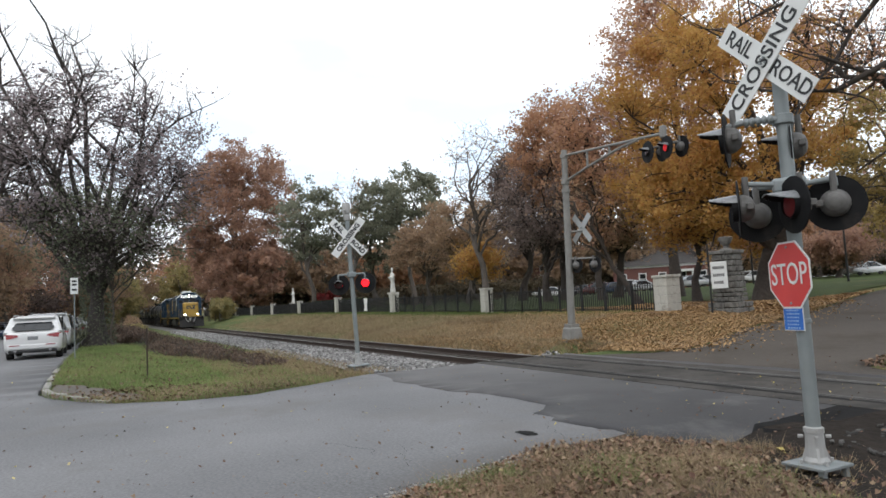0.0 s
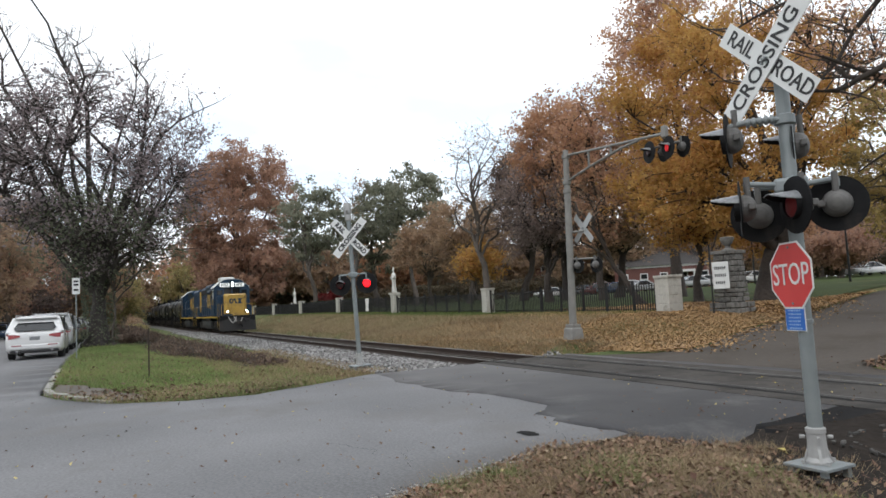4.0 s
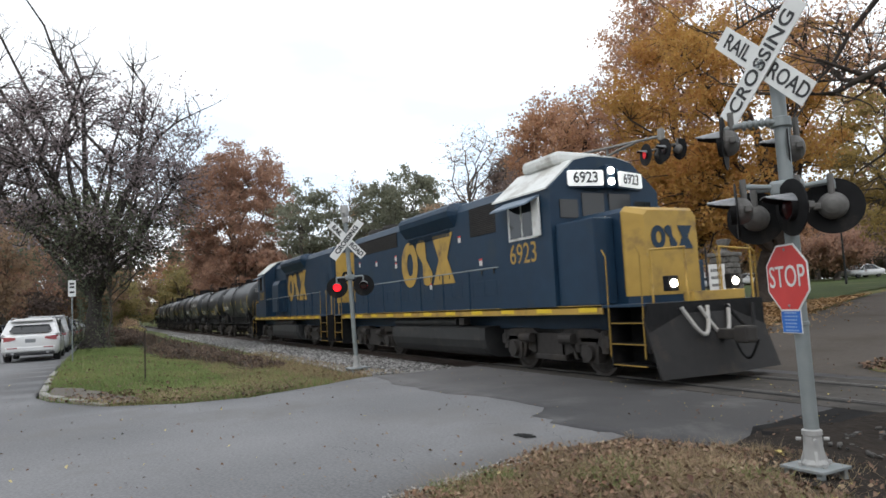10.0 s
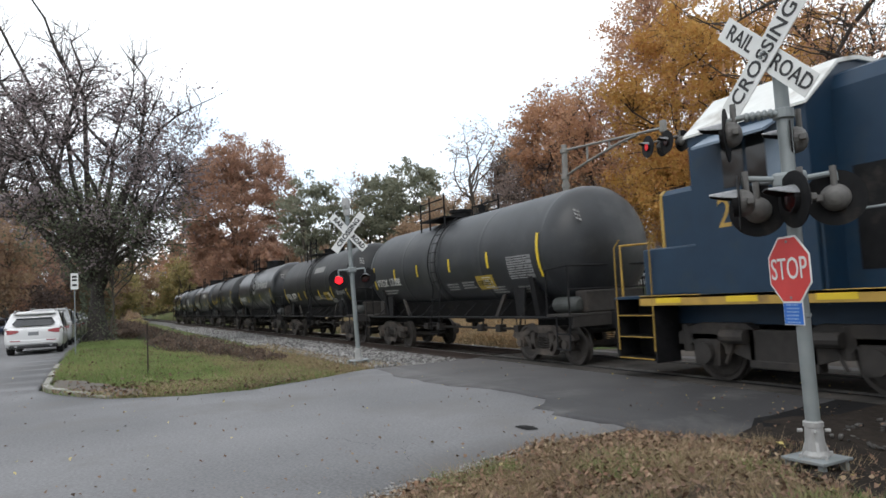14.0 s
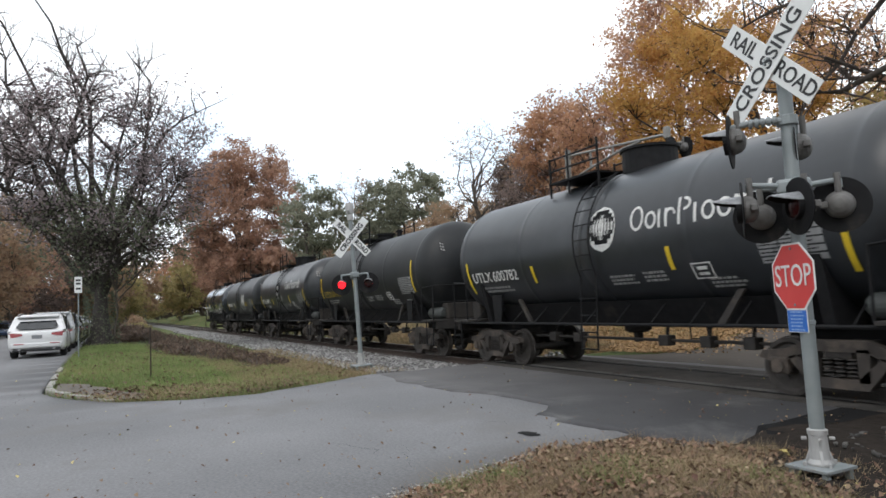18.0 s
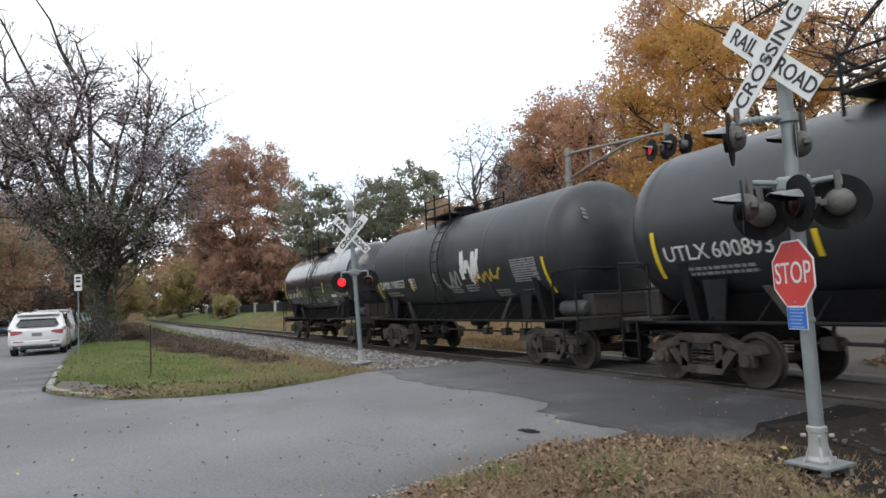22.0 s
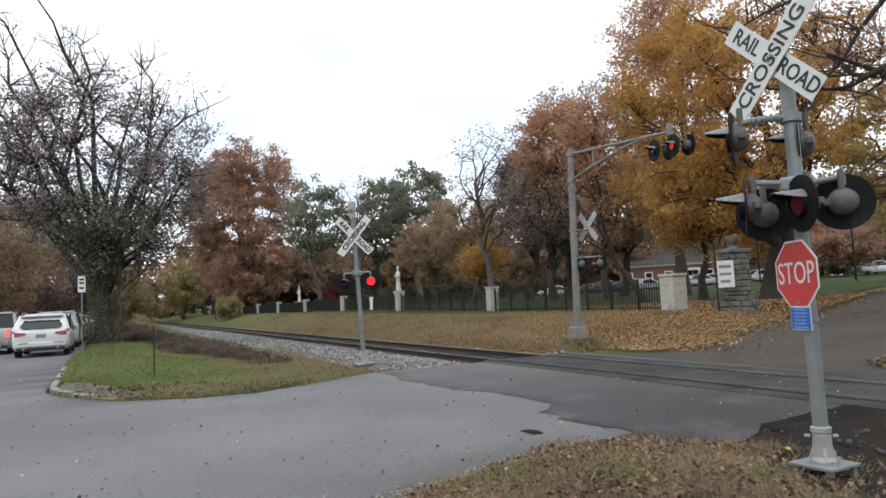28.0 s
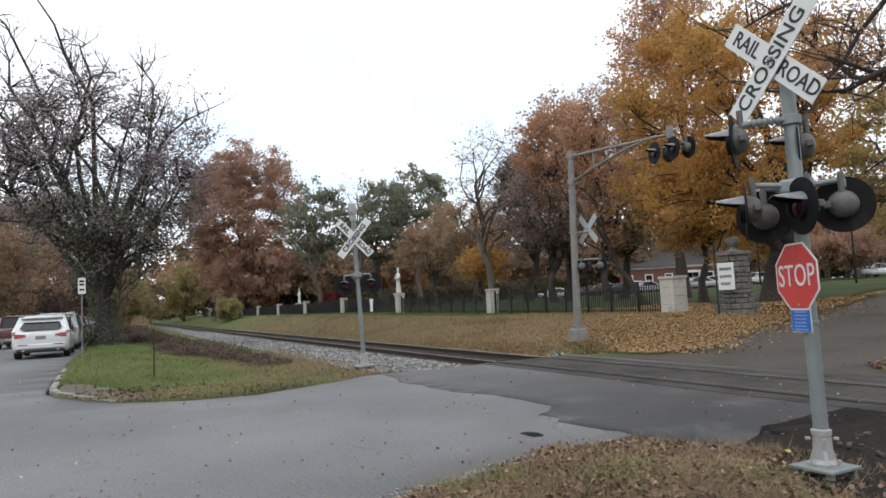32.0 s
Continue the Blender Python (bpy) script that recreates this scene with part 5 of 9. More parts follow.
        for k, (w, form) in enumerate(((0.34, "O"), (0.27, "o"), (0.12, "i"), (0.25, "n"), (0.3, "I"), (0.12, "i"), (0.27, "o"), (0.28, "o"), (0.25, "n"), (0.24, "o"), (0.13, "I"), (0.2, "n"))):
            top = 0.34 if form in "OI" else 0.2
            if form in "Oo":
                loop(x + w / 2, (top - 0.12) / 2, w / 2, (top + 0.12) / 2)
            else:
                add_box(bm, x, x + 0.055, -0.001, 0.001, -0.12, top)
                if form == "n":
                    loop(x + w / 2, 0.07, w / 2, 0.13, 0, 180)
                elif w > 0.2:
                    loop(x + 0.13, 0.22, 0.15, 0.12, -90, 90)
            x += w + 0.04
        mark("trade_lettering", bm, M_DECAL, spec["trade"] + 0.0, 2.86, "white trade lettering as plain bars")
    if spec.get("scrawl"):
        for k, (x, z, w, hh, m_) in enumerate(spec["scrawl"]):
            rnd = random.Random(40 + k)
            bm = B()
            px, pz = -w / 2, 0.0
            n = 16
            for j in range(n):
                nx, nz = px + w / n * rnd.uniform(0.3, 1.7), rnd.uniform(-hh / 2, hh / 2)
                ang = math.atan2(nz - pz, nx - px)
                ll = math.hypot(nx - px, nz - pz)
                t = hh * 0.07
                add_box(bm, -ll / 2, ll / 2, -0.002, 0.002, -t, t, m=Matrix.Translation(((px + nx) / 2, 0, (pz + nz) / 2)) @ Matrix.Rotation(-ang, 4, "Y"))
                px, pz = nx, nz
            mark("spray_paint", bm, m_, x, z, "sprayed scrawl")
    # end lettering
    for sgn in (-1, 1):
        o = part("end_lettering", bars_bm(0.55, 0.3, 3, index + 70), M_DECAL_DIM, car)
        o.matrix_basis = Matrix.Translation((sgn * (L + 0.56), -sgn * 0.0 - 0.75, ZC + 0.62)) @ Matrix.Rotation(radians(90 * sgn), 4, "Z") @ Matrix.Rotation(radians(-22), 4, "X") @ Matrix.Rotation(radians(sgn * 22), 4, "Z")
    TRAIN.append((car, spec["s9"]))
    return car


def word_shapes(name, height, width, paint_, owner, m, label):
    """A big mark drawn as three heavy plain shapes: an oval ring, a leaning lozenge and an hourglass."""
    w, h2, x0 = width / 3.05, height / 2, -width / 2
    def arc(cx, cz, rx, rz, a0, a1, n):
        return [(cx + rx * math.cos(math.radians(a0 + (a1 - a0) * k / n)), cz + rz * math.sin(math.radians(a0 + (a1 - a0) * k / n))) for k in range(n + 1)]
    oval = arc(x0 + w * 0.52, 0, w * 0.52, h2, 0, 360, 26)[:-1]
    x1 = x0 + w * 1.45
    lozenge = arc(x1 - w * 0.16, h2 * 0.58, w * 0.3, h2 * 0.42, 40, 190, 8) + [(x1 - w * 0.1, -h2 * 0.05)] + arc(x1 + w * 0.14, -h2 * 0.56, w * 0.3, h2 * 0.44, 220, 370, 8) + [(x1 + w * 0.12, h2 * 0.1)]
    x2 = x0 + w * 1.96
    hourglass = [(x2 + w * p, h2 * q) for p, q in ((0.0, 1.0), (1.1, 1.0), (0.76, 0.03), (1.12, -1.0), (-0.04, -1.0), (0.32, 0.0))]
    for outline in (oval, lozenge, hourglass):
        bm = B()
        if outline is oval:
            hole = arc(x0 + w * 0.56, 0, w * 0.2, h2 * 0.5, 0, 360, 26)[:-1]
            rings = [[bm.verts.new((a, y, b)) for a, b in line] for line, y in ((oval, -0.003), (hole, -0.003), (hole, 0.003), (oval, 0.003))]
            for q_ in range(4):
                for k in range(26):
                    bm.faces.new((rings[q_][k], rings[q_][(k + 1) % 26], rings[(q_ + 1) % 4][(k + 1) % 26], rings[(q_ + 1) % 4][k]))
            bmesh.ops.recalc_face_normals(bm, faces=bm.faces)
        else:
            add_prism(bm, outline, -0.003, 0.003)
        o = part(name, bm, paint_, owner, label)
        o.matrix_basis = m


def loco_truck(loco, x, r=0.5):
    for sgn in (-1, 1):
        bm = B()
        lo, hi = sorted((sgn * 0.98, sgn * 1.16))
        add_prism(bm, [(-1.95, 0.62), (-1.95, 0.82), (-1.5, 0.98), (-0.6, 0.98), (-0.45, 0.88), (0.45, 0.88), (0.6, 0.98), (1.5, 0.98), (1.95, 0.82), (1.95, 0.62), (1.7, 0.62), (1.55, 0.72), (1.15, 0.72), (0.95, 0.55), (0.55, 0.42), (-0.55, 0.42), (-0.95, 0.55), (-1.15, 0.72), (-1.55, 0.72), (-1.7, 0.62)], lo, hi)
        for px in (-1.37, 1.37):
            add_prism(bm, [(px - 0.24, 0.3), (px + 0.24, 0.3), (px + 0.28, 0.8), (px - 0.28, 0.8)], lo, hi)
            add_cyl(bm, (px, sgn * 1.0, 0.5), (px, sgn * 1.26, 0.5), 0.17, n=16)
            for dx in (-0.42, 0.42):
                add_cyl(bm, (px + dx, sgn * 1.08, 0.5), (px + dx, sgn * 1.08, 0.95), 0.1, n=10)
        add_box(bm, -0.55, 0.55, lo - 0.02, hi + 0.03, 0.3, 0.42, 0.02)
        for px in (-0.5, 0.5):
            add_box(bm, px - 0.05, px + 0.05, lo, hi + 0.02, 0.3, 0.9, 0.01)
        o = part("truck_frame", bm, M_GRIME, loco)
        o.matrix_basis = pose(x, 0, 0)
        bm = B()
        for px in (-0.75, 0.75):
            bm = B()
            add_cyl(bm, (px - 0.22, sgn * 1.24, 0.78), (px + 0.22, sgn * 1.24, 0.78), 0.11, n=12)
            add_pipe(bm, [(px, sgn * 1.2, 0.78), (px * 1.3, sgn * 1.18, 0.35)], 0.03, 6)
            o = part("brake_cylinder", bm, M_GRIME, loco)
            o.matrix_basis = pose(x, 0, 0)
    for px in (-1.37, 1.37):
        wheelset(loco, x + px, r)


def locomotive(spec):
    half, deck = spec["half"], 1.46
    loco = thing("diesel_locomotive", spec["label"], "locomotive", group="locomotives of the train")
    c0, c1 = spec["cab"]            # cab rear and front
    f = 1 if c1 > c0 else -1        # which way it faces
    n1 = spec["nose"]
    h0 = spec["hood_end"]
    d0, d1 = spec["deck"]
    e0, e1 = spec["stripe"]
    # frame and deck
    bm = B()
    add_box(bm, d0, d1, -1.52, 1.52, deck - 0.05, deck, 0.005)
    add_box(bm, d0 + 0.6, d1 - 0.6, -0.9, 0.9, 0.95, deck - 0.05)
    part("deck", bm, M_LOCO_BLUE, loco)
    for ys in (-1, 1):
        bm = B()
        add_box(bm, e0, e1, ys * 1.5 - 0.02, ys * 1.5 + 0.02, deck - 0.17, deck + 0.005, 0.006)
        part("side_sill", bm, M_LOCO_YELLOW, loco, "dirty yellow side sill")
        k = 0
        x = e0 + 0.4
        while x < e1 - 0.6:
            bm = B()
            add_box(bm, x, x + 0.55, ys * 1.524 - 0.003, ys * 1.524 + 0.003, deck - 0.13, deck - 0.04)
            part("reflective_strip", bm, M_BRIGHT_YELLOW, loco, "bright yellow reflective strip")
            x += 1.45
    # long hood
    hx0, hx1 = sorted((h0, c0))
    W = 0.95
    sec = [(-W, deck), (-W, 4.2), (-W + 0.12, 4.42), (-W + 0.32, 4.5), (W - 0.32, 4.5), (W - 0.12, 4.42), (W, 4.2), (W, deck)]
    bm = B()
    inset = 0.1
    rings = []
    for x, q_ in ((hx0, inset), (hx0 + inset, 0.0), (hx1 - 0.001, 0.0)) if f > 0 else ((hx0 + 0.001, 0.0), (hx1 - inset, 0.0), (hx1, inset)):
        rings.append([(x, y * (1 - q_ * 0.6), z - (q_ * 0.8 if z > 3 else 0)) for y, z in sec])
    add_loft(bm, rings)
    part("long_hood", bm, M_LOCO_BLUE, loco)
    # hood doors
    x = hx0 + 0.5
    while x < hx1 - 0.8:
        for ys in (-1, 1):
            bm = B()
            add_box(bm, x, x + 0.52, ys * W - 0.006, ys * W + 0.006, deck + 0.35, 3.95 if spec["tall_doors"] else 2.2, 0.006)
            o = part("hood_door", bm, M_LOCO_BLUE, loco)
            if int(x * 10) % 3 == 0:
                bm = B()
                add_box(bm, x + 0.42, x + 0.46, ys * (W + 0.02) - 0.012, ys * (W + 0.02) + 0.012, deck + 0.9, deck + 1.05)
                part("latch", bm, M_GRIME, o)
        x += 0.62
    # flared section on top and intake
    b0, b1 = spec["flare"]
    bm = B()
    fl = [(-W + 0.01, 3.82), (-1.04, 3.96), (-1.16, 4.14), (-1.19, 4.3), (-1.15, 4.42), (-1.04, 4.5), (-0.85, 4.55)]
    fl += [(-y, z) for y, z in fl[::-1]]
    add_loft(bm, [[(x, y * (1 - q_) + math.copysign(min(abs(y), 0.9), y) * q_, z + (4.2 - z) * q_ * 0.8) for y, z in fl] for x, q_ in ((b0 - 0.22, 1.0), (b0 - 0.1, 0.4), (b0, 0.0), (b1, 0.0), (b1 + 0.1, 0.4), (b1 + 0.22, 1.0))])
    part("dynamic_brake_housing", bm, M_LOCO_BLUE, loco)
    for ys in (-1, 1):
        bm = B()
        for k in range(7):
            add_box(bm, b0 + 0.3, b1 - 0.3, ys * 0.96 - 0.03, ys * 0.96 + 0.03, 3.62 + k * 0.028, 3.63 + k * 0.028)
        part("intake_grille", bm, M_LOCO_BLUE, loco)
        for sa, sb, sz in spec["screens"]:
            bm = B()
            add_box(bm, sa, sb, ys * (W + 0.003) - 0.008, ys * (W + 0.003) + 0.008, sz, 4.2, 0.004)
            sc_ = part("intake_screen", bm, M_BLACK_PAINT, loco, "dark intake screen")
            bm = B()
            for k in range(int((4.18 - sz) / 0.05)):
                add_box(bm, sa + 0.03, sb - 0.03, ys * (W + 0.014) - 0.004, ys * (W + 0.014) + 0.004, sz + 0.02 + 0.05 * k, sz + 0.045 + 0.05 * k)
            part("louvre", bm, M_GRIME, sc_)
        for lx_, lz_ in spec["labels"]:
            bm = B()
            add_box(bm, lx_ - 0.08, lx_ + 0.08, ys * (W + 0.016) - 0.002, ys * (W + 0.016) + 0.002, lz_ - 0.09, lz_ + 0.05)
            lb_ = part("safety_label", bm, M_DECAL, loco, "small white and red safety label")
            bm = B()
            add_box(bm, lx_ - 0.08, lx_ + 0.08, ys * (W + 0.016) - 0.004, ys * (W + 0.016) + 0.004, lz_ + 0.052, lz_ + 0.1)
            part("red_band", bm, M_RED_SIGN, lb_)
    for k, fx in enumerate(spec["fans"]):
        bm = B()
        add_lathe(bm, [(0.6, 4.48), (0.62, 4.62), (0.58, 4.7), (0.5, 4.7), (0.48, 4.62), (0.1, 4.63)], 24)
        o = part("roof_fan", bm, M_GRIME, loco)
        o.matrix_basis = pose(fx, 0, -0.02)
    if spec["grille"]:
        for ys in (-1, 1):
            bm = B()
            for k in range(14):
                z = 2.35 + 0.07 * k
                add_box(bm, spec["grille"] - 0.25, spec["grille"] + 0.25, ys * (W + 0.016) - 0.008, ys * (W + 0.016) + 0.008, z, z + 0.03)
            part("radiator_louvre", bm, M_LOCO_BLUE, loco)
    # yellow end of the hood
    bm = B()
    add_box(bm, h0 - 0.006 * f if f > 0 else h0, h0 if f > 0 else h0 + 0.006, -0.78, 0.78, 1.95, 4.18)
    o = part("hood_end_panel", bm, M_LOCO_YELLOW, loco, "yellow hood end")
    word_shapes("end_mark", 0.46, 1.05, M_BLACK_PAINT, loco, Matrix.Translation((h0 - 0.014 * f, 0, 3.1)) @ Matrix.Rotation(radians(-90 if f > 0 else 90), 4, "Z"), "dark plain shape of the end mark")
    for ys in (-1, 1):
        bm = B()
        add_box(bm, min(h0 + 0.12 * f, h0 + 0.75 * f), max(h0 + 0.12 * f, h0 + 0.75 * f), ys * (W + 0.006) - 0.002, ys * (W + 0.006) + 0.002, 1.95, 4.15)
        if spec["end_side_yellow"]:
            part("hood_end_side", bm, M_LOCO_YELLOW, loco, "yellow hood side at the end")
        else:
            bm.free()
        # large side mark
        mx_ = sum(spec["mark"]) / 2
        word_shapes("side_mark", 1.48, abs(spec["mark"][1] - spec["mark"][0]), M_LOCO_YELLOW, loco, Matrix.Translation((mx_, ys * (W + 0.02), 2.98)) @ Matrix.Rotation(0 if ys < 0 else math.pi, 4, "Z"), "heavy yellow shape of the large side mark")
    # cab
    ca, cb = sorted((c0, c1))
    CW = 1.54
    cs = [(-CW, deck), (-CW, 3.98), (-0.8, 4.62), (-0.35, 4.72), (0.35, 4.72), (0.8, 4.62), (CW, 3.98), (CW, deck)]
    bm = B()
    add_loft(bm, [[(x, y, z) for y, z in cs] for x in (ca, cb)])
    part("cab_body", bm, M_LOCO_BLUE, loco)
    bm = B()
    top = [(-CW - 0.04, 3.96), (-CW - 0.04, 4.0), (-0.8, 4.66), (-0.35, 4.76), (0.35, 4.76), (0.8, 4.66), (CW + 0.04, 4.0), (CW + 0.04, 3.96), (0.8, 4.6), (0.35, 4.7), (-0.35, 4.7), (-0.8, 4.6)]
    add_loft(bm, [[(x, y, z) for y, z in top] for x in (ca - 0.05, cb - 0.05 if f > 0 else cb + 0.05)])
    part("cab_roof", bm, M_LOCO_WHITE, loco, "white painted cab roof")
    if spec["air_unit"]:
        bm = B()
        add_box(bm, ca + 0.35, cb - 0.4, -0.95, 0.3, 4.62, 4.92, 0.1)
        part("roof_unit", bm, M_LOCO_WHITE, loco, "white air conditioning unit")
    for ys in (-1, 1):
        bm = B()
        wx0, wx1 = ca + 0.62, cb - 0.55
        add_box(bm, wx0 - 0.06, wx1 + 0.06, ys * CW - 0.02, ys * CW + 0.02, 2.98, 3.86, 0.01)
        fr = part("cab_window", bm, M_LOCO_WHITE if spec["air_unit"] else M_LOCO_BLUE, loco, "painted window frame")
        for k in range(2):
            bm = B()
            add_box(bm, wx0 + k * (wx1 - wx0) / 2 + 0.03, wx0 + (k + 1) * (wx1 - wx0) / 2 - 0.03, ys * (CW + 0.022) - 0.006, ys * (CW + 0.022) + 0.006, 3.04, 3.8)
            part("pane", bm, M_WINDOW, fr)
        bm = B()
        add_box(bm, wx1 - 0.06, wx1 + 0.22, ys * (CW + 0.04) - 0.02, ys * (CW + 0.04) + 0.02, 3.0, 3.84, 0.01)
        part("wind_deflector", bm, M_LOCO_WHITE if spec["air_unit"] else M_AWNING, loco)
        bm = B()
        add_prism(bm, [(wx0 - 0.2, 3.86), (wx1 + 0.2, 3.86), (wx1 + 0.2, 3.9), (wx0 - 0.2, 3.9)], 0, 0.42, Matrix.Translation((0, ys * CW, 0)) @ Matrix.Rotation(0 if ys > 0 else 0, 4, "Z"))
        if ys < 0:
            bmesh.ops.transform(bm, matrix=Matrix.Translation((0, -CW * 0, 0)), verts=bm.verts)
            for v in bm.verts:
                if v.co.y > -CW + 0.01:
                    v.co.y = -CW - 0.4
                    v.co.z -= 0.2
        else:
            for v in bm.verts:
                if v.co.y > CW + 0.01:
                    v.co.z -= 0.2
        part("sun_visor", bm, M_AWNING, loco, "blue grey window awning")
        bm = text_bm(spec["number"], 0.47, squeeze=0.85)
        o = part("cab_number", bm, M_LOCO_YELLOW, loco, "yellow road number")
        o.matrix_basis = Matrix.Translation(((ca + cb) / 2, ys * (CW + 0.006), 2.66)) @ Matrix.Rotation(0 if ys < 0 else math.pi, 4, "Z")
    # cab front: windows, number boards, headlights
    cf = c1
    R90 = Matrix.Rotation(radians(90 * f), 4, "Z")
    def front(name, bm, m_, x, y, z, label="", owner=None):
        o = part(name, bm, m_, owner or loco, label)
        o.matrix_basis = Matrix.Translation((x, y, z)) @ R90
        return o
    for y in (-1.05, -0.38, 0.38, 1.05):
        bm = B()
        w = 0.24 if abs(y) > 1 else 0.31
        add_box(bm, -w, w, -0.012, 0.006, -0.28, 0.28 if abs(y) < 1 else 0.12, 0.005)
        front("windshield", bm, M_WINDOW, cf + 0.008 * f, y, 3.62)
    if spec["boards"]:
        for y in (-0.58, 0.58):
            bm = B()
            add_box(bm, -0.42, 0.42, -0.02, 0.02, -0.17, 0.17, 0.04)
            nb_ = front("number_board", bm, M_NUMBER_WHITE, cf + 0.03 * f, y, 4.2, "lit white number board")
            nb_.matrix_basis = Matrix.Translation((cf + 0.125 * f, y * 1.1, 4.2)) @ Matrix.Rotation(radians(math.copysign(13, y) * f), 4, "Z") @ R90
            sg, ym = math.copysign(1, y), y * 1.1
            bm = B()
            add_loft(bm, [[(cf - 0.05 * f, ym - sg * 0.43, z), (cf - 0.05 * f, ym + sg * 0.43, z), (cf + 0.005 * f, ym + sg * 0.43, z), (cf + 0.2 * f, ym - sg * 0.43, z)] for z in (3.99, 4.41)])
            part("number_board_box", bm, M_LOCO_BLUE, loco)
            bm = text_bm(spec["number"], 0.24, squeeze=0.9, bold=0.008)
            o = part("board_number", bm, M_BLACK_INK, nb_)
            o.matrix_basis = pose(0, -0.024, 0)
        bm = B()
        add_box(bm, -0.13, 0.13, -0.05, 0.2, -0.26, 0.26, 0.03)
        front("headlight_housing", bm, M_LOCO_BLUE, cf + 0.16 * f, 0, 4.25)
        for z in (4.13, 4.37):
            bm = B()
            add_lathe(bm, [(0.075, 0.0), (0.075, 0.02), (0.045, 0.035)], 16, Matrix.Rotation(radians(90), 4, "X"))
            front("headlight", bm, M_HEADLIGHT, cf + 0.215 * f, 0, z, "lit headlight")
    # nose
    na, nb2 = sorted((c1, n1))
    ntop = spec["nose_top"]
    bm = B()
    nsec = lambda y, zt: [(-y, deck), (-y, zt - 0.1), (-y + 0.1, zt), (y - 0.1, zt), (y, zt - 0.1), (y, deck)]
    seq = [(c1, 0.95, ntop), (n1 - 0.28 * f, 0.95, ntop), (n1, 0.68, ntop - 0.1)]
    add_loft(bm, [[(x, y, z) for y, z in nsec(w_, t_)] for x, w_, t_ in seq])
    part("short_hood", bm, M_LOCO_BLUE, loco)
    bm = B()
    nsec2 = lambda y, zt: [(-y, deck + 0.14), (-y, zt - 0.1), (-y + 0.1, zt), (y - 0.1, zt), (y, zt - 0.1), (y, deck + 0.14)]
    seq = [(n1 - 0.33 * f, 0.962, ntop + 0.012), (n1 - 0.28 * f, 0.962, ntop + 0.012), (n1 + 0.01 * f, 0.69, ntop - 0.09)]
    add_loft(bm, [[(x, y, z) for y, z in nsec2(w_, t_)] for x, w_, t_ in seq])
    part("nose_front", bm, M_LOCO_YELLOW, loco, "yellow nose front")
    word_shapes("nose_mark", 0.46, 1.1, M_LOCO_BLUE, loco, Matrix.Translation((n1 + 0.02 * f, 0, 2.72)) @ R90, "dark blue shape of the nose mark")
    if spec["side_box"]:
        for ys in (-1, 1):
            bm = B()
            xa, xb = sorted((c1 + 0.02 * f, spec["side_box"][0]))
            add_box(bm, xa, xb, min(ys * 0.96, ys * 1.46), max(ys * 0.96, ys * 1.46), deck, spec["side_box"][1] if ys < 0 else 2.3, 0.03)
            part("battery_box", bm, M_LOCO_BLUE, loco)
    if spec["equipment_box"]:
        bx0, bx1 = spec["equipment_box"]
        for ys in (-1, 1):
            bm = B()
            add_loft(bm, [[(x, ys * y, z) for y, z in ((0.9, 1.7), (1.42, 1.7), (1.42, 3.2), (1.28, 3.42), (0.9, 3.46))] for x in (bx0, bx1)])
            part("filter_box", bm, M_LOCO_BLUE, loco)
            # flat black plate: the recess's shade put into its colour
            bm = B()
            add_box(bm, bx0 - 1.0, bx0 - 0.4, ys * (W + 0.004) - 0.004, ys * (W + 0.004) + 0.01, 1.7, 3.1)
            part("recess_shade_plate", bm, M_BLACK_PAINT, loco)
    # fuel tank, reservoirs
    t0, t1 = spec["tank"]
    bm = B()
    ts = [(-1.1, 0.25), (-1.28, 0.33), (-1.4, 0.48), (-1.46, 0.68), (-1.45, 0.98), (-1.3, 1.02), (1.3, 1.02), (1.45, 0.98), (1.46, 0.68), (1.4, 0.48), (1.28, 0.33), (1.1, 0.25), (0.9, 0.22), (-0.9, 0.22)]
    add_loft(bm, [[(t0, y * 0.94, z) for y, z in ts], [(t0 + 0.1, y, z) for y, z in ts], [(t1 - 0.1, y, z) for y, z in ts], [(t1, y * 0.94, z) for y, z in ts]])
    part("fuel_tank", bm, M_FUEL, loco)
    for ys in (-1, 1):
        bm = B()
        add_cyl(bm, (t0 + 0.05, ys * 1.22, 1.13), (t1 - 1.6, ys * 1.22, 1.13), 0.12, n=16)
        part("air_reservoir", bm, M_FUEL, loco)
        bm = B()
        add_box(bm, t1 - 1.3, t1 - 1.0, ys * 1.3 - 0.1, ys * 1.3 + 0.1, 1.05, 1.25, 0.01)
        part("junction_box", bm, M_GRIME, loco)
    for x in spec["trucks"]:
        loco_truck(loco, x)
    # ends: pilots, steps, railings
    for sgn, xe in ((-1, d0), (1, d1)):
        lead = spec["plow"] and sgn == 1
        bm = B()
        add_box(bm, xe - 0.04, xe + 0.04, -1.5, 1.5, 0.35 if not lead else 0.6, deck, 0.01)
        part("pilot_plate", bm, M_BLACK_PAINT, loco)
        if lead:
            bm = B()
            secs = []
            for y in (-1.52, -0.75, 0.0, 0.75, 1.52):
                xx = xe + 0.42 - 0.12 * abs(y)
                secs.append([(xx - 0.3, y, 1.25), (xx - 0.12, y, 0.7), (xx + 0.06, y, 0.16), (xx + 0.02, y, 0.16), (xx - 0.16, y, 0.7), (xx - 0.34, y, 1.25)])
            add_loft(bm, secs)
            part("snow_plow", bm, M_PLOW, loco, "black steel plow blade")
            bm = B()
            add_box(bm, xe - 0.2, xe + 0.05, -0.35, 1.0, deck + 0.0, deck + 0.18, 0.01)
            part("anticlimber", bm, M_LOCO_YELLOW, loco)
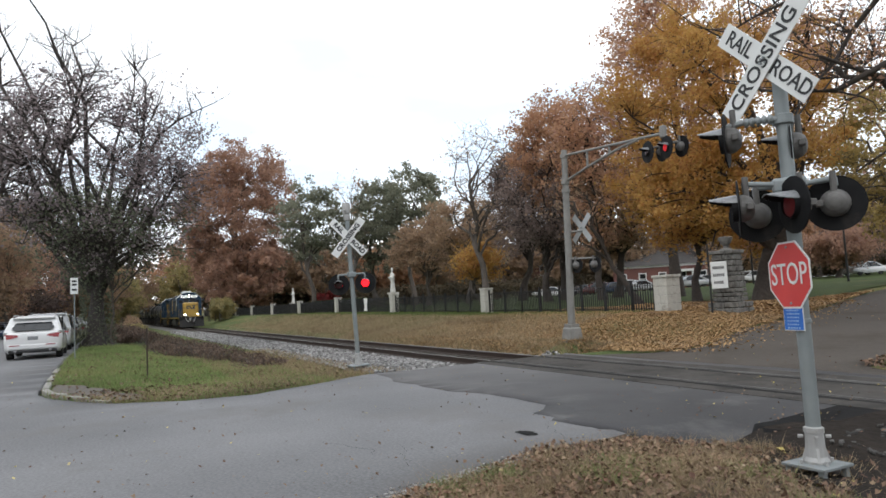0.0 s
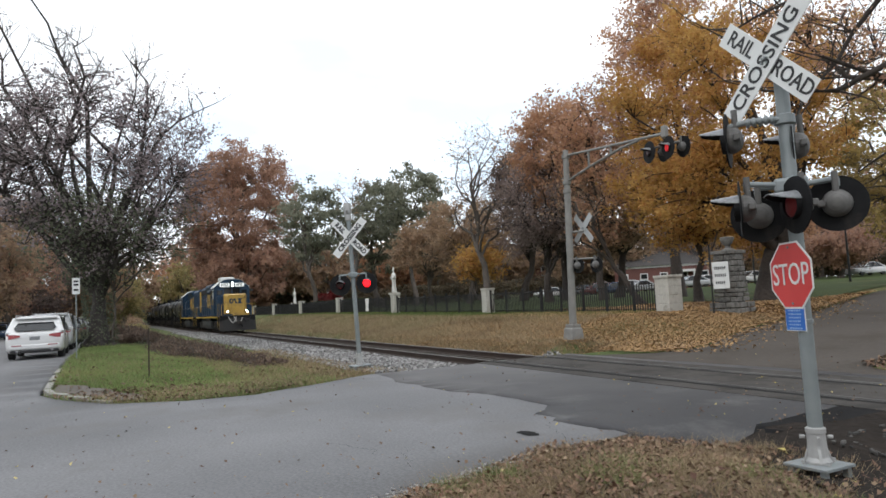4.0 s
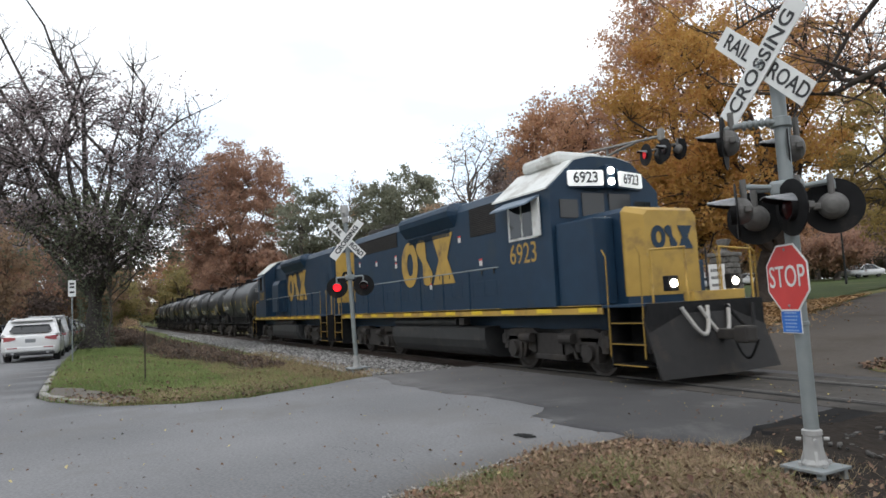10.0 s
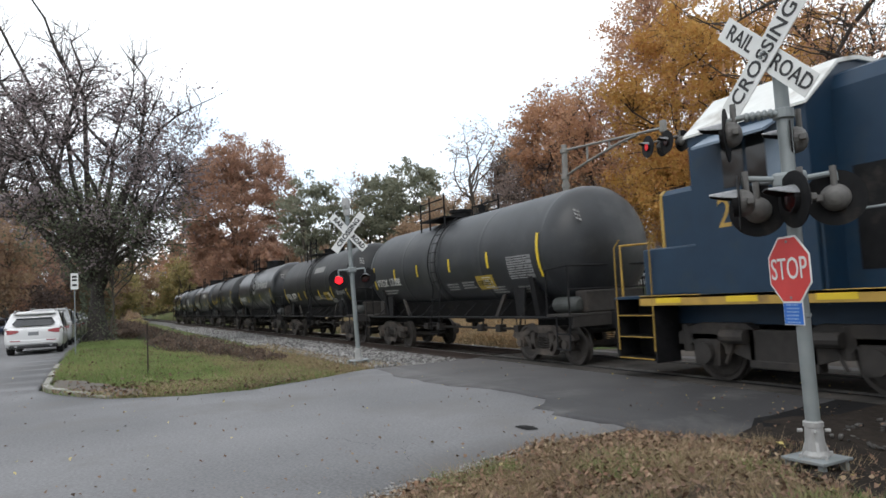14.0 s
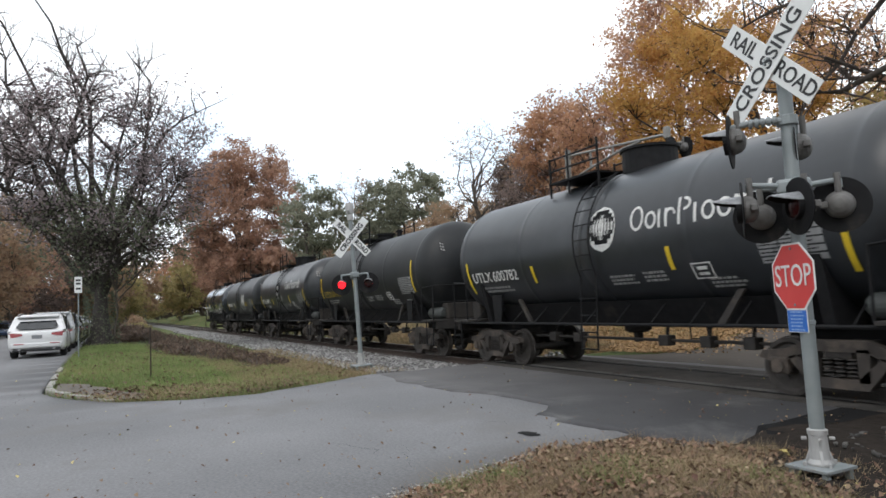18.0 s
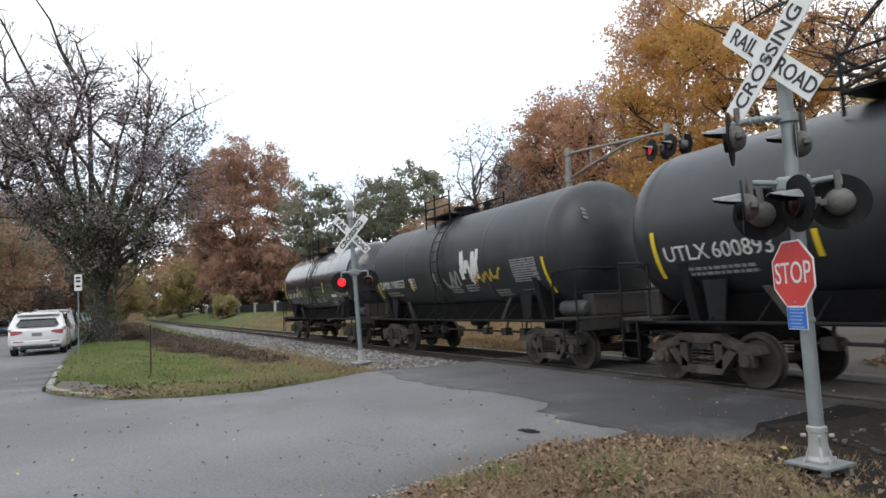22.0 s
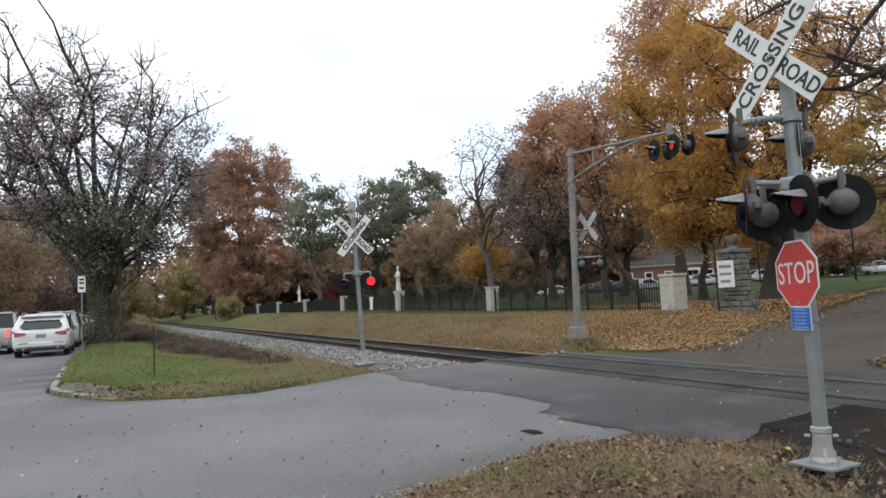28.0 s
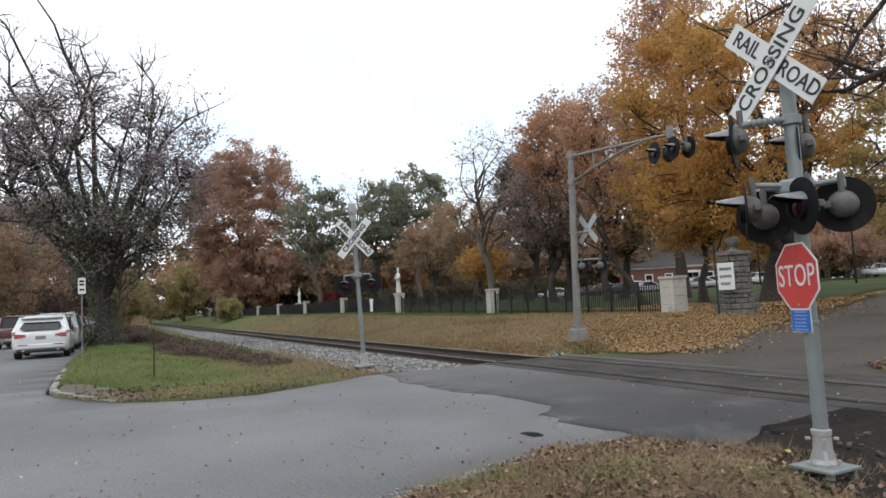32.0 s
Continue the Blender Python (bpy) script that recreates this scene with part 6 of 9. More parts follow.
            for y in (-0.8, 0.8):
                bm = B()
                add_box(bm, xe - 0.12, xe + 0.02, y - 0.13, y + 0.13, deck + 0.2, deck + 0.48, 0.02)
                hs = part("ditch_light_housing", bm, M_BLACK_PAINT, loco)
                bm = B()
                add_lathe(bm, [(0.07, 0.0), (0.07, 0.02), (0.045, 0.035)], 16, Matrix.Translation((xe + 0.02, y, deck + 0.34)) @ Matrix.Rotation(radians(90), 4, "Y"))
                part("ditch_light", bm, M_HEADLIGHT, loco, "lit ditch light")
            for k, (ya, yb, dz) in enumerate(((-0.75, -0.1, 0.5), (-0.3, 0.45, 0.55), (0.4, 1.1, 0.45))):
                bm = B()
                add_pipe(bm, [(xe + 0.1 + 0.2 * math.sin(math.pi * j / 9), ya + (yb - ya) * j / 9, deck - 0.1 - dz * math.sin(math.pi * j / 9)) for j in range(10)], 0.035, 8)
                part("hose", bm, M_HOSE if k < 2 else M_BLACK_PAINT, loco)
        coupler(loco, sgn * half, sgn)
        for ys in (-1, 1):
            inner = xe - sgn * 0.95
            bm = B()
            add_box(bm, min(inner, xe), max(inner, xe), min(ys * 0.95, ys * 1.0), max(ys * 0.95, ys * 1.0), 0.3, deck)
            add_box(bm, inner - 0.02, inner + 0.02, min(ys * 0.95, ys * 1.5), max(ys * 0.95, ys * 1.5), 0.3, deck)
            part("step_well", bm, M_BLACK_PAINT, loco)
            for k, z in enumerate((0.34, 0.72, 1.1)):
                bm = B()
                add_box(bm, min(inner, xe) + 0.05, max(inner, xe) - 0.05, min(ys * 1.0, ys * 1.5), max(ys * 1.0, ys * 1.5), z, z + 0.03)
                st = part("step", bm, M_BLACK_PAINT, loco)
                bm = B()
                add_box(bm, min(inner, xe) + 0.05, max(inner, xe) - 0.05, ys * 1.51 - 0.01, ys * 1.51 + 0.01, z + 0.012, z + 0.03)
                part("step_edge", bm, M_STEP_YELLOW, st, "yellow step edge")
            bm = B()
            for x in (inner, xe - sgn * 0.06):
                add_pipe(bm, [(x, ys * 1.52, 0.5), (x, ys * 1.5, deck + 0.9), (x - sgn * 0.12, ys * 1.48, deck + 1.05)], 0.013, 8)
            part("grab_rail", bm, M_STEP_YELLOW, loco, "yellow grab rail")
            bm = B()
            add_pipe(bm, [(xe, ys * 1.3, deck), (xe, ys * 1.3, deck + 0.95), (xe, ys * 0.45, deck + 1.0), (xe, ys * 0.45, deck)], 0.02, 8)
            part("end_railing", bm, M_LOCO_YELLOW, loco, "yellow end railing")
    for ys in (-1, 1):
        bm = B()
        r0, r1 = (d0 + 0.95, c0 - 0.05) if f > 0 else (c0 + 0.05, d1 - 0.95)
        add_pipe(bm, [(r0, ys * 1.48, deck + 1.0), (r1, ys * 1.48, deck + 1.0)], 0.017, 6)
        part("handrail", bm, M_GALV, loco)
        n = int((r1 - r0) / 1.35)
        for k in range(n + 1):
            x = r0 + (r1 - r0) * k / n
            bm = B()
            add_pipe(bm, [(x, ys * 1.49, deck - 0.2), (x, ys * 1.48, deck + 1.0)], 0.022, 6)
            part("stanchion", bm, M_LOCO_BLUE, loco)
    TRAIN.append((loco, spec["s9"]))
    return loco


lead = locomotive(dict(label="dark blue diesel locomotive with yellow nose, plow and white cab roof", half=9.55, s9=-25.95, number="6923",
    cab=(4.0, 6.2), nose=8.0, nose_top=3.34, hood_end=-8.0, deck=(-9.0, 8.72), stripe=(-8.0, 7.6), flare=(-2.67, 0.82), fans=(-6.9, -5.4, -2.4, -0.6), grille=None,
    mark=(-3.05, 0.68), tall_doors=False, end_side_yellow=False, boards=True, air_unit=True, side_box=(7.45, 3.18), screens=((-7.75, -3.4, 3.68), (1.7, 3.6, 3.42)), labels=((1.08, 3.44), (2.21, 2.7), (-3.56, 3.3), (-3.56, 3.05), (-7.2, 3.35), (-5.4, 3.25), (-0.9, 2.2)), equipment_box=None, tank=(-3.05, 2.9), trucks=(-5.35, 5.35), plow=True))
slug = locomotive(dict(label="dark blue road slug locomotive with yellow hood end", half=8.4, s9=-43.9, number="2288",
    cab=(-3.9, -5.93), nose=-7.47, nose_top=3.33, hood_end=7.15, deck=(-7.95, 7.95), stripe=(-7.3, 6.9), flare=(-1.6, 2.7), fans=(), grille=6.35,
    mark=(-0.85, 2.87), tall_doors=False, end_side_yellow=False, boards=False, air_unit=False, side_box=(-7.2, 2.27), screens=(), labels=(), equipment_box=(-2.7, -1.25), tank=(-2.75, 2.6), trucks=(-4.85, 4.85), plow=False))

STRIPS = [(-5.05, 2.2, 0.85), (-2.1, 2.16, 0.4), (-0.15, 2.2, 0.42), (2.0, 2.2, 0.42), (5.05, 2.2, 0.95)]
tank_car(1, dict(s9=-59.45, number="17188", code="VTGX", paint=M_TANK_DUSTY, strips=[(-5.05, 2.4, 0.8), (-3.2, 2.45, 0.36), (-1.4, 2.48, 0.36), (0.75, 2.5, 0.36), (2.85, 2.5, 0.4), (5.05, 2.45, 1.0)], num_x=-3.65, radius=1.4, axis=2.6, placard=2.5, label="dusty black tank car with white lettering and yellow panel"))
tank_car(2, dict(s9=-73.00, number="17529", code="VTGX", paint=M_TANK_MATT, radius=1.4, axis=2.6, num_z=2.08, strips=[(-5.05, 2.1, 0.85), (-2.4, 2.05, 0.4), (-1.2, 2.1, 0.42), (1.17, 2.05, 0.45), (3.1, 2.1, 0.5), (5.05, 2.2, 0.95)], num_x=-3.65, placard=2.3, grey_panel=1.4, label="black tank car with grey patch and yellow panel"))
tank_car(3, dict(s9=-86.40, number="600782", code="UTLX", paint=M_TANK, strips=STRIPS, num_x=-3.65, trade=2.92, emblem=0.37, dome=True, label="black corn syrup tank car with white round emblem"))
tank_car(4, dict(s9=-99.90, number="601401", code="UTLX", paint=M_TANK_MATT, ink=M_DECAL_YELLOW, strips=[(-5.05, 2.5, 0.9), (-2.3, 2.46, 0.45), (-0.75, 2.46, 0.45), (1.4, 2.46, 0.42), (4.85, 2.5, 1.0)], num_x=-3.5, radius=1.52, label="large black tank car with faded yellow lettering"))
tank_car(5, dict(s9=-113.45, number="600893", code="UTLX", paint=M_TANK, strips=STRIPS, num_x=-3.65, trade=3.02, emblem=-0.42, dome=True, scrawl=[(0.0, 2.35, 0.9, 0.45, M_DECAL_DIM)], label="black corn syrup tank car with emblem and white scrawl"))
tank_car(6, dict(s9=-126.90, number="190557", code="DMIX", paint=M_TANK_DUSTY, strips=[(-5.05, 2.1, 0.7), (-2.2, 2.15, 0.4), (5.05, 2.05, 0.9)], num_x=-3.65, frame_x=-2.1, frame_z=2.2, scrawl=[(0.2, 2.2, 1.5, 0.6, M_DECAL_DIM), (1.75, 2.45, 1.0, 1.1, M_DECAL), (2.5, 2.25, 1.3, 0.45, M_DECAL_YELLOW)], label="dusty grey black tank car with white and yellow graffiti"))
tank_car(7, dict(s9=-140.70, number="171104", code="TILX", paint=M_TANK_GLOSS, strips=[(-5.05, 2.48, 0.85), (-2.5, 2.46, 0.42), (-0.7, 2.44, 0.4), (1.9, 2.46, 0.42), (5.05, 2.5, 0.95)], num_x=-3.5, frame_x=-2.1, frame_z=2.3, white_bar=True, label="clean glossy black tank car at the end of the train"))

# ---- trees ----
def tube_rows(pts, radii, n=6):
    """Vertices and quads of a bent tapered limb."""
    pts = [np.array(p, float) for p in pts]
    vs, fs = [], []
    for i, p in enumerate(pts):
        d = pts[min(i + 1, len(pts) - 1)] - pts[max(i - 1, 0)]
        d = d / (np.linalg.norm(d) + 1e-9)
        u = np.cross(d, (0.3, 0.9, 0.1))
        u /= np.linalg.norm(u) + 1e-9
        v = np.cross(d, u)
        for k in range(n):
            a = 2 * math.pi * k / n
            vs.append(p + radii[i] * (u * math.cos(a) + v * math.sin(a)))
    for i in range(len(pts) - 1):
        for k in range(n):
            fs.append((i * n + k, i * n + (k + 1) % n, (i + 1) * n + (k + 1) % n, (i + 1) * n + k))
    return vs, fs


def bent(rng, a, b, n, sag):
    """A wandering line from a to b."""
    a, b = np.array(a, float), np.array(b, float)
    ln_ = np.linalg.norm(b - a)
    off = np.zeros(3)
    out = []
    for i in range(n + 1):
        t = i / n
        out.append(a + (b - a) * t + off * math.sin(math.pi * t) + np.array((0, 0, sag * ln_ * math.sin(math.pi * t))))
        off = off + rng.normal(0, 0.05 * ln_, 3)
    return out


def leaf_quads(rng, centres, size, droop=0.3):
    """A small bent-free leaf blade at each centre, turned at random."""
    n = len(centres)
    c = np.asarray(centres, np.float32)
    d = rng.normal(size=(n, 3))
    d[:, 2] -= droop
    d /= np.linalg.norm(d, axis=1)[:, None]
    e = np.cross(d, rng.normal(size=(n, 3)))
    e /= np.linalg.norm(e, axis=1)[:, None] + 1e-9
    s = size * rng.uniform(0.6, 1.35, (n, 1))
    v = np.stack((c - d * s * 0.5, c + e * s * 0.36, c + d * s * 0.55, c - e * s * 0.36), 1).reshape(-1, 3)
    f = np.arange(4 * n).reshape(n, 4)
    return v, f


def tree(name, label, x, y, height, width, crown_base, leaves, leaf_paint, seed, trunk=0.35, leaf=0.26, limbs=9, twigs=80, bark=None, clump=0.75,
         lean=(0.0, 0.0), depth_ratio=1.0, fork=0.3, fine=3, sparse_top=0.0, z=None, ends=(), trunk_top=0.8, leaf_top=None, wander=1.0):
    """Tapered trunk, limbs that fork three times, and a crown of single leaves in uneven clumps."""
    rng = np.random.default_rng(seed)
    z0 = (land(x, y) if z is None else z) - 0.05
    bark = bark or M_BARK
    V, F = [], []
    def add(pts, radii, n=6):
        k = sum(len(a) for a in V)
        vs, fs = tube_rows(pts, radii, n)
        V.append(np.array(vs))
        F.append(np.array(fs) + k)
    cz, ch = (crown_base + height) / 2, (height - crown_base) / 2
    top = np.array((lean[0], lean[1], height * trunk_top))
    tr = bent(rng, (0, 0, 0), top, 8, 0.0)
    tr = [top * i / 8 + (q_ - top * i / 8) * wander for i, q_ in enumerate(tr)]
    tr[0] = np.zeros(3)
    rad = [trunk * (1.45 if i == 0 else 1.0) * (1 - 0.9 * (i / 8) ** 0.8) + 0.02 for i in range(9)]
    add(tr, rad, 9)
    tips, twig_lines = [], []
    prim = []
    for dy, ez, thick, *dx in ends:
        # long straight stems that fan out from a low fork
        end = np.array((dx[0] if dx else rng.uniform(-3, 3), dy, ez))
        k = rng.uniform(3.5, 7.5)
        st = tr[int(k)] + (tr[min(8, int(k) + 1)] - tr[int(k)]) * (k - int(k))
        pts = bent(rng, st, end, 6, 0.03)
        add(pts, [thick * (1 - 0.9 * j / 6) + 0.01 for j in range(7)], 7)
        prim.append((pts, thick))
        for j in range(14):
            k, f_ = rng.integers(3, 6), rng.uniform()
            a = pts[k] + (pts[k + 1] - pts[k]) * f_
            dv = rng.normal(size=3) * (0.7, 0.7, 0.35) + (0, 0, rng.uniform(0.5, 1.5))
            mid = a + dv * 0.5 + rng.normal(size=3) * 0.12
            add([a, mid, a + dv], [0.032, 0.02, 0.008], 4)
            for q in range(4):
                b = mid + dv * 0.5 * rng.uniform(0, 1)
                add([b, b + rng.normal(size=3) * 0.3 + (0, 0, 0.25)], [0.012, 0.005], 3)
    for i in range(limbs):
        a = 2 * math.pi * (i + rng.uniform(-0.3, 0.3)) / limbs * 2.4
        u = rng.uniform(-0.75, 0.9)
        r = math.sqrt(max(0.05, 1 - u * u)) * rng.uniform(0.55, 0.85)
        end = np.array((lean[0] * 0.8 + width / 2 * r * math.cos(a), lean[1] * 0.8 + width / 2 * depth_ratio * r * math.sin(a), cz + ch * u * 0.8))
        t = min(0.85, max(fork, (end[2] - height * 0.22 * rng.uniform(0.6, 1.2)) / (height * 0.8) * 0.8))
        k = t * 8
        st = tr[int(k)] + (tr[min(8, int(k) + 1)] - tr[int(k)]) * (k - int(k))
        r0 = max(0.03, rad[int(k)] * 0.55)
        pts = bent(rng, st, end, 6, 0.07)
        add(pts, [r0 * (1 - 0.85 * j / 6) + 0.012 for j in range(7)], 6)
        prim.append((pts, r0))
    # lobes give the crown its uneven outline
    lobes = [(rng.normal(size=3), rng.uniform(0.75, 1.12)) for _ in range(9)]
    lobes = [(d / np.linalg.norm(d), s) for d, s in lobes]
    for i in range(twigs):
        d = rng.normal(size=3)
        d /= np.linalg.norm(d)
        reach = max((s for dd, s in lobes if dd @ d > 0.55), default=0.86)
        r = reach * rng.uniform(0.3, 1.0) ** 0.5
        end = np.array((lean[0] * 0.8 + d[0] * r * width / 2, lean[1] * 0.8 + d[1] * r * width / 2 * depth_ratio, cz + d[2] * r * ch))
        if end[2] < crown_base:
            end[2] = crown_base + rng.uniform(0, 0.5)
        best, bp = 1e9, None
        for pts, r0 in prim:
            for j in range(2, 7):
                dd = np.linalg.norm(pts[j] - end) + (0.8 if pts[j][2] > end[2] else 0)
                if dd < best:
                    best, bp = dd, (pts[j], r0 * (1 - 0.8 * j / 6))
        pts = bent(rng, bp[0], end, 4, 0.05)
        rr = max(0.018, bp[1] * 0.45)
        add(pts, [rr * (1 - 0.8 * j / 4) + 0.006 for j in range(5)], 4)
        tips.append(end)
        for j in range(fine):
            k = rng.integers(1, 5)
            dv = rng.normal(size=3) * clump * 0.9
            dv[2] = abs(dv[2]) * 0.5 + 0.1 * clump
            add([pts[k], pts[k] + dv * 0.5 + rng.normal(size=3) * 0.06, pts[k] + dv], [rr * 0.35 + 0.004, 0.008, 0.004], 3)
            tips.append(pts[k] + dv)
    ob = thing(name, label, "tree", pose(x, y, z0))
    raw_mesh("trunk", np.concatenate(V), np.concatenate(F), bark, ob, smooth=True)
    if leaves:
        tips = np.array(tips)
        w = rng.uniform(0.1, 1.0, len(tips)) ** 1.5
        if sparse_top:
            w *= np.clip(1.0 - sparse_top * (tips[:, 2] - crown_base) / (height - crown_base), 0.006, 1)
        if leaf_top:
            w *= np.clip((leaf_top - tips[:, 2]) / 1.6, 0.012, 1)
        pick = rng.choice(len(tips), leaves, p=w / w.sum())
        off = rng.normal(size=(leaves, 3)) * clump * 0.45
        off[:, 2] *= 0.75
        v, f = leaf_quads(rng, tips[pick] + off, leaf)
        raw_mesh("crown", v, f, leaf_paint, ob)
    return ob


# red, green and olive leaf colours are lightened to stand in for haze
L_RED = leaf_mat("red_brown_oak_leaves", [(0.28, 0.178, 0.142), (0.38, 0.238, 0.18), (0.45, 0.28, 0.19), (0.31, 0.195, 0.158)], 0.6)
L_ORANGE = leaf_mat("orange_maple_leaves", [(0.33, 0.195, 0.14), (0.44, 0.26, 0.17), (0.52, 0.31, 0.18), (0.36, 0.215, 0.155)], 0.6)
L_PINK = leaf_mat("pinkish_brown_leaves", [(0.36, 0.22, 0.165), (0.48, 0.29, 0.205), (0.55, 0.33, 0.19), (0.42, 0.235, 0.165)], 0.55)
L_YELLOW = leaf_mat("yellow_maple_leaves", [(0.39, 0.19, 0.075), (0.48, 0.26, 0.085), (0.55, 0.35, 0.11), (0.37, 0.195, 0.09)], 0.5)
L_BROWN = leaf_mat("brown_leaves", [(0.25, 0.18, 0.135), (0.35, 0.245, 0.17), (0.42, 0.295, 0.19), (0.28, 0.2, 0.155)], 0.6)
L_GREEN = leaf_mat("late_green_leaves", [(0.155, 0.165, 0.125), (0.215, 0.225, 0.168), (0.28, 0.28, 0.205), (0.175, 0.185, 0.145)], 0.6)
L_OLIVE = leaf_mat("olive_leaves", [(0.24, 0.22, 0.12), (0.34, 0.3, 0.145), (0.44, 0.355, 0.165), (0.27, 0.235, 0.13)], 0.6)
L_PURPLE = leaf_mat("dry_purple_brown_leaves", [(0.16, 0.125, 0.118), (0.23, 0.18, 0.165), (0.29, 0.22, 0.195), (0.18, 0.145, 0.138)], 0.55)
L_GOLD_OLIVE = leaf_mat("golden_olive_leaves", [(0.24, 0.19, 0.09), (0.36, 0.27, 0.11), (0.46, 0.34, 0.13), (0.28, 0.22, 0.11)], 0.55)
L_IVY = leaf_mat("dark_ivy_leaves", [(0.1, 0.115, 0.085), (0.155, 0.175, 0.12), (0.21, 0.225, 0.155), (0.135, 0.14, 0.105)], 0.5)
L_CRIMSON = leaf_mat("crimson_shrub_leaves", [(0.12, 0.02, 0.02), (0.2, 0.03, 0.028), (0.15, 0.03, 0.03)], 0.4)

L_STREET = leaf_mat("dry_grey_purple_leaves", [(0.19, 0.158, 0.167), (0.28, 0.235, 0.245), (0.36, 0.3, 0.3), (0.22, 0.19, 0.2)], 0.55)
M_BARK_TREE = mat("furrowed_grey_bark", (0.02, 0.0165, 0.015), (0.095, 0.082, 0.075), 0.95, grain=7, stain=0.8, bump=0.8, depth=0.05)

# the big half-bare tree by the street
tree("street_tree", "large old street tree, nearly bare with dry purplish leaves", -39.8, -10.4, 15.4, 13.2, 3.6, 21000, L_STREET, 11, trunk=0.62, leaf=0.15, limbs=7, twigs=520, bark=M_BARK_TREE, clump=0.62, lean=(0.0, -0.2), fork=0.5, fine=7, trunk_top=0.3, leaf_top=14.4, wander=0.2,
     ends=[(-3.6, 18.9, 0.17), (-4.7, 16.4, 0.15), (-2.2, 16.4, 0.15), (-0.6, 16.2, 0.14), (0.4, 16.0, 0.12), (1.75, 15.8, 0.16), (2.0, 15.7, 0.13), (3.4, 13.7, 0.14), (5.3, 12.8, 0.17), (4.7, 11.4, 0.13), (-7.0, 14.0, 0.2), (-7.5, 10.5, 0.2), (-6.8, 7.2, 0.14), (-4.6, 12.6, 0.18), (3.6, 8.4, 0.12), (-2.4, 14.0, 0.17), (-5.6, 17.6, 0.16)])
ivy = tree("ivy_growth", "dull green leafy growth round the street tree trunk", -39.2, -9.8, 8.6, 8.4, 3.0, 8000, L_IVY, 12, trunk=0.04, wander=0.3, leaf=0.14, limbs=11, twigs=130, clump=0.8, fork=0.25)
rng_i = np.random.default_rng(13)
ia, iz = rng_i.uniform(0, 2 * math.pi, 1500), rng_i.uniform(0.1, 4.4, 1500)
ir = 0.62 + 0.25 * np.exp(-iz * 1.6) + rng_i.uniform(0.0, 0.22, 1500)
iv, if_ = leaf_quads(rng_i, np.stack((ir * np.cos(ia) - 0.6, ir * np.sin(ia) - 0.6, iz), 1), 0.13)
raw_mesh("climbing_ivy", iv, if_, L_IVY, ivy, label="ivy clinging to the tree trunk")
# lawn side trees behind the fence
tree("oak_tree", "tall red brown oak in full autumn leaf", -139.5, 13.4, 35.8, 26.5, 3.2, 70000, L_RED, 21, trunk=0.75, leaf=0.42, limbs=20, twigs=420, clump=1.25)
tree("oak_tree", "red brown oak beyond the end of the fence", -186.0, 11.8, 24.0, 18.0, 1.5, 12000, L_RED, 22, trunk=0.5, leaf=0.6, limbs=11, twigs=130, clump=1.2)
tree("maple_tree", "low orange maple beside the far track", -178.0, 5.6, 15.0, 12.0, 0.8, 9000, L_OLIVE, 23, trunk=0.35, leaf=0.5, limbs=10, twigs=100, clump=1.0)
tree("maple_tree", "orange maple far along the track", -205.0, 7.5, 19.0, 14.0, 0.8, 9000, L_ORANGE, 44, trunk=0.35, leaf=0.6, limbs=10, twigs=100, clump=1.2)
tree("green_tree", "late green tree with open crown", -98.5, 17.8, 20.5, 10.5, 6.0, 10000, L_GREEN, 24, trunk=0.42, leaf=0.36, limbs=12, twigs=170)
tree("bare_tree", "bare grey tree behind the green ones", -105.0, 26.8, 24.0, 10.0, 8.0, 500, L_BROWN, 45, trunk=0.4, leaf=0.4, limbs=12, twigs=150, bark=M_BARK_PALE, fine=5)
tree("green_tree", "large dark green tree behind the lawn", -96.0, 33.5, 23.0, 15.0, 7.0, 14500, L_GREEN, 25, trunk=0.45, leaf=0.4, limbs=13, twigs=210)
tree("green_tree", "olive green tree with broad crown", -104.0, 31.0, 21.5, 12.0, 6.0, 11000, L_GREEN, 26, trunk=0.45, leaf=0.4, limbs=12, twigs=160)
tree("brown_tree", "brown autumn tree with thin leaf", -70.3, 29.0, 13.2, 12.0, 3.4, 14000, L_BROWN, 27, trunk=0.32, leaf=0.28, limbs=12, twigs=170)
tree("brown_tree", "small brown tree behind the fence", -79.7, 28.2, 12.0, 10.5, 3.4, 11000, L_BROWN, 46, trunk=0.3, leaf=0.3, limbs=11, twigs=130)
tree("yellow_tree", "small yellow tree behind the fence", -62.0, 26.0, 6.4, 6.0, 2.2, 4200, L_YELLOW, 47, trunk=0.22, leaf=0.26, limbs=9, twigs=90)
tree("bare_tree", "tall nearly bare tree with a forked crown", -57.1, 23.9, 18.0, 9.5, 6.0, 700, L_BROWN, 28, trunk=0.4, leaf=0.26, limbs=13, twigs=170, fork=0.3, fine=6)
tree("brown_tree", "tall dark brown tree beside the fence", -58.4, 28.9, 18.0, 6.5, 4.5, 9000, L_PURPLE, 48, trunk=0.38, leaf=0.28, limbs=12, twigs=160, bark=M_BARK_DARK)
tree("orange_tree", "tall rusty orange tree with dense crown", -48.4, 27.0, 18.6, 8.4, 8.0, 20000, L_ORANGE, 29, trunk=0.42, leaf=0.25, limbs=14, twigs=230, bark=M_BARK_DARK)
tree("brown_tree", "dark half bare tree with dense twigs", -47.6, 24.4, 12.5, 9.0, 3.2, 11000, L_PURPLE, 51, trunk=0.34, leaf=0.22, limbs=13, twigs=230, bark=M_BARK_DARK, fine=6)
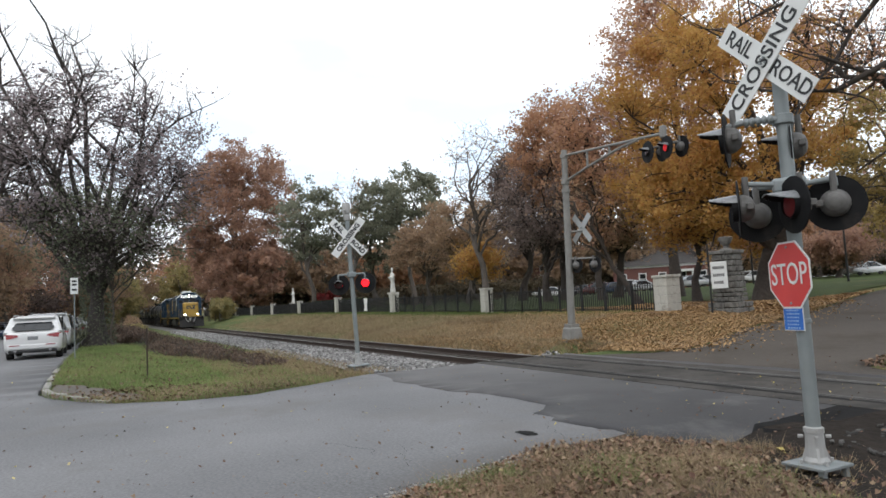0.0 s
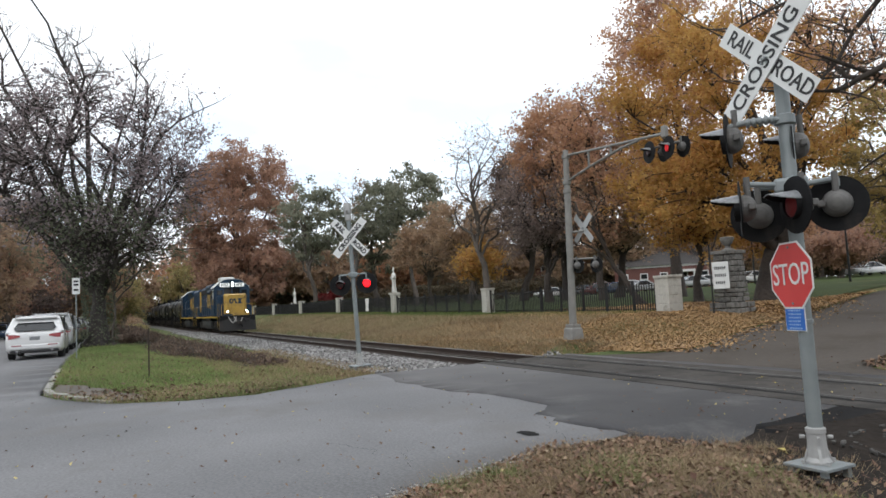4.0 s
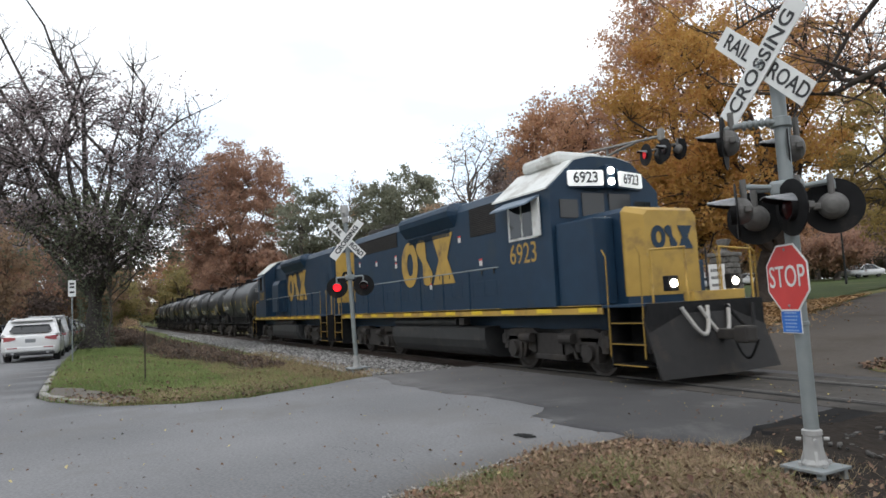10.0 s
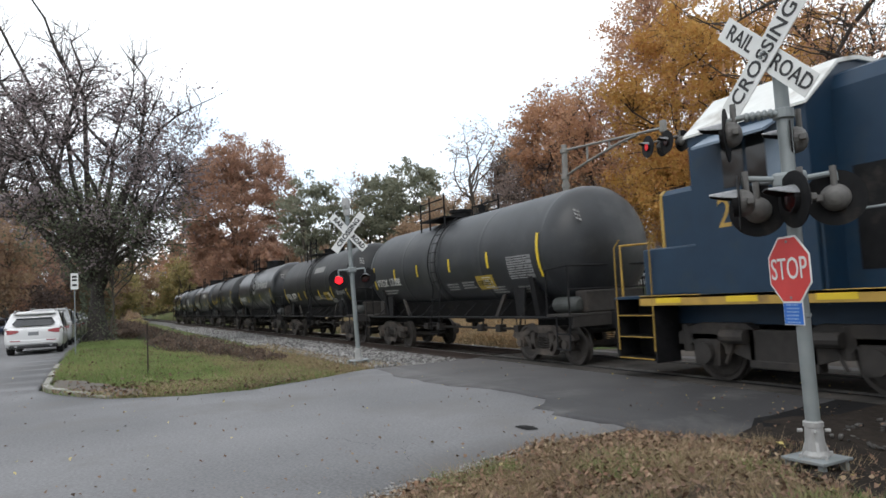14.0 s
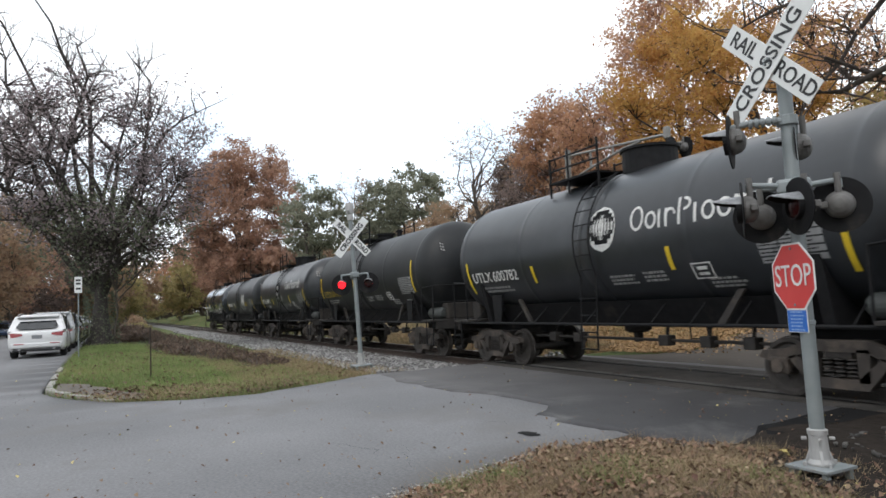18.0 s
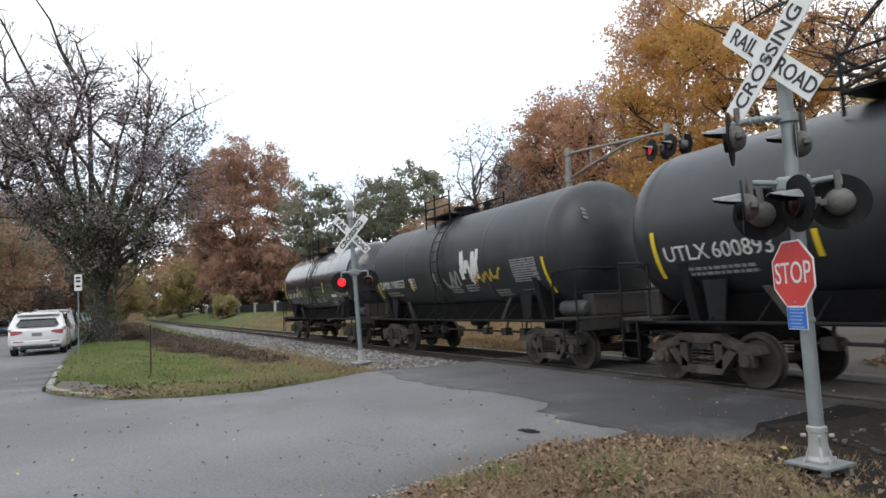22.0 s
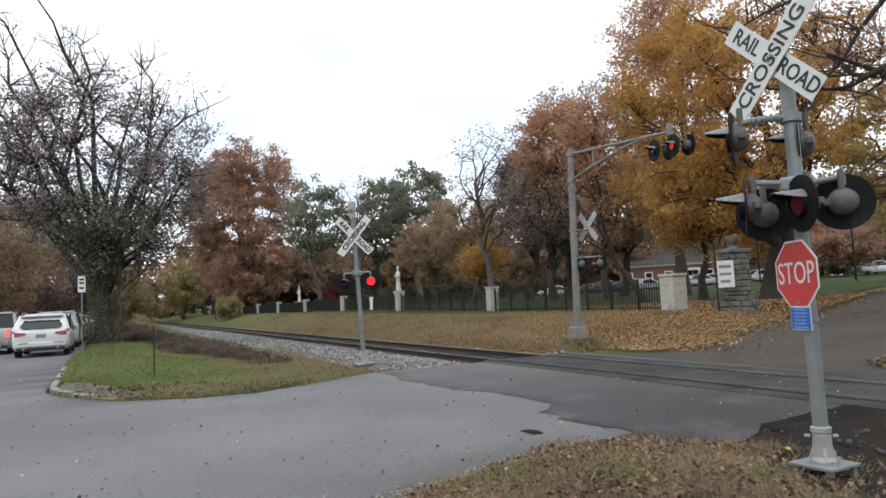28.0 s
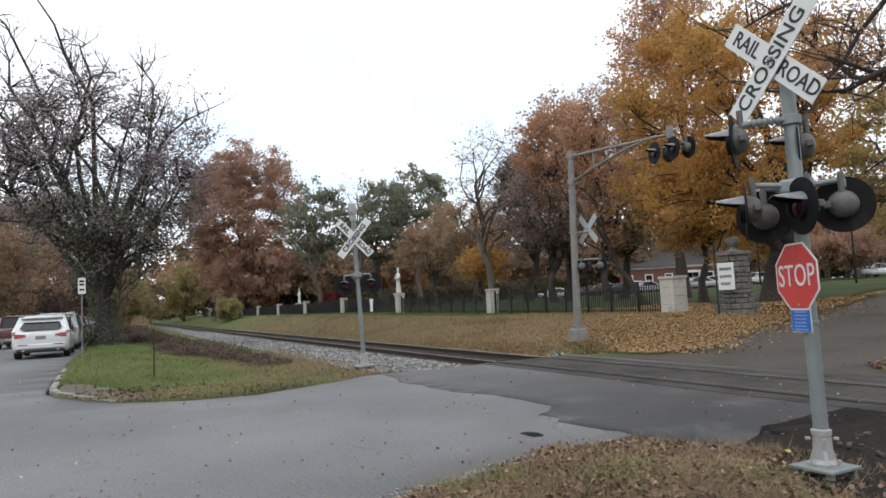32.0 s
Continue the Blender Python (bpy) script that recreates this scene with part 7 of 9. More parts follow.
tree("bare_tree", "dark leaning bare tree behind the fence", -30.2, 18.6, 8.5, 5.0, 3.5, 300, L_BROWN, 52, trunk=0.2, leaf=0.18, limbs=6, twigs=50, bark=M_BARK_DARK, lean=(-3.1, -2.6), fork=0.4)
tree("brown_tree", "dark brown tree under the tall orange ones", -44.0, 29.0, 13.0, 9.0, 3.0, 12000, L_BROWN, 30, trunk=0.38, leaf=0.26, limbs=11, twigs=140, bark=M_BARK_DARK)
tree("orange_tree", "tall pinkish orange tree with open crown", -35.6, 27.2, 24.5, 9.8, 5.0, 30000, L_PINK, 31, trunk=0.42, leaf=0.22, limbs=15, twigs=260, fine=4, bark=M_BARK_DARK)
tree("maple_tree", "big yellow orange maple over the gate", -22.4, 19.6, 16.2, 12.6, 2.0, 54000, L_YELLOW, 32, trunk=0.56, leaf=0.165, limbs=17, twigs=300, bark=M_BARK_DARK, clump=0.58, lean=(-1.3, -0.6))
tree("bare_tree", "large dark half bare tree beside the drive", -10.8, 15.5, 17.5, 17.0, 4.5, 16000, L_PINK, 33, trunk=0.5, leaf=0.12, limbs=17, twigs=260, bark=M_BARK_DARK, clump=0.8, fork=0.25, fine=4,
     ends=[(-7.2, 10.4, 0.2, -0.8), (-8.6, 7.6, 0.14, -2.0), (-7.4, 6.0, 0.12, -1.6), (-6.0, 11.5, 0.2, 1.0), (-8.4, 9.2, 0.12, -3.0)])
tree("maple_tree", "yellow maple on the far lawn", -25.4, 37.6, 14.5, 11.5, 2.6, 16000, L_GOLD_OLIVE, 34, trunk=0.4, leaf=0.25, limbs=12, twigs=170)
tree("maple_tree", "yellow maple with low boughs behind the gate", -27.5, 20.3, 11.0, 8.0, 2.4, 17000, L_YELLOW, 35, trunk=0.22, leaf=0.17, limbs=14, twigs=190, bark=M_BARK_DARK, clump=0.6)
tree("pink_tree", "sparse pinkish tree with bare top twigs", -41.4, 25.2, 18.5, 7.0, 4.0, 13000, L_PINK, 36, trunk=0.3, leaf=0.22, limbs=14, twigs=200, bark=M_BARK_DARK, fine=5, sparse_top=0.6)
# trees along the street and far woods
tree("red_tree", "red brown street tree", -93.6, -23.5, 13.0, 13.0, 2.2, 15000, L_RED, 41, trunk=0.35, leaf=0.34, limbs=11, twigs=140)
tree("red_tree", "russet tree down the street", -76.0, -25.5, 13.5, 13.0, 2.4, 14000, L_PURPLE, 42, trunk=0.35, leaf=0.3, limbs=11, twigs=140)
tree("red_tree", "russet tree far down the street", -118.0, -26.0, 15.0, 16.0, 2.2, 12000, L_BROWN, 49, trunk=0.35, leaf=0.42, limbs=11, twigs=120)
tree("yellow_tree", "yellow olive tree at the far track side", -150.0, -9.5, 12.0, 10.0, 0.8, 9000, L_OLIVE, 43, trunk=0.25, leaf=0.42, limbs=10, twigs=100)
tree("yellow_tree", "olive tree beyond the street tree", -112.0, -10.2, 10.0, 9.0, 0.8, 9000, L_OLIVE, 50, trunk=0.25, leaf=0.36, limbs=10, twigs=100)

STREET_TREES = ((-74.8, -20.9, 14.5, 11.0, L_BROWN, "brown autumn tree across the street"),
    (-92.4, -20.1, 17.0, 12.0, L_RED, "russet tree across the street"),
    (-104.7, -17.9, 16.5, 12.0, L_PURPLE, "dry purple brown tree down the street"),
    (-120.4, -15.7, 16.5, 13.0, L_RED, "reddish tree down the street"),
    (-110.0, -11.5, 9.8, 10.0, L_BROWN, "brown tree beyond the big street tree"),
    (-124.5, -9.0, 8.8, 9.0, L_OLIVE, "yellow green tree beyond the verge"),
    (-133.2, 10.5, 11.2, 12.0, L_RED, "russet tree where the track bends"),
    (-133.8, -11.5, 14.8, 12.0, L_PURPLE, "dry brown tree at the end of the street"),
    (-262.0, -10.0, 21.0, 20.0, L_OLIVE, "olive tree far down the track"),
    (-276.0, 9.5, 24.0, 22.0, L_BROWN, "brown tree far down the track"))
# autumn trees that close the view down the street
for k, (x, y, hgt, wid, paint_, lab) in enumerate(STREET_TREES):
    tree("street_side_tree", lab, x, y, hgt, wid, 0.8, 11000, paint_, 60 + k, trunk=0.28, leaf=0.34, limbs=10, twigs=120, clump=1.0)
LAWN_TREES = ((-60.8, 65.9, 13.0, 13.0, L_BROWN, "brown tree beyond the lawn"),
    (-53.0, 63.6, 12.0, 12.0, L_ORANGE, "rusty tree beyond the lawn"),
    (-60.8, 81.7, 14.0, 13.0, L_BROWN, "dull brown tree beyond the lawn"),
    (-43.9, 59.5, 4.6, 7.0, L_RED, "small red tree on the lawn"),
    (-54.7, 82.7, 14.0, 14.0, L_PURPLE, "half bare tree beyond the lawn"),
    (-45.9, 77.9, 13.0, 13.0, L_BROWN, "brown tree at the edge of the lawn"),
    (-86.1, 91.4, 13.0, 13.0, L_PURPLE, "dry tree by the brick building"),
    (-99.0, 78.8, 13.0, 13.0, L_BROWN, "brown tree by the brick building"))
for k, (x, y, hgt, wid, paint_, lab) in enumerate(LAWN_TREES):
    tree("lawn_tree", lab, x, y, hgt, wid, 1.2, 9000, paint_, 160 + k, trunk=0.3, leaf=0.32, limbs=10, twigs=110, clump=1.0)
# ---- fence, pillars, gate ----
FENCE_Y = 12.0
PILLARS = [-21.6 - 15.55 * k for k in range(11)]


def block_pillar(x, y, w, h, label, courses=4):
    ob = thing("fence_pillar", label, "pillar", pose(x, y, land(x, y) - 0.05), group="fence pillars")
    ch = (h - 0.12) / courses
    rnd = random.Random(int(-x * 10))
    for k in range(courses):
        bm = B()
        split = rnd.uniform(0.35, 0.65) * w - w / 2
        jit = 0.006
        for a, b in ((-w / 2, split), (split, w / 2)):
            bm2 = B()
            e = rnd.uniform(-jit, jit)
            add_box(bm2, a + 0.005, b - 0.005, -w / 2 + e, w / 2 - e, 0.05 + k * ch + 0.005, 0.05 + (k + 1) * ch - 0.005, 0.012)
            part("stone", bm2, M_STONE_TRIM, ob)
        bm.free()
    bm = B()
    add_box(bm, -w / 2 + 0.02, w / 2 - 0.02, -w / 2 + 0.02, w / 2 - 0.02, 0.0, 0.05 + courses * ch)
    part("mortar_core", bm, M_CONCRETE, ob)
    bm = B()
    add_box(bm, -w / 2 - 0.04, w / 2 + 0.04, -w / 2 - 0.04, w / 2 + 0.04, h - 0.07, h + 0.05, 0.02)
    part("cap_stone", bm, M_STONE_TRIM, ob, "flat limestone cap")
    return ob


for k, x in enumerate(PILLARS):
    block_pillar(x, FENCE_Y, 0.8 if k == 0 else 0.62, 1.62, "pale limestone block pillar in the iron fence")

bm = B()
add_box(bm, -0.018, 0.018, -0.018, 0.018, 0.08, 1.28)
add_cyl(bm, (0, 0, 1.28), (0, 0, 1.36), 0.012, 0.001, 4)
picket_mesh = bpy.data.meshes.new("picket")
bm.to_mesh(picket_mesh)
bm.free()
picket_mesh.materials.append(M_FENCE)
for k in range(10):
    xa, xb = PILLARS[k] - 0.35, PILLARS[k + 1] + 0.35
    fence = thing("iron_fence", "black iron picket fence between stone pillars", "fence", pose(0, FENCE_Y, 0), group="fence bays")
    n = 8
    for j in range(n + 1):
        x = xa + (xb - xa) * j / n
        g = land(x, FENCE_Y)
        bm = B()
        add_box(bm, x - 0.05, x + 0.05, -0.05, 0.05, g - 0.1, g + 1.42, 0.004)
        add_box(bm, x - 0.06, x + 0.06, -0.06, 0.06, g + 1.42, g + 1.46)
        part("post", bm, M_FENCE, fence)
        if j < n:
            x2 = xa + (xb - xa) * (j + 1) / n
            g2 = land(x2, FENCE_Y)
            for dz in (0.16, 1.2):
                bm = B()
                add_loft(bm, [[(x, -0.016, g + dz - 0.015), (x, 0.016, g + dz - 0.015), (x, 0.016, g + dz + 0.015), (x, -0.016, g + dz + 0.015)], [(x2, -0.016, g2 + dz - 0.015), (x2, 0.016, g2 + dz - 0.015), (x2, 0.016, g2 + dz + 0.015), (x2, -0.016, g2 + dz + 0.015)]])
                part("fence_rail", bm, M_FENCE, fence)
    step = 0.16
    m_ = int((xa - xb) / step)
    if k < 2:
        for j in range(1, m_):
            x = xa - step * j
            o = new("picket", picket_mesh)
            o.parent = fence
            o.matrix_basis = pose(x, 0, land(x, FENCE_Y))
    else:
        vs, fs = [], []
        for j in range(1, m_):
            x = xa - step * j
            g = land(x, FENCE_Y)
            i0 = len(vs)
            vs += [(x + a, b, g + c) for c in (0.08, 1.34) for a, b in ((-0.018, -0.018), (0.018, -0.018), (0.018, 0.018), (-0.018, 0.018))]
            fs += [(i0, i0 + 1, i0 + 5, i0 + 4), (i0 + 1, i0 + 2, i0 + 6, i0 + 5), (i0 + 2, i0 + 3, i0 + 7, i0 + 6), (i0 + 3, i0, i0 + 4, i0 + 7)]
        tagged(raw_mesh("railing_panel", vs, fs, M_FENCE, fence), kind="stuff")

# gate pillar of rubble stone with an urn, and the sign beside it
GX, GY = -19.65, 13.6
gate = thing("gate_pillar", "grey rubble stone gate pillar topped by an urn", "pillar", pose(GX, GY, land(GX, GY) - 0.08, 0, 0, 12))
rnd = random.Random(77)
zc = 0.0
while zc < 2.4:
    hh = rnd.uniform(0.16, 0.28)
    w = 0.42 + 0.12 * max(0.0, 1 - zc / 2.3) + (0.13 if zc < 0.45 else 0.0)
    for side in range(4):
        a = -w
        while a < w - 0.06:
            b = min(w, a + rnd.uniform(0.22, 0.5))
            if w - b < 0.14:
                b = w
            bm = B()
            out = rnd.uniform(0.0, 0.05)
            add_box(bm, a + 0.014, b - 0.014, -w - out, -w + 0.3, zc + 0.014, zc + hh - 0.014, 0.03, Matrix.Rotation(radians(90 * side), 4, "Z"))
            part("stone", bm, M_GATE_ROCK, gate)
            a = b
    zc += hh
bm = B()
add_box(bm, -0.37, 0.37, -0.37, 0.37, 0, zc)
part("mortar_core", bm, M_SOIL, gate, "dark mortar core")
bm = B()
add_box(bm, -0.52, 0.52, -0.52, 0.52, zc, zc + 0.16, 0.03)
part("cap_stone", bm, M_GATE_ROCK, gate, "grey cap stone")
bm = B()
add_lathe(bm, [(0.26, 0.0), (0.26, 0.06), (0.13, 0.1), (0.1, 0.2), (0.2, 0.3), (0.27, 0.45), (0.3, 0.55), (0.24, 0.58), (0.05, 0.6)], 20, Matrix.Translation((0, 0, zc + 0.16)))
part("urn", bm, M_GATE_ROCK, gate, "weathered stone urn")
SX, SY = -19.1, 12.55
sign = thing("institution_sign", "white sign with dark print on a black post", "sign", pose(SX, SY, land(SX, SY) - 0.1, 0, 0, 42))
bm = B()
add_box(bm, -0.5, -0.43, -0.035, 0.035, 0, 3.0, 0.006)
part("post", bm, M_FENCE, sign)
bm = B()
add_box(bm, -0.4, 0.22, -0.02, 0.02, 1.15, 2.25, 0.008)
pn = part("panel", bm, M_WHITE_SIGN, sign, "white panel")
for k, (a, b) in enumerate(((-0.32, 0.12), (-0.32, 0.16), (-0.3, 0.06))):
    bm = B()
    z = 2.0 - 0.3 * k
    x = a
    while x < b - 0.04:
        add_box(bm, x, x + 0.05, -0.026, -0.021, z - 0.06, z + 0.06)
        x += 0.075
    part("print", bm, M_BLACK_INK, pn)

# statues, garden wall, hedge, banner
M_STATUE = mat("white_statue_stone", (0.5, 0.49, 0.46), (0.68, 0.67, 0.63), 0.8, grain=8, stain=2.0, bump=0.15, dirt=(0.3, 0.28, 0.24), dirt_amount=0.25)
def plinth(x, y, w, h):
    ob = thing("statue_pedestal", "stepped pale stone pedestal on the lawn", "pedestal", pose(x, y, land(x, y) - 0.05))
    bm = B()
    add_box(bm, -w / 2, w / 2, -w / 2, w / 2, 0, h - 0.16, 0.02)
    part("shaft", bm, M_STONE_TRIM, ob)
    bm = B()
    add_box(bm, -w / 2 - 0.1, w / 2 + 0.1, -w / 2 - 0.1, w / 2 + 0.1, h - 0.16, h, 0.03)
    part("cap_stone", bm, M_STONE_TRIM, ob)
    return land(x, y) - 0.05 + h
def statue(x, y, z, h):
    bm = B()
    k = h / 2.2
    add_lathe(bm, [(0.34, 0), (0.36, 0.1), (0.3, 0.4), (0.24, 0.9), (0.27, 1.15), (0.3, 1.45), (0.24, 1.65), (0.1, 1.74), (0.09, 1.8), (0.14, 1.9), (0.15, 2.05), (0.1, 2.16), (0.02, 2.2)], 14, Matrix.Diagonal((0.68 * k, 0.68 * k, k, 1)))
    add_pipe(bm, [(0.2 * k, 0, 1.55 * k), (0.36 * k, -0.1 * k, 1.25 * k), (0.2 * k, -0.25 * k, 1.35 * k)], 0.075 * k, 8)
    add_pipe(bm, [(-0.2 * k, 0, 1.55 * k), (-0.34 * k, -0.1 * k, 1.2 * k), (-0.1 * k, -0.25 * k, 1.3 * k)], 0.075 * k, 8)
    o = link_mesh("statue", bm, M_STATUE, smooth=True)
    o.matrix_basis = pose(x, y, z)
    tagged(o, "white stone statue on a pedestal", "statue")
statue(-54.7, 12.75, plinth(-54.7, 12.75, 0.62, 1.8), 2.25)
statue(-97.5, 14.6, plinth(-97.5, 14.6, 1.0, 1.6), 2.2)
wall = thing("garden_wall", "low pale stone garden wall with piers", "wall", pose(-98, 15.2, land(-98, 15.2)))
bm = B()
add_box(bm, -9, 9, -0.25, 0.25, -0.2, 0.95, 0.03)
part("wall_body", bm, M_STONE_TRIM, wall)
for x in (-9, -3, 3, 9):
    bm = B()
    add_box(bm, x - 0.4, x + 0.4, -0.4, 0.4, -0.2, 1.2, 0.03)
    part("pier", bm, M_STONE_TRIM, wall)
M_BANNER = mat("white_banner_cloth", (0.62, 0.62, 0.6), (0.75, 0.75, 0.73), 0.8, grain=6, bump=0.1)
banner = thing("fence_banner", "white cloth banner tied to the iron fence", "banner", pose(-59.6, FENCE_Y - 0.08, land(-59.6, FENCE_Y) + 0.15))
bm = B()
add_loft(bm, [[(-0.45 + 0.1 * (z / 1.2), -0.01 + 0.04 * math.sin(z * 4), z), (0.45 - 0.1 * (z / 1.2) * 0, -0.01 - 0.04 * math.sin(z * 4), z), (0.45, 0.01 - 0.04 * math.sin(z * 4), z), (-0.45 + 0.1 * (z / 1.2), 0.01 + 0.04 * math.sin(z * 4), z)] for z in (0, 0.3, 0.6, 0.9, 1.2)])
part("cloth", bm, M_BANNER, banner)


def shrub(name, label, x, y, w, d, h, count, paint, seed, leaf=0.12, box=False):
    """Many small leaves on thin stems; box gives a clipped outline."""
    rng = np.random.default_rng(seed)
    ob = thing(name, label, "hedge" if box else "shrub", pose(x, y, land(x, y) - 0.03))
    V, F, k = [], [], 0
    for _ in range(int(14 + w * 6)):
        a = rng.uniform(-0.5, 0.5, 3) * (w * 0.8, d * 0.8, 0)
        b = a + rng.normal(size=3) * (0.25, 0.25, 0)
        b[2] = h * rng.uniform(0.6, 1.0)
        vs, fs = tube_rows([a, (a + b) / 2 + rng.normal(size=3) * 0.05, b], [0.02, 0.014, 0.006], 4)
        V.append(np.array(vs))
        F.append(np.array(fs) + k)
        k += len(vs)
    raw_mesh("stem", np.concatenate(V), np.concatenate(F), M_BARK, ob)
    if box:
        c = rng.uniform(-0.5, 0.5, (count, 3))
        ax = rng.integers(0, 3, count)
        sg = np.sign(rng.uniform(-1, 1, count)) * rng.uniform(0.38, 0.52, count)
        c[np.arange(count), ax] = sg
        c = c * (w, d, h) + (0, 0, h / 2)
    else:
        c = rng.normal(size=(count, 3))
        c /= np.linalg.norm(c, axis=1)[:, None]
        lob = 0.75 + 0.3 * np.sin(c[:, 0] * 5 + seed) * np.cos(c[:, 1] * 4 + seed)
        c *= (rng.uniform(0.3, 1, count) ** 0.4 * lob)[:, None]
        c = c * (w / 2, d / 2, h / 2) + (0, 0, h / 2)
    c[:, 2] = np.abs(c[:, 2])
    v, f = leaf_quads(rng, c, leaf)
    raw_mesh("foliage", v, f, paint, ob)
    return ob


L_HEDGE = leaf_mat("dark_hedge_leaves", [(0.022, 0.034, 0.018), (0.04, 0.056, 0.028), (0.058, 0.075, 0.038)])
L_WEED = leaf_mat("dead_weed_leaves", [(0.08, 0.056, 0.045), (0.14, 0.1, 0.08), (0.2, 0.145, 0.11), (0.1, 0.072, 0.06)], 0.2)
shrub("clipped_hedge", "dark clipped hedge behind the fence", -73.5, 13.4, 18, 1.4, 1.4, 12000, L_HEDGE, 1, 0.2, True)
shrub("clipped_hedge", "dark clipped hedge by the garden wall", -92.0, 13.6, 9, 1.3, 1.2, 5000, L_HEDGE, 2, 0.2, True)
shrub("red_shrub", "crimson autumn shrub on the lawn", -104.0, 22.0, 8, 5, 3.4, 4500, L_CRIMSON, 3, 0.3)
shrub("yellow_shrub", "yellowing shrub near the track bend", -110.0, 6.2, 10, 5, 4.0, 5200, L_OLIVE, 5, 0.3)
for k, (x, y, w, h) in enumerate(((-21.8, -5.4, 1.6, 0.25), (-23.6, -5.6, 2.0, 0.35), (-25.6, -6.0, 2.4, 0.45), (-27.8, -6.4, 2.6, 0.5), (-30.4, -6.2, 2.8, 0.5), (-33.4, -6.6, 3.0, 0.55), (-37.0, -7.0, 3.2, 0.6), (-41.0, -7.4, 3.2, 0.65), (-28.8, -7.4, 2.2, 0.4), (-32.4, -7.8, 2.4, 0.45), (-45.5, -7.6, 3.4, 0.7), (-50.5, -7.8, 3.6, 0.7))):
    shrub("dead_weeds", "tangle of dead brown weeds beside the ballast", x, y, w, 1.7, h * 1.3, int(420 * w), L_WEED, 20 + k, 0.075)

for k, (x, y, w, h, paint_) in enumerate(((-46.0, -8.6, 3.0, 0.7, L_WEED), (-55.0, -8.4, 3.6, 1.1, L_WEED), (-62.0, -7.8, 4.0, 1.3, L_OLIVE), (-48.0, -9.6, 3.0, 1.2, L_WEED), (-70.0, -7.8, 4.6, 2.0, L_BROWN), (-43.0, -9.0, 2.4, 0.6, L_WEED))):
    shrub("undergrowth", "ragged undergrowth behind the street tree", x, y, w, 2.2, h, int(700 * w), paint_, 60 + k, 0.11)

# ---- street furniture on the verge ----
def at_ground(x, y, lift=0.0):
    return pose(x, y, land(x, y) + lift)
ps = thing("parking_sign", "small white parking sign on a thin steel post", "sign", at_ground(-26.9, -10.95, -0.05))
bm = B()
add_box(bm, -0.03, 0.03, -0.02, 0.02, 0, 2.95, 0.004)
part("post", bm, M_GALV, ps)
bm = B()
add_box(bm, -0.003, 0.003, -0.12, 0.12, 2.35, 2.92, 0.002)
pl = part("plate", bm, M_WHITE_SIGN, ps, "white plate with black print")
pl.matrix_basis = pose(0.035, 0, 0)
for z in (2.5, 2.68, 2.8):
    bm = B()
    add_box(bm, 0.0035, 0.006, -0.075, 0.075, z - 0.035, z + 0.035)
    part("print", bm, M_BLACK_INK, pl)
stake = thing("marker_stake", "thin rusty marker stake in the grass", "stake", at_ground(-19.1, -9.0, -0.05))
bm = B()
add_box(bm, -0.018, 0.018, -0.018, 0.018, 0, 1.35, 0.004)
part("rod", bm, M_RAIL, stake)
for k, (x, y, h) in enumerate(((-71.3, -21.6, 10.5), (-100.0, -21.8, 10.5), (-62.0, -22.2, 9.0))):
    up = thing("utility_pole", "brown wooden utility pole with a cross arm", "utility pole", at_ground(x, y, -0.1), group="utility poles")
    bm = B()
    add_cyl(bm, (0, 0, 0), (0, 0, h), 0.16, 0.1, 12)
    part("pole", bm, M_BARK, up)
    bm = B()
    add_box(bm, -0.06, 0.06, -1.2, 1.2, h - 0.9, h - 0.76)
    part("cross_arm", bm, M_BARK, up)
    bm = B()
    add_pipe(bm, [(0, 0, h - 2.2), (0.2, 1.6, h - 1.8), (0.2, 2.4, h - 1.8)], 0.04, 8)
    part("lamp_arm", bm, M_GALV, up)
    bm = B()
    add_box(bm, 0.05, 0.35, 2.2, 2.9, h - 1.9, h - 1.72, 0.05)
    part("lamp_head", bm, M_GALV, up)
for k, (x, y) in enumerate(((-34.0, 45.0), (-47.0, 50.0))):
    lp = thing("lamp_post", "slim dark lamp post on the lawn", "lamp post", at_ground(x, y, -0.05), group="lawn lamp posts")
    bm = B()
    add_cyl(bm, (0, 0, 0), (0, 0, 4.9), 0.1, 0.07, 10)
    part("pole", bm, M_FENCE, lp)
    bm = B()
    add_lathe(bm, [(0.06, 4.9), (0.2, 5.0), (0.24, 5.3), (0.1, 5.45), (0.02, 5.5)], 12)
    part("lantern", bm, M_FENCE, lp)

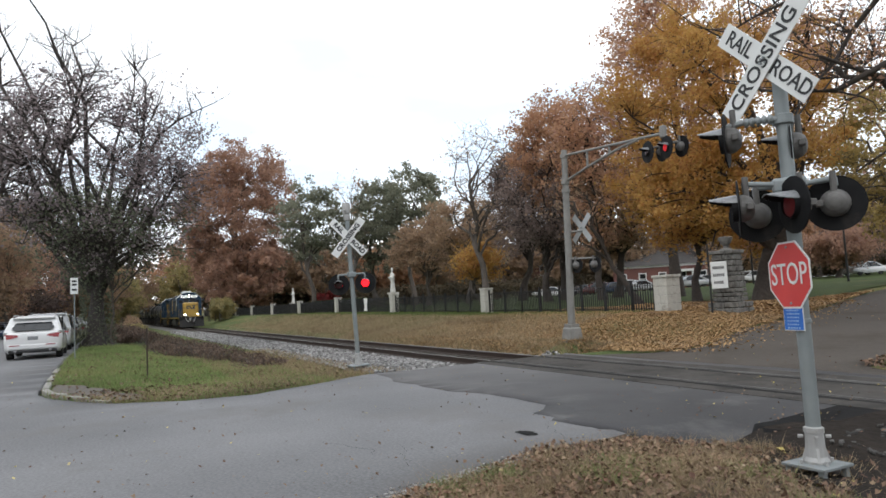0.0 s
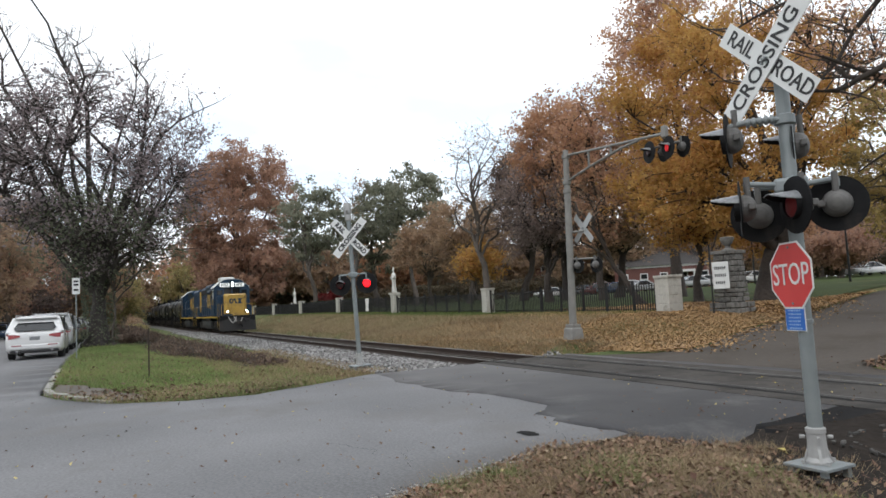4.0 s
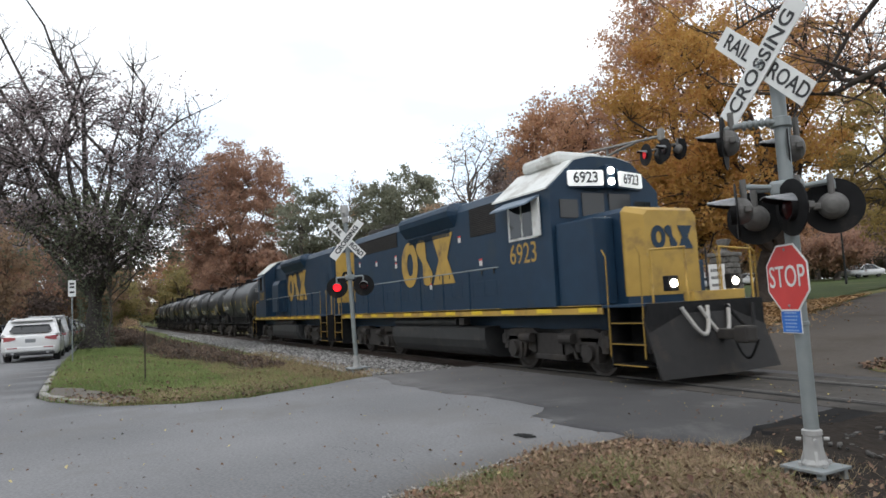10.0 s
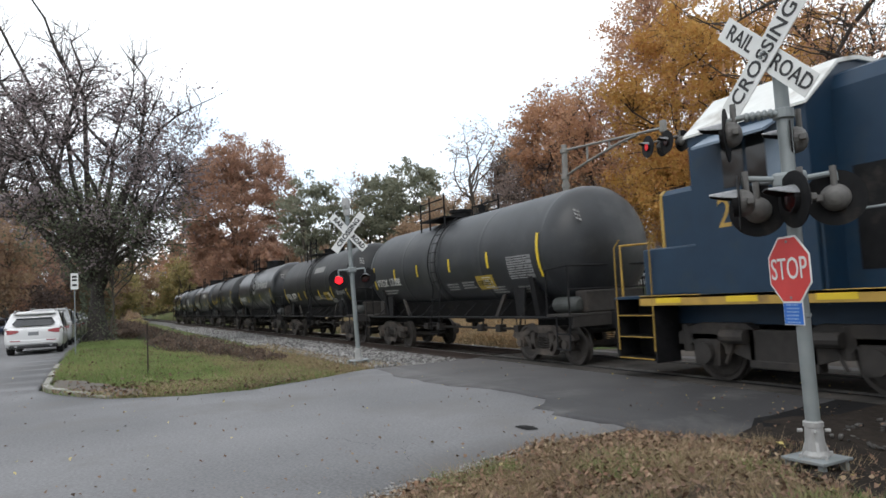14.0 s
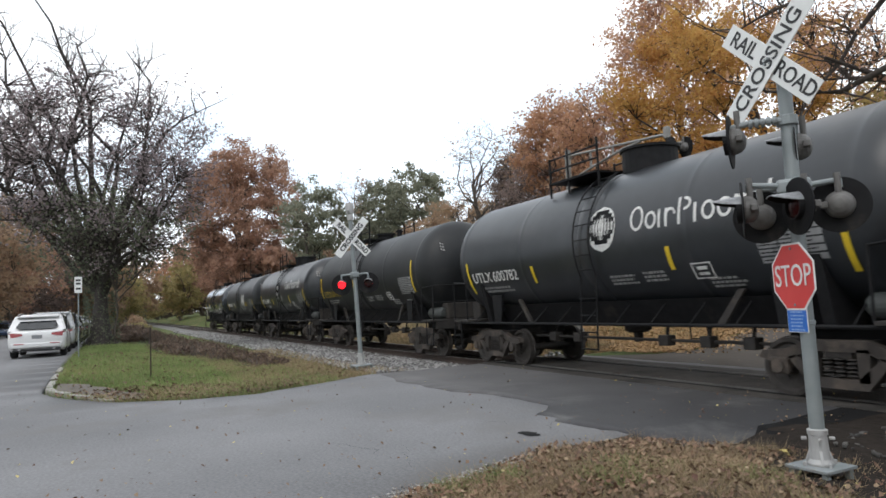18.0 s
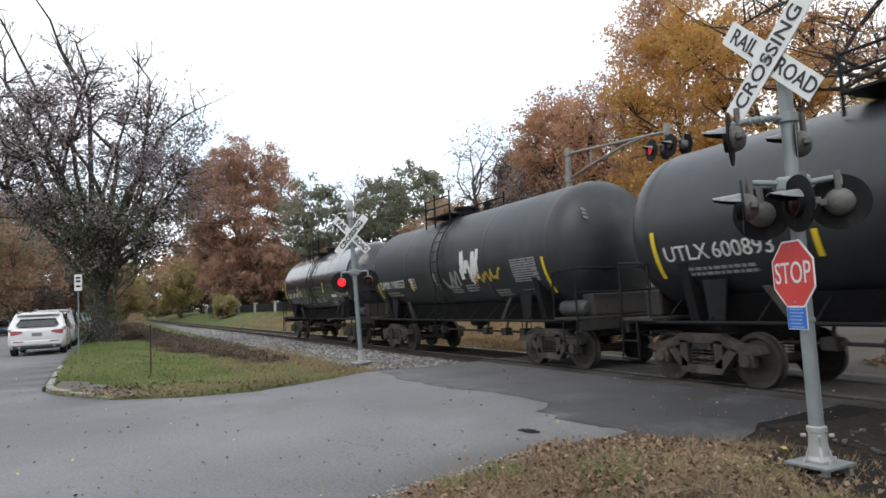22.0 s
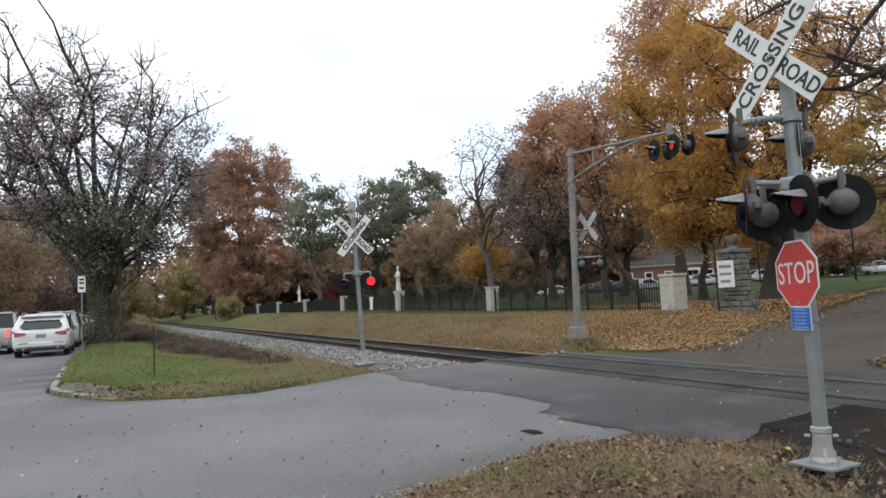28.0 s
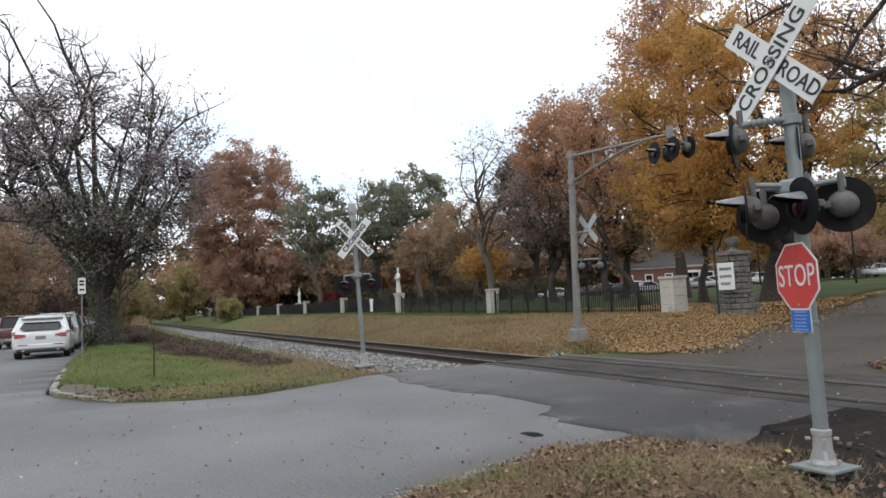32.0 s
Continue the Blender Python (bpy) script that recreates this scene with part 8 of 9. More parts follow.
# ---- brick houses beyond the lawn ----
M_BRICK = mat("red_brick", (0.1, 0.042, 0.036), (0.17, 0.075, 0.062), 0.9, grain=9, stain=0.6, bump=0.3)
M_WHITE_TRIM = mat("white_window_paint", (0.55, 0.55, 0.53), (0.72, 0.72, 0.7), 0.6, grain=6, bump=0.05)
M_ROOF = mat("grey_shingle_roof", (0.03, 0.027, 0.026), (0.075, 0.068, 0.065), 0.9, grain=6, stain=0.8, bump=0.4)
def brick_house(x, y, w, d, h, turn, cols, floors, label, porch=True):
    ob = thing("brick_building", label, "building", pose(x, y, land(x, y) - 0.3, 0, 0, turn))
    bm = B()
    add_box(bm, -w / 2, w / 2, -d / 2, d / 2, 0, h)
    part("wall", bm, M_BRICK, ob)
    bm = B()
    add_prism(bm, [(-d / 2 - 0.5, h), (d / 2 + 0.5, h), (0, h + d * 0.24)], -w / 2 - 0.5, w / 2 + 0.5, Matrix.Rotation(radians(90), 4, "Z"))
    part("roof", bm, M_ROOF, ob)
    bm = B()
    add_box(bm, -w / 2 - 0.15, w / 2 + 0.15, -d / 2 - 0.15, d / 2 + 0.15, h - 0.35, h + 0.002)
    part("cornice", bm, M_WHITE_TRIM, ob)
    for fl in range(floors):
        for c in range(cols):
            wx = -w / 2 + w * (c + 0.5) / cols
            z = 1.2 + fl * 3.4
            bm = B()
            add_box(bm, wx - 0.7, wx + 0.7, -d / 2 - 0.12, -d / 2 + 0.05, z, z + 2.1, 0.02)
            win = part("window", bm, M_WHITE_TRIM, ob)
            for a in (0, 1):
                bm = B()
                add_box(bm, wx - 0.52, wx + 0.52, -d / 2 - 0.135, -d / 2 - 0.11, z + 0.15 + a * 0.95, z + 0.98 + a * 0.95)
                part("pane", bm, M_WINDOW, win)
    if porch:
        bm = B()
        add_box(bm, -1.8, 1.8, -d / 2 - 1.8, -d / 2, 3.2, 3.6)
        for sx in (-1.6, 1.6):
            add_cyl(bm, (sx, -d / 2 - 1.6, 0), (sx, -d / 2 - 1.6, 3.2), 0.16, n=10)
        part("porch", bm, M_WHITE_TRIM, ob)
    return ob
brick_house(-91.0, 86.0, 24, 12, 4.6, 48, 7, 1, "red brick building with white windows beyond the lawn")
brick_house(-120, 78, 14, 10, 7.0, 52, 4, 2, "brick house behind bare trees")
brick_house(-135, -42, 12, 10, 6.0, 110, 3, 2, "brick house across the street", False)

# ---- vehicles ----
M_TYRE = mat("tyre_rubber", (0.012, 0.012, 0.012), (0.03, 0.03, 0.03), 0.85, grain=14)
M_RIM = mat("alloy_rim", (0.3, 0.3, 0.31), (0.45, 0.45, 0.46), 0.35, metal=0.9, grain=8, bump=0)
M_CAR_GLASS = glassy("tinted_car_glass", (0.012, 0.014, 0.016), 0.05)
M_TAIL = mat("red_tail_lamp", (0.2, 0.012, 0.014), (0.3, 0.025, 0.026), 0.2, grain=20, bump=0, coat=0.5)
M_TAIL_LIT = glow("lit_tail_lamp", (1.0, 0.05, 0.04), 2.5)
M_TRIM = mat("black_plastic_trim", (0.014, 0.014, 0.015), (0.03, 0.03, 0.032), 0.6, grain=12)
M_PLATE = mat("plain_plate", (0.16, 0.17, 0.18), (0.24, 0.25, 0.26), 0.5, bump=0)
def paint(name, c):
    return mat(name, tuple(v * 0.9 for v in c), c, 0.28, grain=2, stain=1.0, bump=0, coat=0.6)
CAR_WHITE, CAR_SILVER, CAR_DARK, CAR_BLUE, CAR_MAROON, CAR_BLACK = (paint("white_car_paint", (0.66, 0.66, 0.66)), paint("silver_car_paint", (0.4, 0.41, 0.42)),
    paint("charcoal_car_paint", (0.06, 0.063, 0.07)), paint("navy_car_paint", (0.03, 0.05, 0.1)), paint("maroon_car_paint", (0.1, 0.022, 0.022)), paint("black_car_paint", (0.02, 0.02, 0.022)))


def ring(x, w, z0, z1, tumble=0.0, r=0.12):
    """A rounded cross-section of a car at x."""
    w2, wt = w / 2, w / 2 - tumble
    return [(x, -w2 + r * 0.6, z0), (x, w2 - r * 0.6, z0), (x, w2, z0 + r), (x, (w2 + wt) / 2 + 0.02, (z0 + z1) / 2), (x, wt, z1 - r), (x, wt - r, z1), (x, -wt + r, z1), (x, -wt, z1 - r), (x, -(w2 + wt) / 2 - 0.02, (z0 + z1) / 2), (x, -w2, z0 + r)]


def car(kind, colour, label, m, name="parked_car", category="car", lit=False, group=""):
    """A vehicle heading to -x; x = 0 at its middle."""
    ob = thing(name, label, category, m, group)
    L, W, H = {"suv": (4.63, 1.88, 1.65), "sedan": (4.7, 1.82, 1.45), "pickup": (5.6, 1.98, 1.85), "van": (5.1, 1.98, 1.8)}[kind]
    belt = {"suv": 1.02, "sedan": 0.92, "pickup": 1.12, "van": 1.08}[kind]
    h = L / 2
    bm = B()
    add_loft(bm, [ring(-h, W * 0.72, 0.42, 0.72), ring(-h + 0.12, W * 0.9, 0.3, 0.82), ring(-h + 0.6, W * 0.98, 0.24, belt - 0.12), ring(-h + 1.4, W, 0.22, belt - 0.02), ring(0, W, 0.22, belt), ring(h - 0.5, W, 0.24, belt + 0.02), ring(h - 0.1, W * 0.98, 0.3, belt + 0.02), ring(h - 0.02, W * 0.95, 0.36, belt - 0.04), ring(h + 0.01, W * 0.86, 0.42, belt - 0.12)])
    part("body", bm, colour, ob, smooth=True)
    if kind == "pickup":
        gl = [(-0.9, belt - 0.05, 1.0), (-0.2, H, 0.86), (0.75, H, 0.86), (0.95, belt - 0.02, 0.98)]
    elif kind == "sedan":
        gl = [(-1.2, belt - 0.05, 0.98), (-0.35, H, 0.8), (0.85, H - 0.02, 0.8), (1.75, belt, 0.92)]
    else:
        gl = [(-1.15, belt - 0.05, 1.0), (-0.3, H - 0.02, 0.82), (1.5, H - 0.05, 0.76), (h - 0.14, belt + 0.02, 0.93)]
    # glasshouse
    bm = B()
    (xa, za, wa), (xb, zb, wb), (xc, zc_, wc), (xd, zd, wd) = gl
    w = W / 2
    bot, top = belt - 0.04, zb - 0.06
    P = lambda x, y, z: (x, y, z)
    A = [P(xa, -w * wa, bot), P(xa, w * wa, bot), P(xd, w * wd, bot), P(xd, -w * wd, bot)]
    T = [P(xb, -w * wb, top), P(xb, w * wb, top), P(xc, w * wc, zc_ - 0.06), P(xc, -w * wc, zc_ - 0.06)]
    add_loft(bm, [A, T])
    part("glasshouse", bm, M_CAR_GLASS, ob, "dark tinted windows")
    bm = B()
    add_loft(bm, [[(xb - 0.06, -w * wb * 0.96, zb - 0.07), (xb - 0.06, w * wb * 0.96, zb - 0.07), (xb - 0.06, w * wb * 0.85, zb - 0.02), (xb - 0.06, -w * wb * 0.85, zb - 0.02)],
                  [((xb + xc) / 2, -w * wb * 1.02, zb - 0.06), ((xb + xc) / 2, w * wb * 1.02, zb - 0.06), ((xb + xc) / 2, w * wb * 0.86, zb + 0.02), ((xb + xc) / 2, -w * wb * 0.86, zb + 0.02)],
                  [(xc + 0.08, -w * wc * 1.0, zc_ - 0.09), (xc + 0.08, w * wc * 1.0, zc_ - 0.09), (xc + 0.08, w * wc * 0.86, zc_ - 0.02), (xc + 0.08, -w * wc * 0.86, zc_ - 0.02)]])
    part("roof", bm, colour, ob, smooth=True)
    for sy in (-1, 1):
        for (p, q_), wd_ in (((A[0], T[0]), 0.05), ((A[3], T[3]), 0.09)):
            bm = B()
            a, b = Vector((p[0], sy * abs(p[1]) * 1.005, p[2])), Vector((q_[0], sy * abs(q_[1]) * 1.005, q_[2]))
            add_cyl(bm, a, b, wd_, wd_ * 0.8, 6)
            part("roof_pillar", bm, colour, ob)
        bm = B()
        xm = (xb + xc) / 2 - 0.1
        add_box(bm, xm - 0.04, xm + 0.04, sy * w * 0.93 - 0.03, sy * w * 0.93 + 0.03, belt - 0.03, zb - 0.08)
        part("door_pillar", bm, M_TRIM, ob)
        if kind in ("suv", "van"):
            bm = B()
            add_pipe(bm, [(xb + 0.1, sy * w * 0.72, zb + 0.0), (xb + 0.2, sy * w * 0.72, zb + 0.05), (xc - 0.1, sy * w * 0.72, zb + 0.04), (xc, sy * w * 0.72, zb - 0.02)], 0.018, 6)
            part("roof_rail", bm, M_RIM, ob)
        bm = B()
        add_box(bm, -0.95, -0.72, sy * (w + 0.02) - (0.02 if sy > 0 else 0.16), sy * (w + 0.02) + (0.16 if sy > 0 else 0.02), belt - 0.02, belt + 0.13, 0.03)
        part("mirror", bm, colour, ob)
        for x in (-h + 0.88, h - 0.95):
            wh = new("wheel")
            wh.parent = ob
            wh.matrix_basis = pose(x, sy * (w - 0.12), 0.35)
            bm = B()
            add_lathe(bm, [(0.2, -0.11), (0.32, -0.115), (0.35, -0.08), (0.35, 0.08), (0.32, 0.115), (0.2, 0.11)], 24, Matrix.Rotation(radians(90), 4, "X"))
            part("tyre", bm, M_TYRE, wh)
            bm = B()
            add_lathe(bm, [(0.03, -0.1), (0.23, -0.08), (0.235, -0.112), (0.235, 0.112), (0.23, 0.08), (0.03, 0.1)], 20, Matrix.Rotation(radians(90), 4, "X"))
            part("rim", bm, M_RIM, wh)
        # tail lamps wrap the corner
        bm = B()
        tz = belt - 0.16
        if kind == "pickup":
            add_box(bm, h - 0.06, h + 0.012, sy * w * 0.86 - 0.07, sy * w * 0.86 + 0.07, tz - 0.2, tz + 0.1, 0.02)
        else:
            # a wedge that narrows towards the tailgate's middle
            sec_ = lambda y, za_, zb_, xo: [(h - 0.32, sy * w * y, za_), (h + xo, sy * w * y, za_), (h + xo - 0.02, sy * w * y, zb_), (h - 0.34, sy * w * y, zb_)]
            add_loft(bm, [sec_(0.98, tz - 0.07, tz + 0.09, -0.1), sec_(0.9, tz - 0.075, tz + 0.1, 0.005), sec_(0.72, tz - 0.06, tz + 0.09, 0.025), sec_(0.5, tz - 0.005, tz + 0.06, 0.028)])
        part("tail_lamp", bm, M_TAIL_LIT if lit else M_TAIL, ob, "lit red tail lamp" if lit else "red tail lamp")
        bm = B()
        add_box(bm, -h + 0.03, -h + 0.4, sy * w * 0.62 - 0.18, sy * w * 0.62 + 0.16, 0.62, 0.74, 0.03)
        part("headlamp", bm, M_RIM, ob)
    bm = B()
    add_box(bm, h - 0.12, h + 0.03, -w * 0.84, w * 0.84, 0.27, 0.37, 0.04)
    part("lower_bumper", bm, M_TRIM, ob, "dark lower bumper")
    bm = B()
    add_box(bm, h - 0.1, h + 0.045, -w * 0.88, w * 0.88, 0.38, 0.58, 0.05)
    part("bumper", bm, colour if kind != "pickup" else M_RIM, ob)
    for sy in (-1, 1):
        bm = B()
        add_box(bm, h + 0.03, h + 0.05, sy * w * 0.62 - 0.16, sy * w * 0.62 + 0.16, 0.52, 0.555)
        part("reflector", bm, M_TAIL, ob)
        bm = B()
        add_cyl(bm, (h - 0.05, sy * w * 0.6, 0.34), (h + 0.05, sy * w * 0.6, 0.34), 0.05, n=12)
        part("exhaust", bm, M_RIM, ob)
    bm = B()
    add_box(bm, h - 0.04, h + 0.012, -0.17, 0.17, belt - 0.3, belt - 0.16, 0.004)
    part("plate", bm, M_PLATE, ob, "plain number plate")
    if kind in ("suv", "van"):
        bm = B()
        (x1, z1), (x2, z2) = (h - 0.1, belt + 0.06), (xc + 0.1, zc_ - 0.12)
        pane_at = lambda f_, hw: [(x1 + (x2 - x1) * f_ + dx_, sg_ * w * hw, z1 + (z2 - z1) * f_) for dx_, sg_ in ((0.05, -1), (0.05, 1), (-0.02, 1), (-0.02, -1))]
        add_loft(bm, [pane_at(0.02, 0.62), pane_at(0.22, 0.74), pane_at(0.96, 0.57)])
        part("rear_window", bm, M_CAR_GLASS, ob)
        bm = B()
        add_loft(bm, [[(x1 + 0.025, -w * 0.95, z1 - 0.06), (x1 + 0.025, w * 0.95, z1 - 0.06), (x1 - 0.06, w * 0.95, z1 - 0.06), (x1 - 0.06, -w * 0.95, z1 - 0.06)], [(x2 + 0.045, -w * 0.79, z2 + 0.03), (x2 + 0.045, w * 0.79, z2 + 0.03), (x2 - 0.06, w * 0.79, z2 + 0.03), (x2 - 0.06, -w * 0.79, z2 + 0.03)]])
        part("tailgate", bm, colour, ob)
        bm = B()
        add_box(bm, xc, xc + 0.3, -w * 0.74, w * 0.74, zc_ - 0.08, zc_ - 0.03, 0.015)
        part("roof_spoiler", bm, colour, ob)
    return ob


def on_street(x, y, turn=0.0):
    return pose(x, y, land(x, y), 0, 0, turn)
car("suv", CAR_WHITE, "white compact SUV parked at the kerb", on_street(-31.7, -12.42))
car("van", CAR_SILVER, "silver SUV parked behind the white one", on_street(-38.6, -12.45))
car("suv", CAR_BLACK, "black SUV parked at the kerb", on_street(-45.2, -12.4))
car("sedan", CAR_DARK, "charcoal sedan parked at the kerb", on_street(-51.6, -12.35))
car("suv", CAR_DARK, "dark SUV parked at the kerb", on_street(-58.0, -12.3))
car("sedan", CAR_SILVER, "silver sedan parked far along the kerb", on_street(-65.0, -12.3))
car("sedan", CAR_BLUE, "dark blue car parked across the street", on_street(-76.0, -19.4, 180))
car("suv", CAR_DARK, "dark car parked far across the street", on_street(-84.0, -19.4, 180))
for k, (x, y, kind, colour, lb) in enumerate(((-67.0, 48.7, "sedan", CAR_BLUE, "blue"), (-68.0, 51.2, "suv", CAR_WHITE, "white"), (-65.6, 51.6, "sedan", CAR_SILVER, "silver"), (-58.2, 53.0, "sedan", CAR_SILVER, "silver"), (-58.9, 56.0, "sedan", CAR_WHITE, "white"), (-54.9, 59.6, "sedan", CAR_WHITE, "white"), (-72.8, 50.5, "suv", CAR_MAROON, "maroon"), (-75.2, 50.2, "sedan", CAR_DARK, "dark"), (-43.9, 63.9, "sedan", CAR_WHITE, "white"), (-78.1, 46.5, "sedan", CAR_WHITE, "white"))):
    car(kind, colour, lb + " car parked beyond the lawn", pose(x, y, land(x, y) + 0.03, 0, 0, 63 + 8 * (k % 3)))
MOVING_CARS = [
    (car("suv", CAR_DARK, "dark SUV driving away along the street", on_street(200, -14.9), "moving_car"), 23.6),
    (car("sedan", CAR_WHITE, "white sedan driving away along the street", on_street(210, -14.9), "moving_car"), 24.9),
    (car("pickup", CAR_SILVER, "silver pickup with lit tail lamps driving away", on_street(220, -14.9), "moving_car", "pickup", True), 27.9),
    (car("suv", CAR_WHITE, "white SUV driving away along the street", on_street(230, -14.9), "moving_car"), 29.35),
    (car("pickup", CAR_MAROON, "maroon pickup driving away along the street", on_street(240, -14.9), "moving_car", "pickup"), 30.8)]
# ---- far woods round the place ----
WOODS = []
for k, (lv, paint_, hgt, lab) in enumerate(((3600, L_BROWN, 15, "distant brown tree"), (3600, L_GREEN, 14, "distant green tree"), (3600, L_ORANGE, 15, "distant orange tree"), (1500, L_PURPLE, 17, "distant half bare tree"), (3600, L_RED, 14, "distant russet tree"))):
    WOODS.append(tree("distant_tree", lab + " in the woods beyond", -150 - 12 * k, 60 + 4 * k, hgt, 12.5, 0.8, lv, paint_, 90 + k, trunk=0.3, leaf=0.8, limbs=9, twigs=60, clump=1.2, fine=2))
rnd = random.Random(9)
def wood(k, x, y):
    copy_thing(WOODS[k], pose(x, y, land(x, y) - 0.3, 0, 0, rnd.uniform(0, 360)))
for i in range(13):
    wood(rnd.choice((0, 1, 0, 3)), -150 + i * 8 + rnd.uniform(-3, 3), 34 + i * 7.5 + rnd.uniform(-4, 4))
for i in range(13):
    wood(rnd.choice((0, 1, 2, 3, 4)), -170 + i * 11 + rnd.uniform(-3, 3), 62 + i * 9 + rnd.uniform(-5, 5))
for i in range(9):
    wood(rnd.choice((0, 2, 1, 3)), -62 + i * 9 + rnd.uniform(-3, 3), 118 + i * 3 + rnd.uniform(-6, 6))
for i in range(7):
    wood(rnd.choice((4, 0, 4)), -130 - i * 14 + rnd.uniform(-3, 3), 16 + i * 3 + rnd.uniform(-3, 3))
for i in range(7):
    wood(rnd.choice((4, 0, 4, 1)), -104 - i * 13 + rnd.uniform(-3, 3), -30 - (i % 3) * 7 + rnd.uniform(-3, 3))
for i in range(6):
    wood(rnd.choice((0, 2, 1)), -160 - i * 13, -6 - 5 * (i % 3))
for i in range(10):
    wood(rnd.choice((0, 2, 4)), -60 + i * 13, -58 + rnd.uniform(-6, 6))
for i in range(8):
    wood(rnd.choice((0, 2, 4, 1)), 40 + rnd.uniform(-8, 8), -50 + i * 14)

# a denser belt that closes the view past the lawn
for i in range(14):
    a = math.radians(133 + 2.6 * i)
    d = 138 + 10 * (i % 3)
    wood(rnd.choice((0, 3, 0, 1, 2)), d * math.cos(a), -9.9 + d * math.sin(a))

# brushwood along the edge of the woods
L_BRUSH = leaf_mat("dull_brushwood_leaves", [(0.07, 0.06, 0.042), (0.11, 0.09, 0.06), (0.15, 0.11, 0.07), (0.09, 0.085, 0.05)], 0.4)
for k, (x, y, w, h, paint_) in enumerate(((-215, 24, 46, 7, L_BRUSH), (-200, 46, 46, 8, L_BRUSH), (-180, 74, 46, 8, L_OLIVE), (-158, 98, 46, 8, L_BRUSH), (-130, 120, 46, 8, L_BRUSH), (-98, 134, 46, 8, L_OLIVE), (-62, 144, 50, 8, L_BRUSH), (-22, 148, 50, 8, L_BRUSH),
                                   (-230, -8, 40, 8, L_OLIVE), (-190, -28, 40, 8, L_BRUSH), (-150, -40, 40, 8, L_BRUSH), (-112, -44, 40, 8, L_BRUSH), (-250, 6, 30, 8, L_BRUSH))):
    o = shrub("brushwood", "tangled brown brushwood at the edge of the woods", x, y, w, 9, h, 5200, paint_, 200 + k, 0.75)
    ang = math.degrees(math.atan2(y + 9.9, x)) + 90
    o.matrix_basis = pose(x, y, land(x, y) - 0.3, 0, 0, ang)
for k, (x, y) in enumerate(((-108, 65), (-101, 74), (-95, 82), (-87, 89), (-73, 86), (-67, 91), (-60, 94), (-54, 96), (-152, 21), (-137, 28), (-128, 36), (-117, 43), (-108, 51))):
    o = shrub("brushwood", "dull brown undergrowth beyond the lawn", x, y, 20, 5, 4.5, 3000, L_BRUSH, 240 + k, 0.5)
    o.matrix_basis = pose(x, y, land(x, y) - 0.2, 0, 0, math.degrees(math.atan2(y + 9.9, x)) + 90)
# ---- loose stuff on the ground ----
def scatter(n, seed, x0, x1, y0, y1, keep):
    rng = np.random.default_rng(seed)
    out = []
    while len(out) < n:
        xs, ys = rng.uniform(x0, x1, n), rng.uniform(y0, y1, n)
        for x, y in zip(xs, ys):
            if keep(x, y, rng):
                out.append((x, y, land(x, y)))
                if len(out) == n:
                    break
    return np.array(out), rng


def paved(x, y):
    return inside(x, y, NEAR_ROAD) or inside(x, y, CROSSING) or inside(x, y, FAR_ROAD)


def fallen_leaves(name, label, pts, rng, size, paint_, lift=0.0, curl=0.35):
    """Curled leaves lying on the ground: two bent halves each."""
    n = len(pts)
    a = rng.uniform(0, 2 * math.pi, n)
    t = rng.normal(0, curl, (n, 2))
    s = size * rng.uniform(0.55, 1.4, n)
    d = np.stack((np.cos(a), np.sin(a), t[:, 0]), 1) * s[:, None]
    e = np.stack((-np.sin(a), np.cos(a), t[:, 1]), 1) * (s * 0.42)[:, None]
    up = np.zeros((n, 3))
    up[:, 2] = s * rng.uniform(0.05, 0.35, n)
    c = pts + (0, 0, 0.008 + lift) + up * 0.4
    v = np.stack((c - d * 0.5, c + e + up, c + d * 0.5, c - e + up * 0.6), 1).reshape(-1, 3)
    k = np.arange(n) * 4
    f = np.stack((np.stack((k, k + 1, k + 2), 1), np.stack((k, k + 2, k + 3), 1)), 1).reshape(-1, 3)
    return tagged(raw_mesh(name, v, f, paint_), label, "leaves", kind="stuff")


def blades(name, label, pts, rng, h, w, paint_, lean=0.35):
    n = len(pts)
    a = rng.uniform(0, 2 * math.pi, n)
    hh = h * rng.uniform(0.5, 1.4, n)
    side = np.stack((np.cos(a), np.sin(a), np.zeros(n)), 1) * w / 2
    tip = np.stack((rng.normal(0, lean, n) * hh, rng.normal(0, lean, n) * hh, hh), 1)
    p = pts - (0, 0, 0.04)
    v = np.stack((p - side, p + side, p + tip * 0.6 + side * 0.6, p + tip), 1).reshape(-1, 3)
    k = np.arange(n) * 4
    f = np.stack((np.stack((k, k + 1, k + 2), 1), np.stack((k, k + 2, k + 3), 1)), 1).reshape(-1, 3)
    return tagged(raw_mesh(name, v, f, paint_), label, "grass", kind="stuff")


